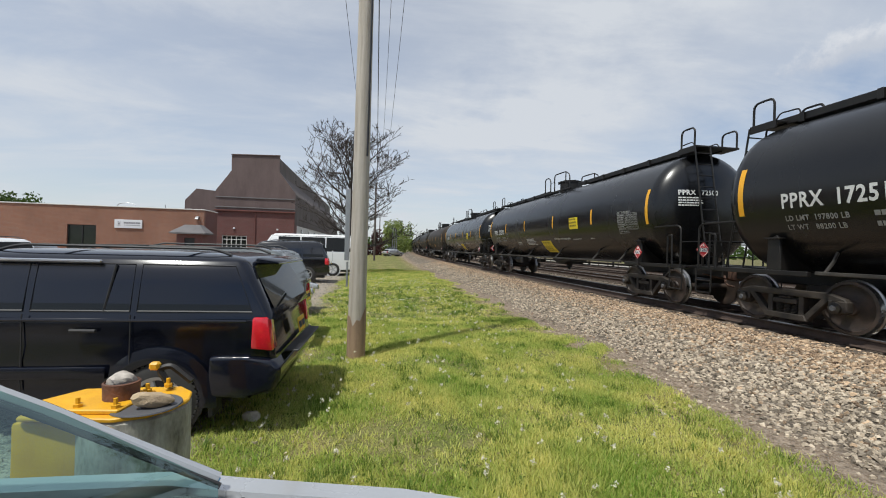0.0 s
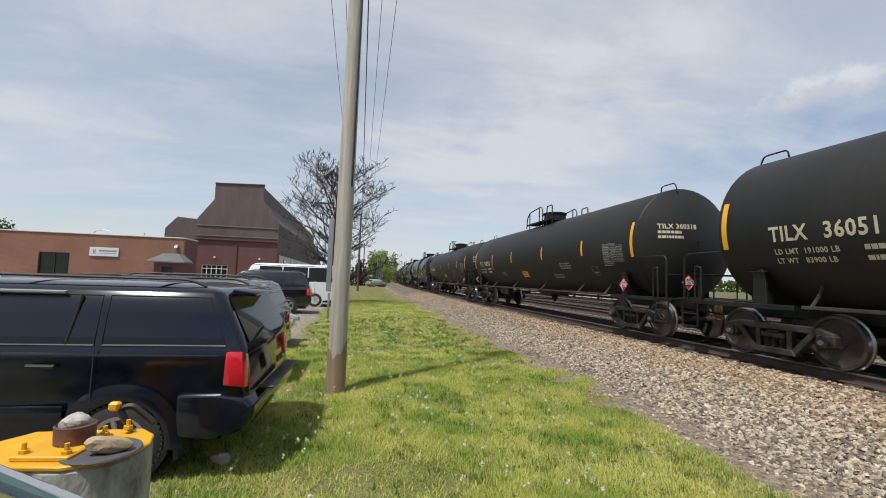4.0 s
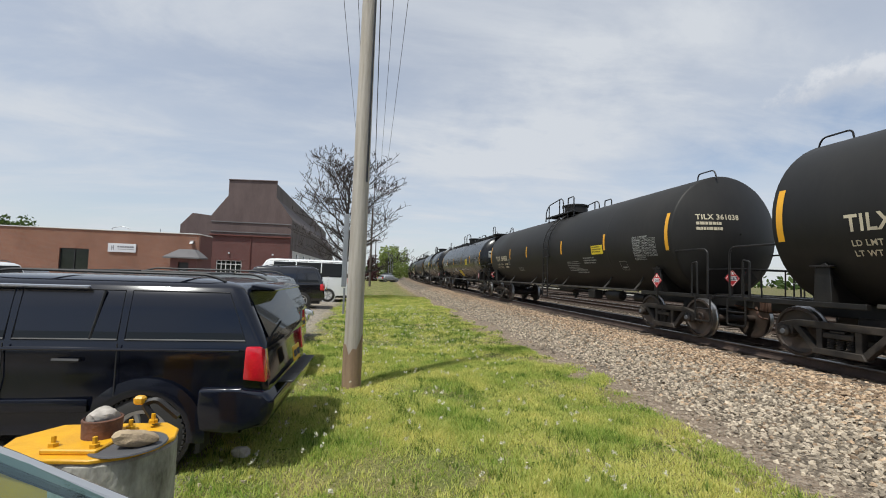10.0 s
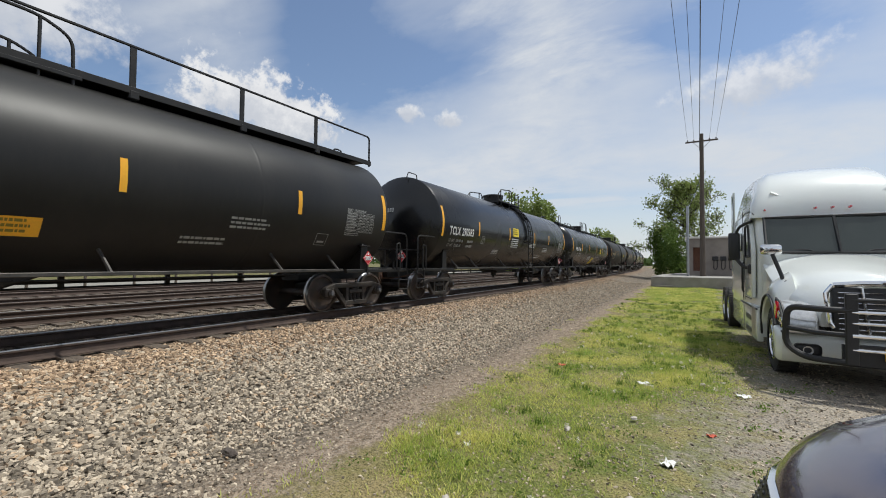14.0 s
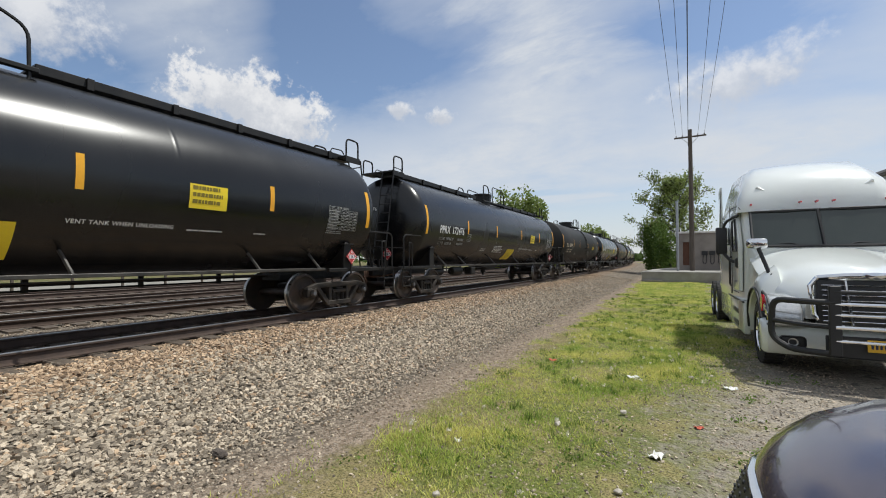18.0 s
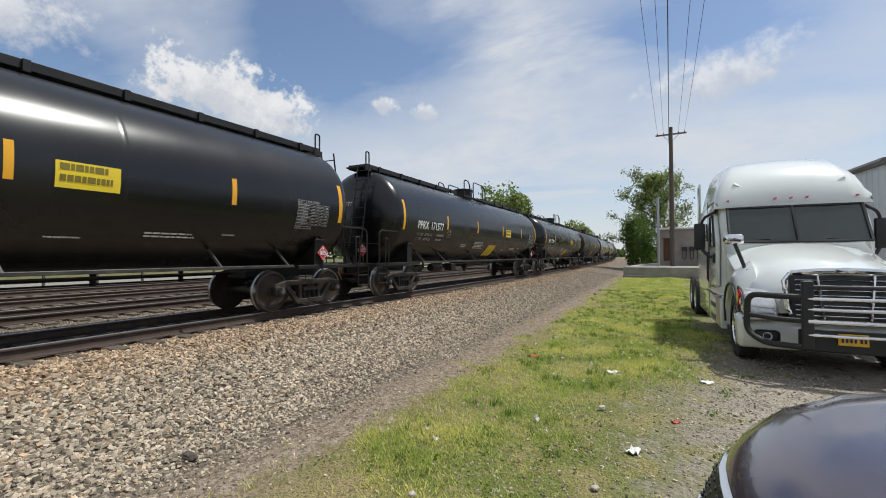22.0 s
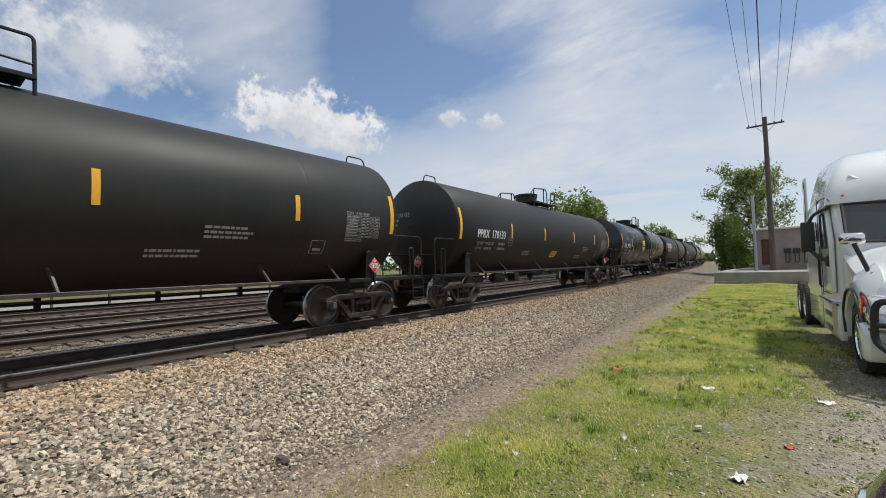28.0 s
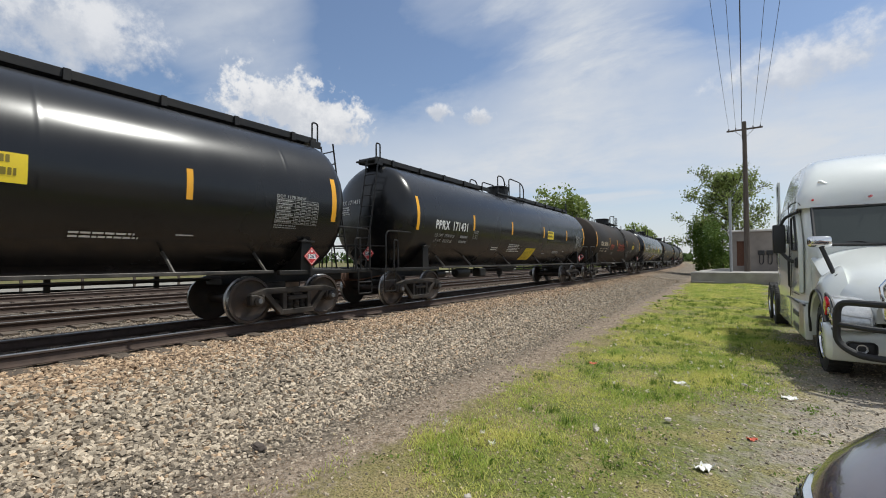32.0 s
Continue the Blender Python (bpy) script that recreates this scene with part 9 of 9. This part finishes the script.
def ballast():
    npr = np.random.RandomState(7)
    n = 128000
    y = np.where(npr.rand(n) < 0.62, npr.normal(-1, 9, n), npr.uniform(-42, 48, n))
    u = npr.uniform(-5.9, -0.98, n)
    keep = npr.rand(n) < np.clip((u - verge(y) - 0.45) / 0.8, 0.05, 1)
    y, u = y[keep], u[keep]
    x = bend(y) + u
    size = npr.uniform(0.024, 0.058, len(x)) * np.clip(1.0 + (u + 4.0) * 0.30, 0.5, 1.0)
    z = ground_z(x, y) + size * npr.uniform(0.05, 0.5, len(x))
    warm = npr.rand(len(x)) < np.clip((u + 3.3) / 1.5, 0.08, 0.85)
    for pick, label, mat in ((~warm, "pale broken ballast stone on the shoulder of the line", "ballast_stone"), (warm, "rust-stained tan ballast stone beside the rails", "ballast_warm")):
        stones("ballast", label, x[pick], y[pick], z[pick], size[pick], npr, mat)
    n = 16000
    y = npr.uniform(-36, 42, n)
    u = npr.uniform(-0.7, 6.2, n)
    x = bend(y) + u
    size = npr.uniform(0.03, 0.06, n)
    stones("ballast", "brown ballast stone between the tracks", x, y, ground_z(x, y) + size * 0.1, size, npr, "ballast_brown")
    n = 20000
    y = npr.uniform(-13, 2, n)
    x = npr.uniform(-1.6, 3.6, n)
    keep = npr.rand(n) < np.clip((2.4 - x) / 2.4, 0.28, 1)
    x, y = x[keep], y[keep]
    size = npr.uniform(0.008, 0.026, len(x))
    stones("yard_gravel", "loose grey gravel on the yard", x, y, ground_z(x, y) + size * 0.2, size, npr, "ballast_stone")
    n = 2600
    y = npr.uniform(3.6, 24, n)
    x = npr.uniform(-3.6, -0.7, n)
    size = npr.uniform(0.012, 0.04, n)
    stones("lot_gravel", "loose grey gravel at the lot's edge", x, y, ground_z(x, y) + size * 0.2, size, npr, "ballast_stone")


M["ballast_brown"] = material("ballast_brown", (0.13, 0.095, 0.068), 0.92, col2=(0.40, 0.315, 0.235), scale=9, fine=90, amount=0.3, fine_amount=0.12, bump=0.25, islands=0.6)
ballast()


def turf_keep(x, y, npr):
    """How thick the grass stands at a place."""
    u = x - bend(y)
    edge = verge(y)
    ragged = np.array([noise.noise(Vector((a * 1.7, b * 1.7, 7.0))) for a, b in zip(x, y)])
    k = np.clip((edge + 0.25 + 0.9 * ragged - u) / 0.9, 0, 1)
    north = np.clip((x + 1.35 - 0.25 * np.sin(y * 1.1)) / 0.5, 0, 1)
    near = smooth(-9.0, -5.0, y)
    south = np.clip((x + 0.7 - 1.1 * near + 0.35 * np.sin(y * 1.7)) / (0.6 + 1.1 * near), 0.0, 1)
    w = np.clip((y + 1.5) / 2.5, 0, 1)
    k = k * (north * w + south * (1 - w))
    patch = np.array([noise.noise(Vector((a * 0.8, b * 0.8, 3.0))) for a, b in zip(x, y)])
    return k * np.clip(np.where(y > 0.5, 0.86, 0.66) + patch * 1.6, 0.12, 1.0), patch


def grass():
    npr = np.random.RandomState(9)
    n = 200000
    r = npr.rand(n)
    y = np.where(r < 0.40, npr.uniform(1.5, 11, n), np.where(r < 0.55, npr.uniform(11, 34, n), np.where(r < 0.86, npr.uniform(-13, 1.5, n), npr.uniform(-36, -13, n))))
    x = npr.uniform(-1.5, 4.6, n) + np.where(np.abs(y) > 15, (y - BEND_Y) ** 2 / (2 * BEND_R), 0)
    k, patch = turf_keep(x, y, npr)
    keep = npr.rand(n) < k
    x, y, patch = x[keep], y[keep], patch[keep]
    n = len(x)
    far = np.clip(np.hypot(x, y) / 10, 1, 3)
    blades = 9
    h = npr.uniform(0.016, 0.055, (n, blades)) * np.where(y > 1.0, 1.15, 0.85)[:, None] * (1 + 0.9 * np.clip(patch, 0, 1))[:, None] * (0.8 + 0.2 * far[:, None])
    w = npr.uniform(0.0032, 0.0062, (n, blades)) * far[:, None]
    a = npr.uniform(0, math.tau, (n, blades))
    lean = npr.uniform(0.3, 1.3, (n, blades)) * h
    bx, by = x[:, None] + npr.normal(0, 0.04, (n, blades)), y[:, None] + npr.normal(0, 0.04, (n, blades))
    bz = ground_z(bx, by) - 0.004
    ca, sa = np.cos(a), np.sin(a)
    p0 = np.stack((bx - sa * w, by + ca * w, bz), -1)
    p1 = np.stack((bx + sa * w, by - ca * w, bz), -1)
    p2 = np.stack((bx + ca * lean, by + sa * lean, bz + h), -1)
    verts = np.stack((p0, p1, p2), 2).reshape(-1, 3)
    tris = np.arange(n * blades * 3).reshape(-1, 3)
    tagged(part("grass", big_mesh(verts, tris), "grass_blade"), "short patchy spring grass with dry straw in it", "grass", kind="stuff")
    # dead straw lying in it
    n = 9000
    y = np.where(npr.rand(n) < 0.5, npr.uniform(2.0, 14, n), npr.uniform(-14, 2.0, n))
    x = npr.uniform(-1.0, 3.9, n)
    k, _ = turf_keep(x, y, npr)
    keep = npr.rand(n) < 0.15 + k
    c = np.stack((x, y, ground_z(x, y) + npr.uniform(0.005, 0.03, n)), -1)[keep]
    tagged(part("straw", leaf_cloud(c, 0.013, npr), "straw"), "pale dead straw and leaf scraps in the grass", "straw", kind="stuff")
    # taller green tufts
    n = 9000
    y = np.where(npr.rand(n) < 0.6, npr.uniform(1.8, 20, n), npr.uniform(-22, 1, n))
    x = npr.uniform(-1.3, 4.4, n) + np.where(np.abs(y) > 15, (y - BEND_Y) ** 2 / (2 * BEND_R), 0)
    k, patch = turf_keep(x, y, npr)
    spot = np.array([noise.noise(Vector((a * 2.1, b * 2.1, 5.0))) for a, b in zip(x, y)])
    keep = (npr.rand(n) < k) & (spot > 0.0)
    x, y = x[keep], y[keep]
    n, blades = len(x), 16
    far = np.clip(np.hypot(x, y) / 9, 1, 2.5)[:, None]
    h = npr.uniform(0.04, 0.115, (n, blades))
    w = npr.uniform(0.003, 0.006, (n, blades)) * far
    a = npr.uniform(0, math.tau, (n, blades))
    lean = npr.uniform(0.15, 0.9, (n, blades)) * h
    bx, by = x[:, None] + npr.normal(0, 0.028, (n, blades)), y[:, None] + npr.normal(0, 0.028, (n, blades))
    bz = ground_z(bx, by) - 0.004
    ca, sa = np.cos(a), np.sin(a)
    verts = np.stack((np.stack((bx - sa * w, by + ca * w, bz), -1), np.stack((bx + sa * w, by - ca * w, bz), -1), np.stack((bx + ca * lean, by + sa * lean, bz + h), -1)), 2).reshape(-1, 3)
    tagged(part("grass_tufts", big_mesh(verts, np.arange(n * blades * 3).reshape(-1, 3)), "grass_deep"), "taller dark green tufts in the short grass", "grass", kind="stuff")
    # dandelion clocks and broad weeds
    n = 900
    y = np.where(npr.rand(n) < 0.8, npr.uniform(2.5, 24, n), npr.uniform(-12, 0, n))
    x = npr.uniform(-0.9, 3.2, n)
    k, _ = turf_keep(x, y, npr)
    keep = npr.rand(n) < k
    x, y = x[keep], y[keep]
    c = np.stack((np.repeat(x, 14), np.repeat(y, 14), np.repeat(ground_z(x, y) + npr.uniform(0.08, 0.17, len(x)), 14)), -1)
    c += npr.normal(0, 0.011, c.shape)
    tagged(part("dandelion_clocks", leaf_cloud(c, 0.012, npr), "dandelion"), "white dandelion clocks scattered through the grass", "flowers", kind="stuff")
    n = 5200
    y = npr.uniform(-12, 22, n)
    x = npr.uniform(-1.2, 4.0, n)
    spot = np.array([noise.noise(Vector((a * 1.3, b * 1.3, 9.0))) for a, b in zip(x, y)])
    keep = (spot > 0.18) & (x - bend(y) < verge(y) + 0.1) & (npr.rand(n) < np.where((y < 1) & (x < 1.4), 1.0, 0.5))
    x, y = x[keep], y[keep]
    c = np.stack((np.repeat(x, 9), np.repeat(y, 9), np.repeat(ground_z(x, y) + 0.022, 9)), -1) + npr.normal(0, 1, (len(x) * 9, 3)) * np.array([0.05, 0.05, 0.012])
    tagged(part("broad_weeds", leaf_cloud(c, 0.017, npr), "leaf_weed"), "clumps of broad-leaved weeds in the verge", "weeds", kind="stuff")


M["straw"] = leafy("straw", (0.62, 0.54, 0.36), (0.42, 0.34, 0.2), 0.8, 0.2)
M["grass_deep"] = leafy("grass_deep", (0.065, 0.135, 0.016), (0.17, 0.25, 0.04), 0.5, 0.4)
M["leaf_weed"] = leafy("leaf_weed", (0.09, 0.17, 0.025), (0.16, 0.24, 0.045), 0.5, 0.3)
grass()


# ---- what moves: the train, and its wheels ----
def motions():
    times = [i for i in range(33)]
    for number, car in CARS:
        walk(car, [(t, car_pose(number, t)) for t in times])
    first = {}
    step = 1 / FPS
    for _, car in CARS:
        for truck in [c for c in car.children if c.name.startswith("truck")]:
            for w in [c for c in truck.children if c.name.startswith("wheelset")]:
                side = 1 if w.location.y > 0 else -1
                if side not in first:
                    rows = []
                    for i in range(int(32 * FPS) + 1):
                        t = i * step
                        rows.append((t, pose(0, side * AXLE, WHEEL_R, -math.degrees((joint_at(t) - joint_at(0)) / WHEEL_R) % 360.0)))
                    walk(w, rows)
                    first[side] = w.animation_data
                else:
                    w.rotation_mode = "QUATERNION"
                    w.animation_data_create()
                    w.animation_data.action = first[side].action
                    w.animation_data.action_slot = first[side].action_slot


motions()
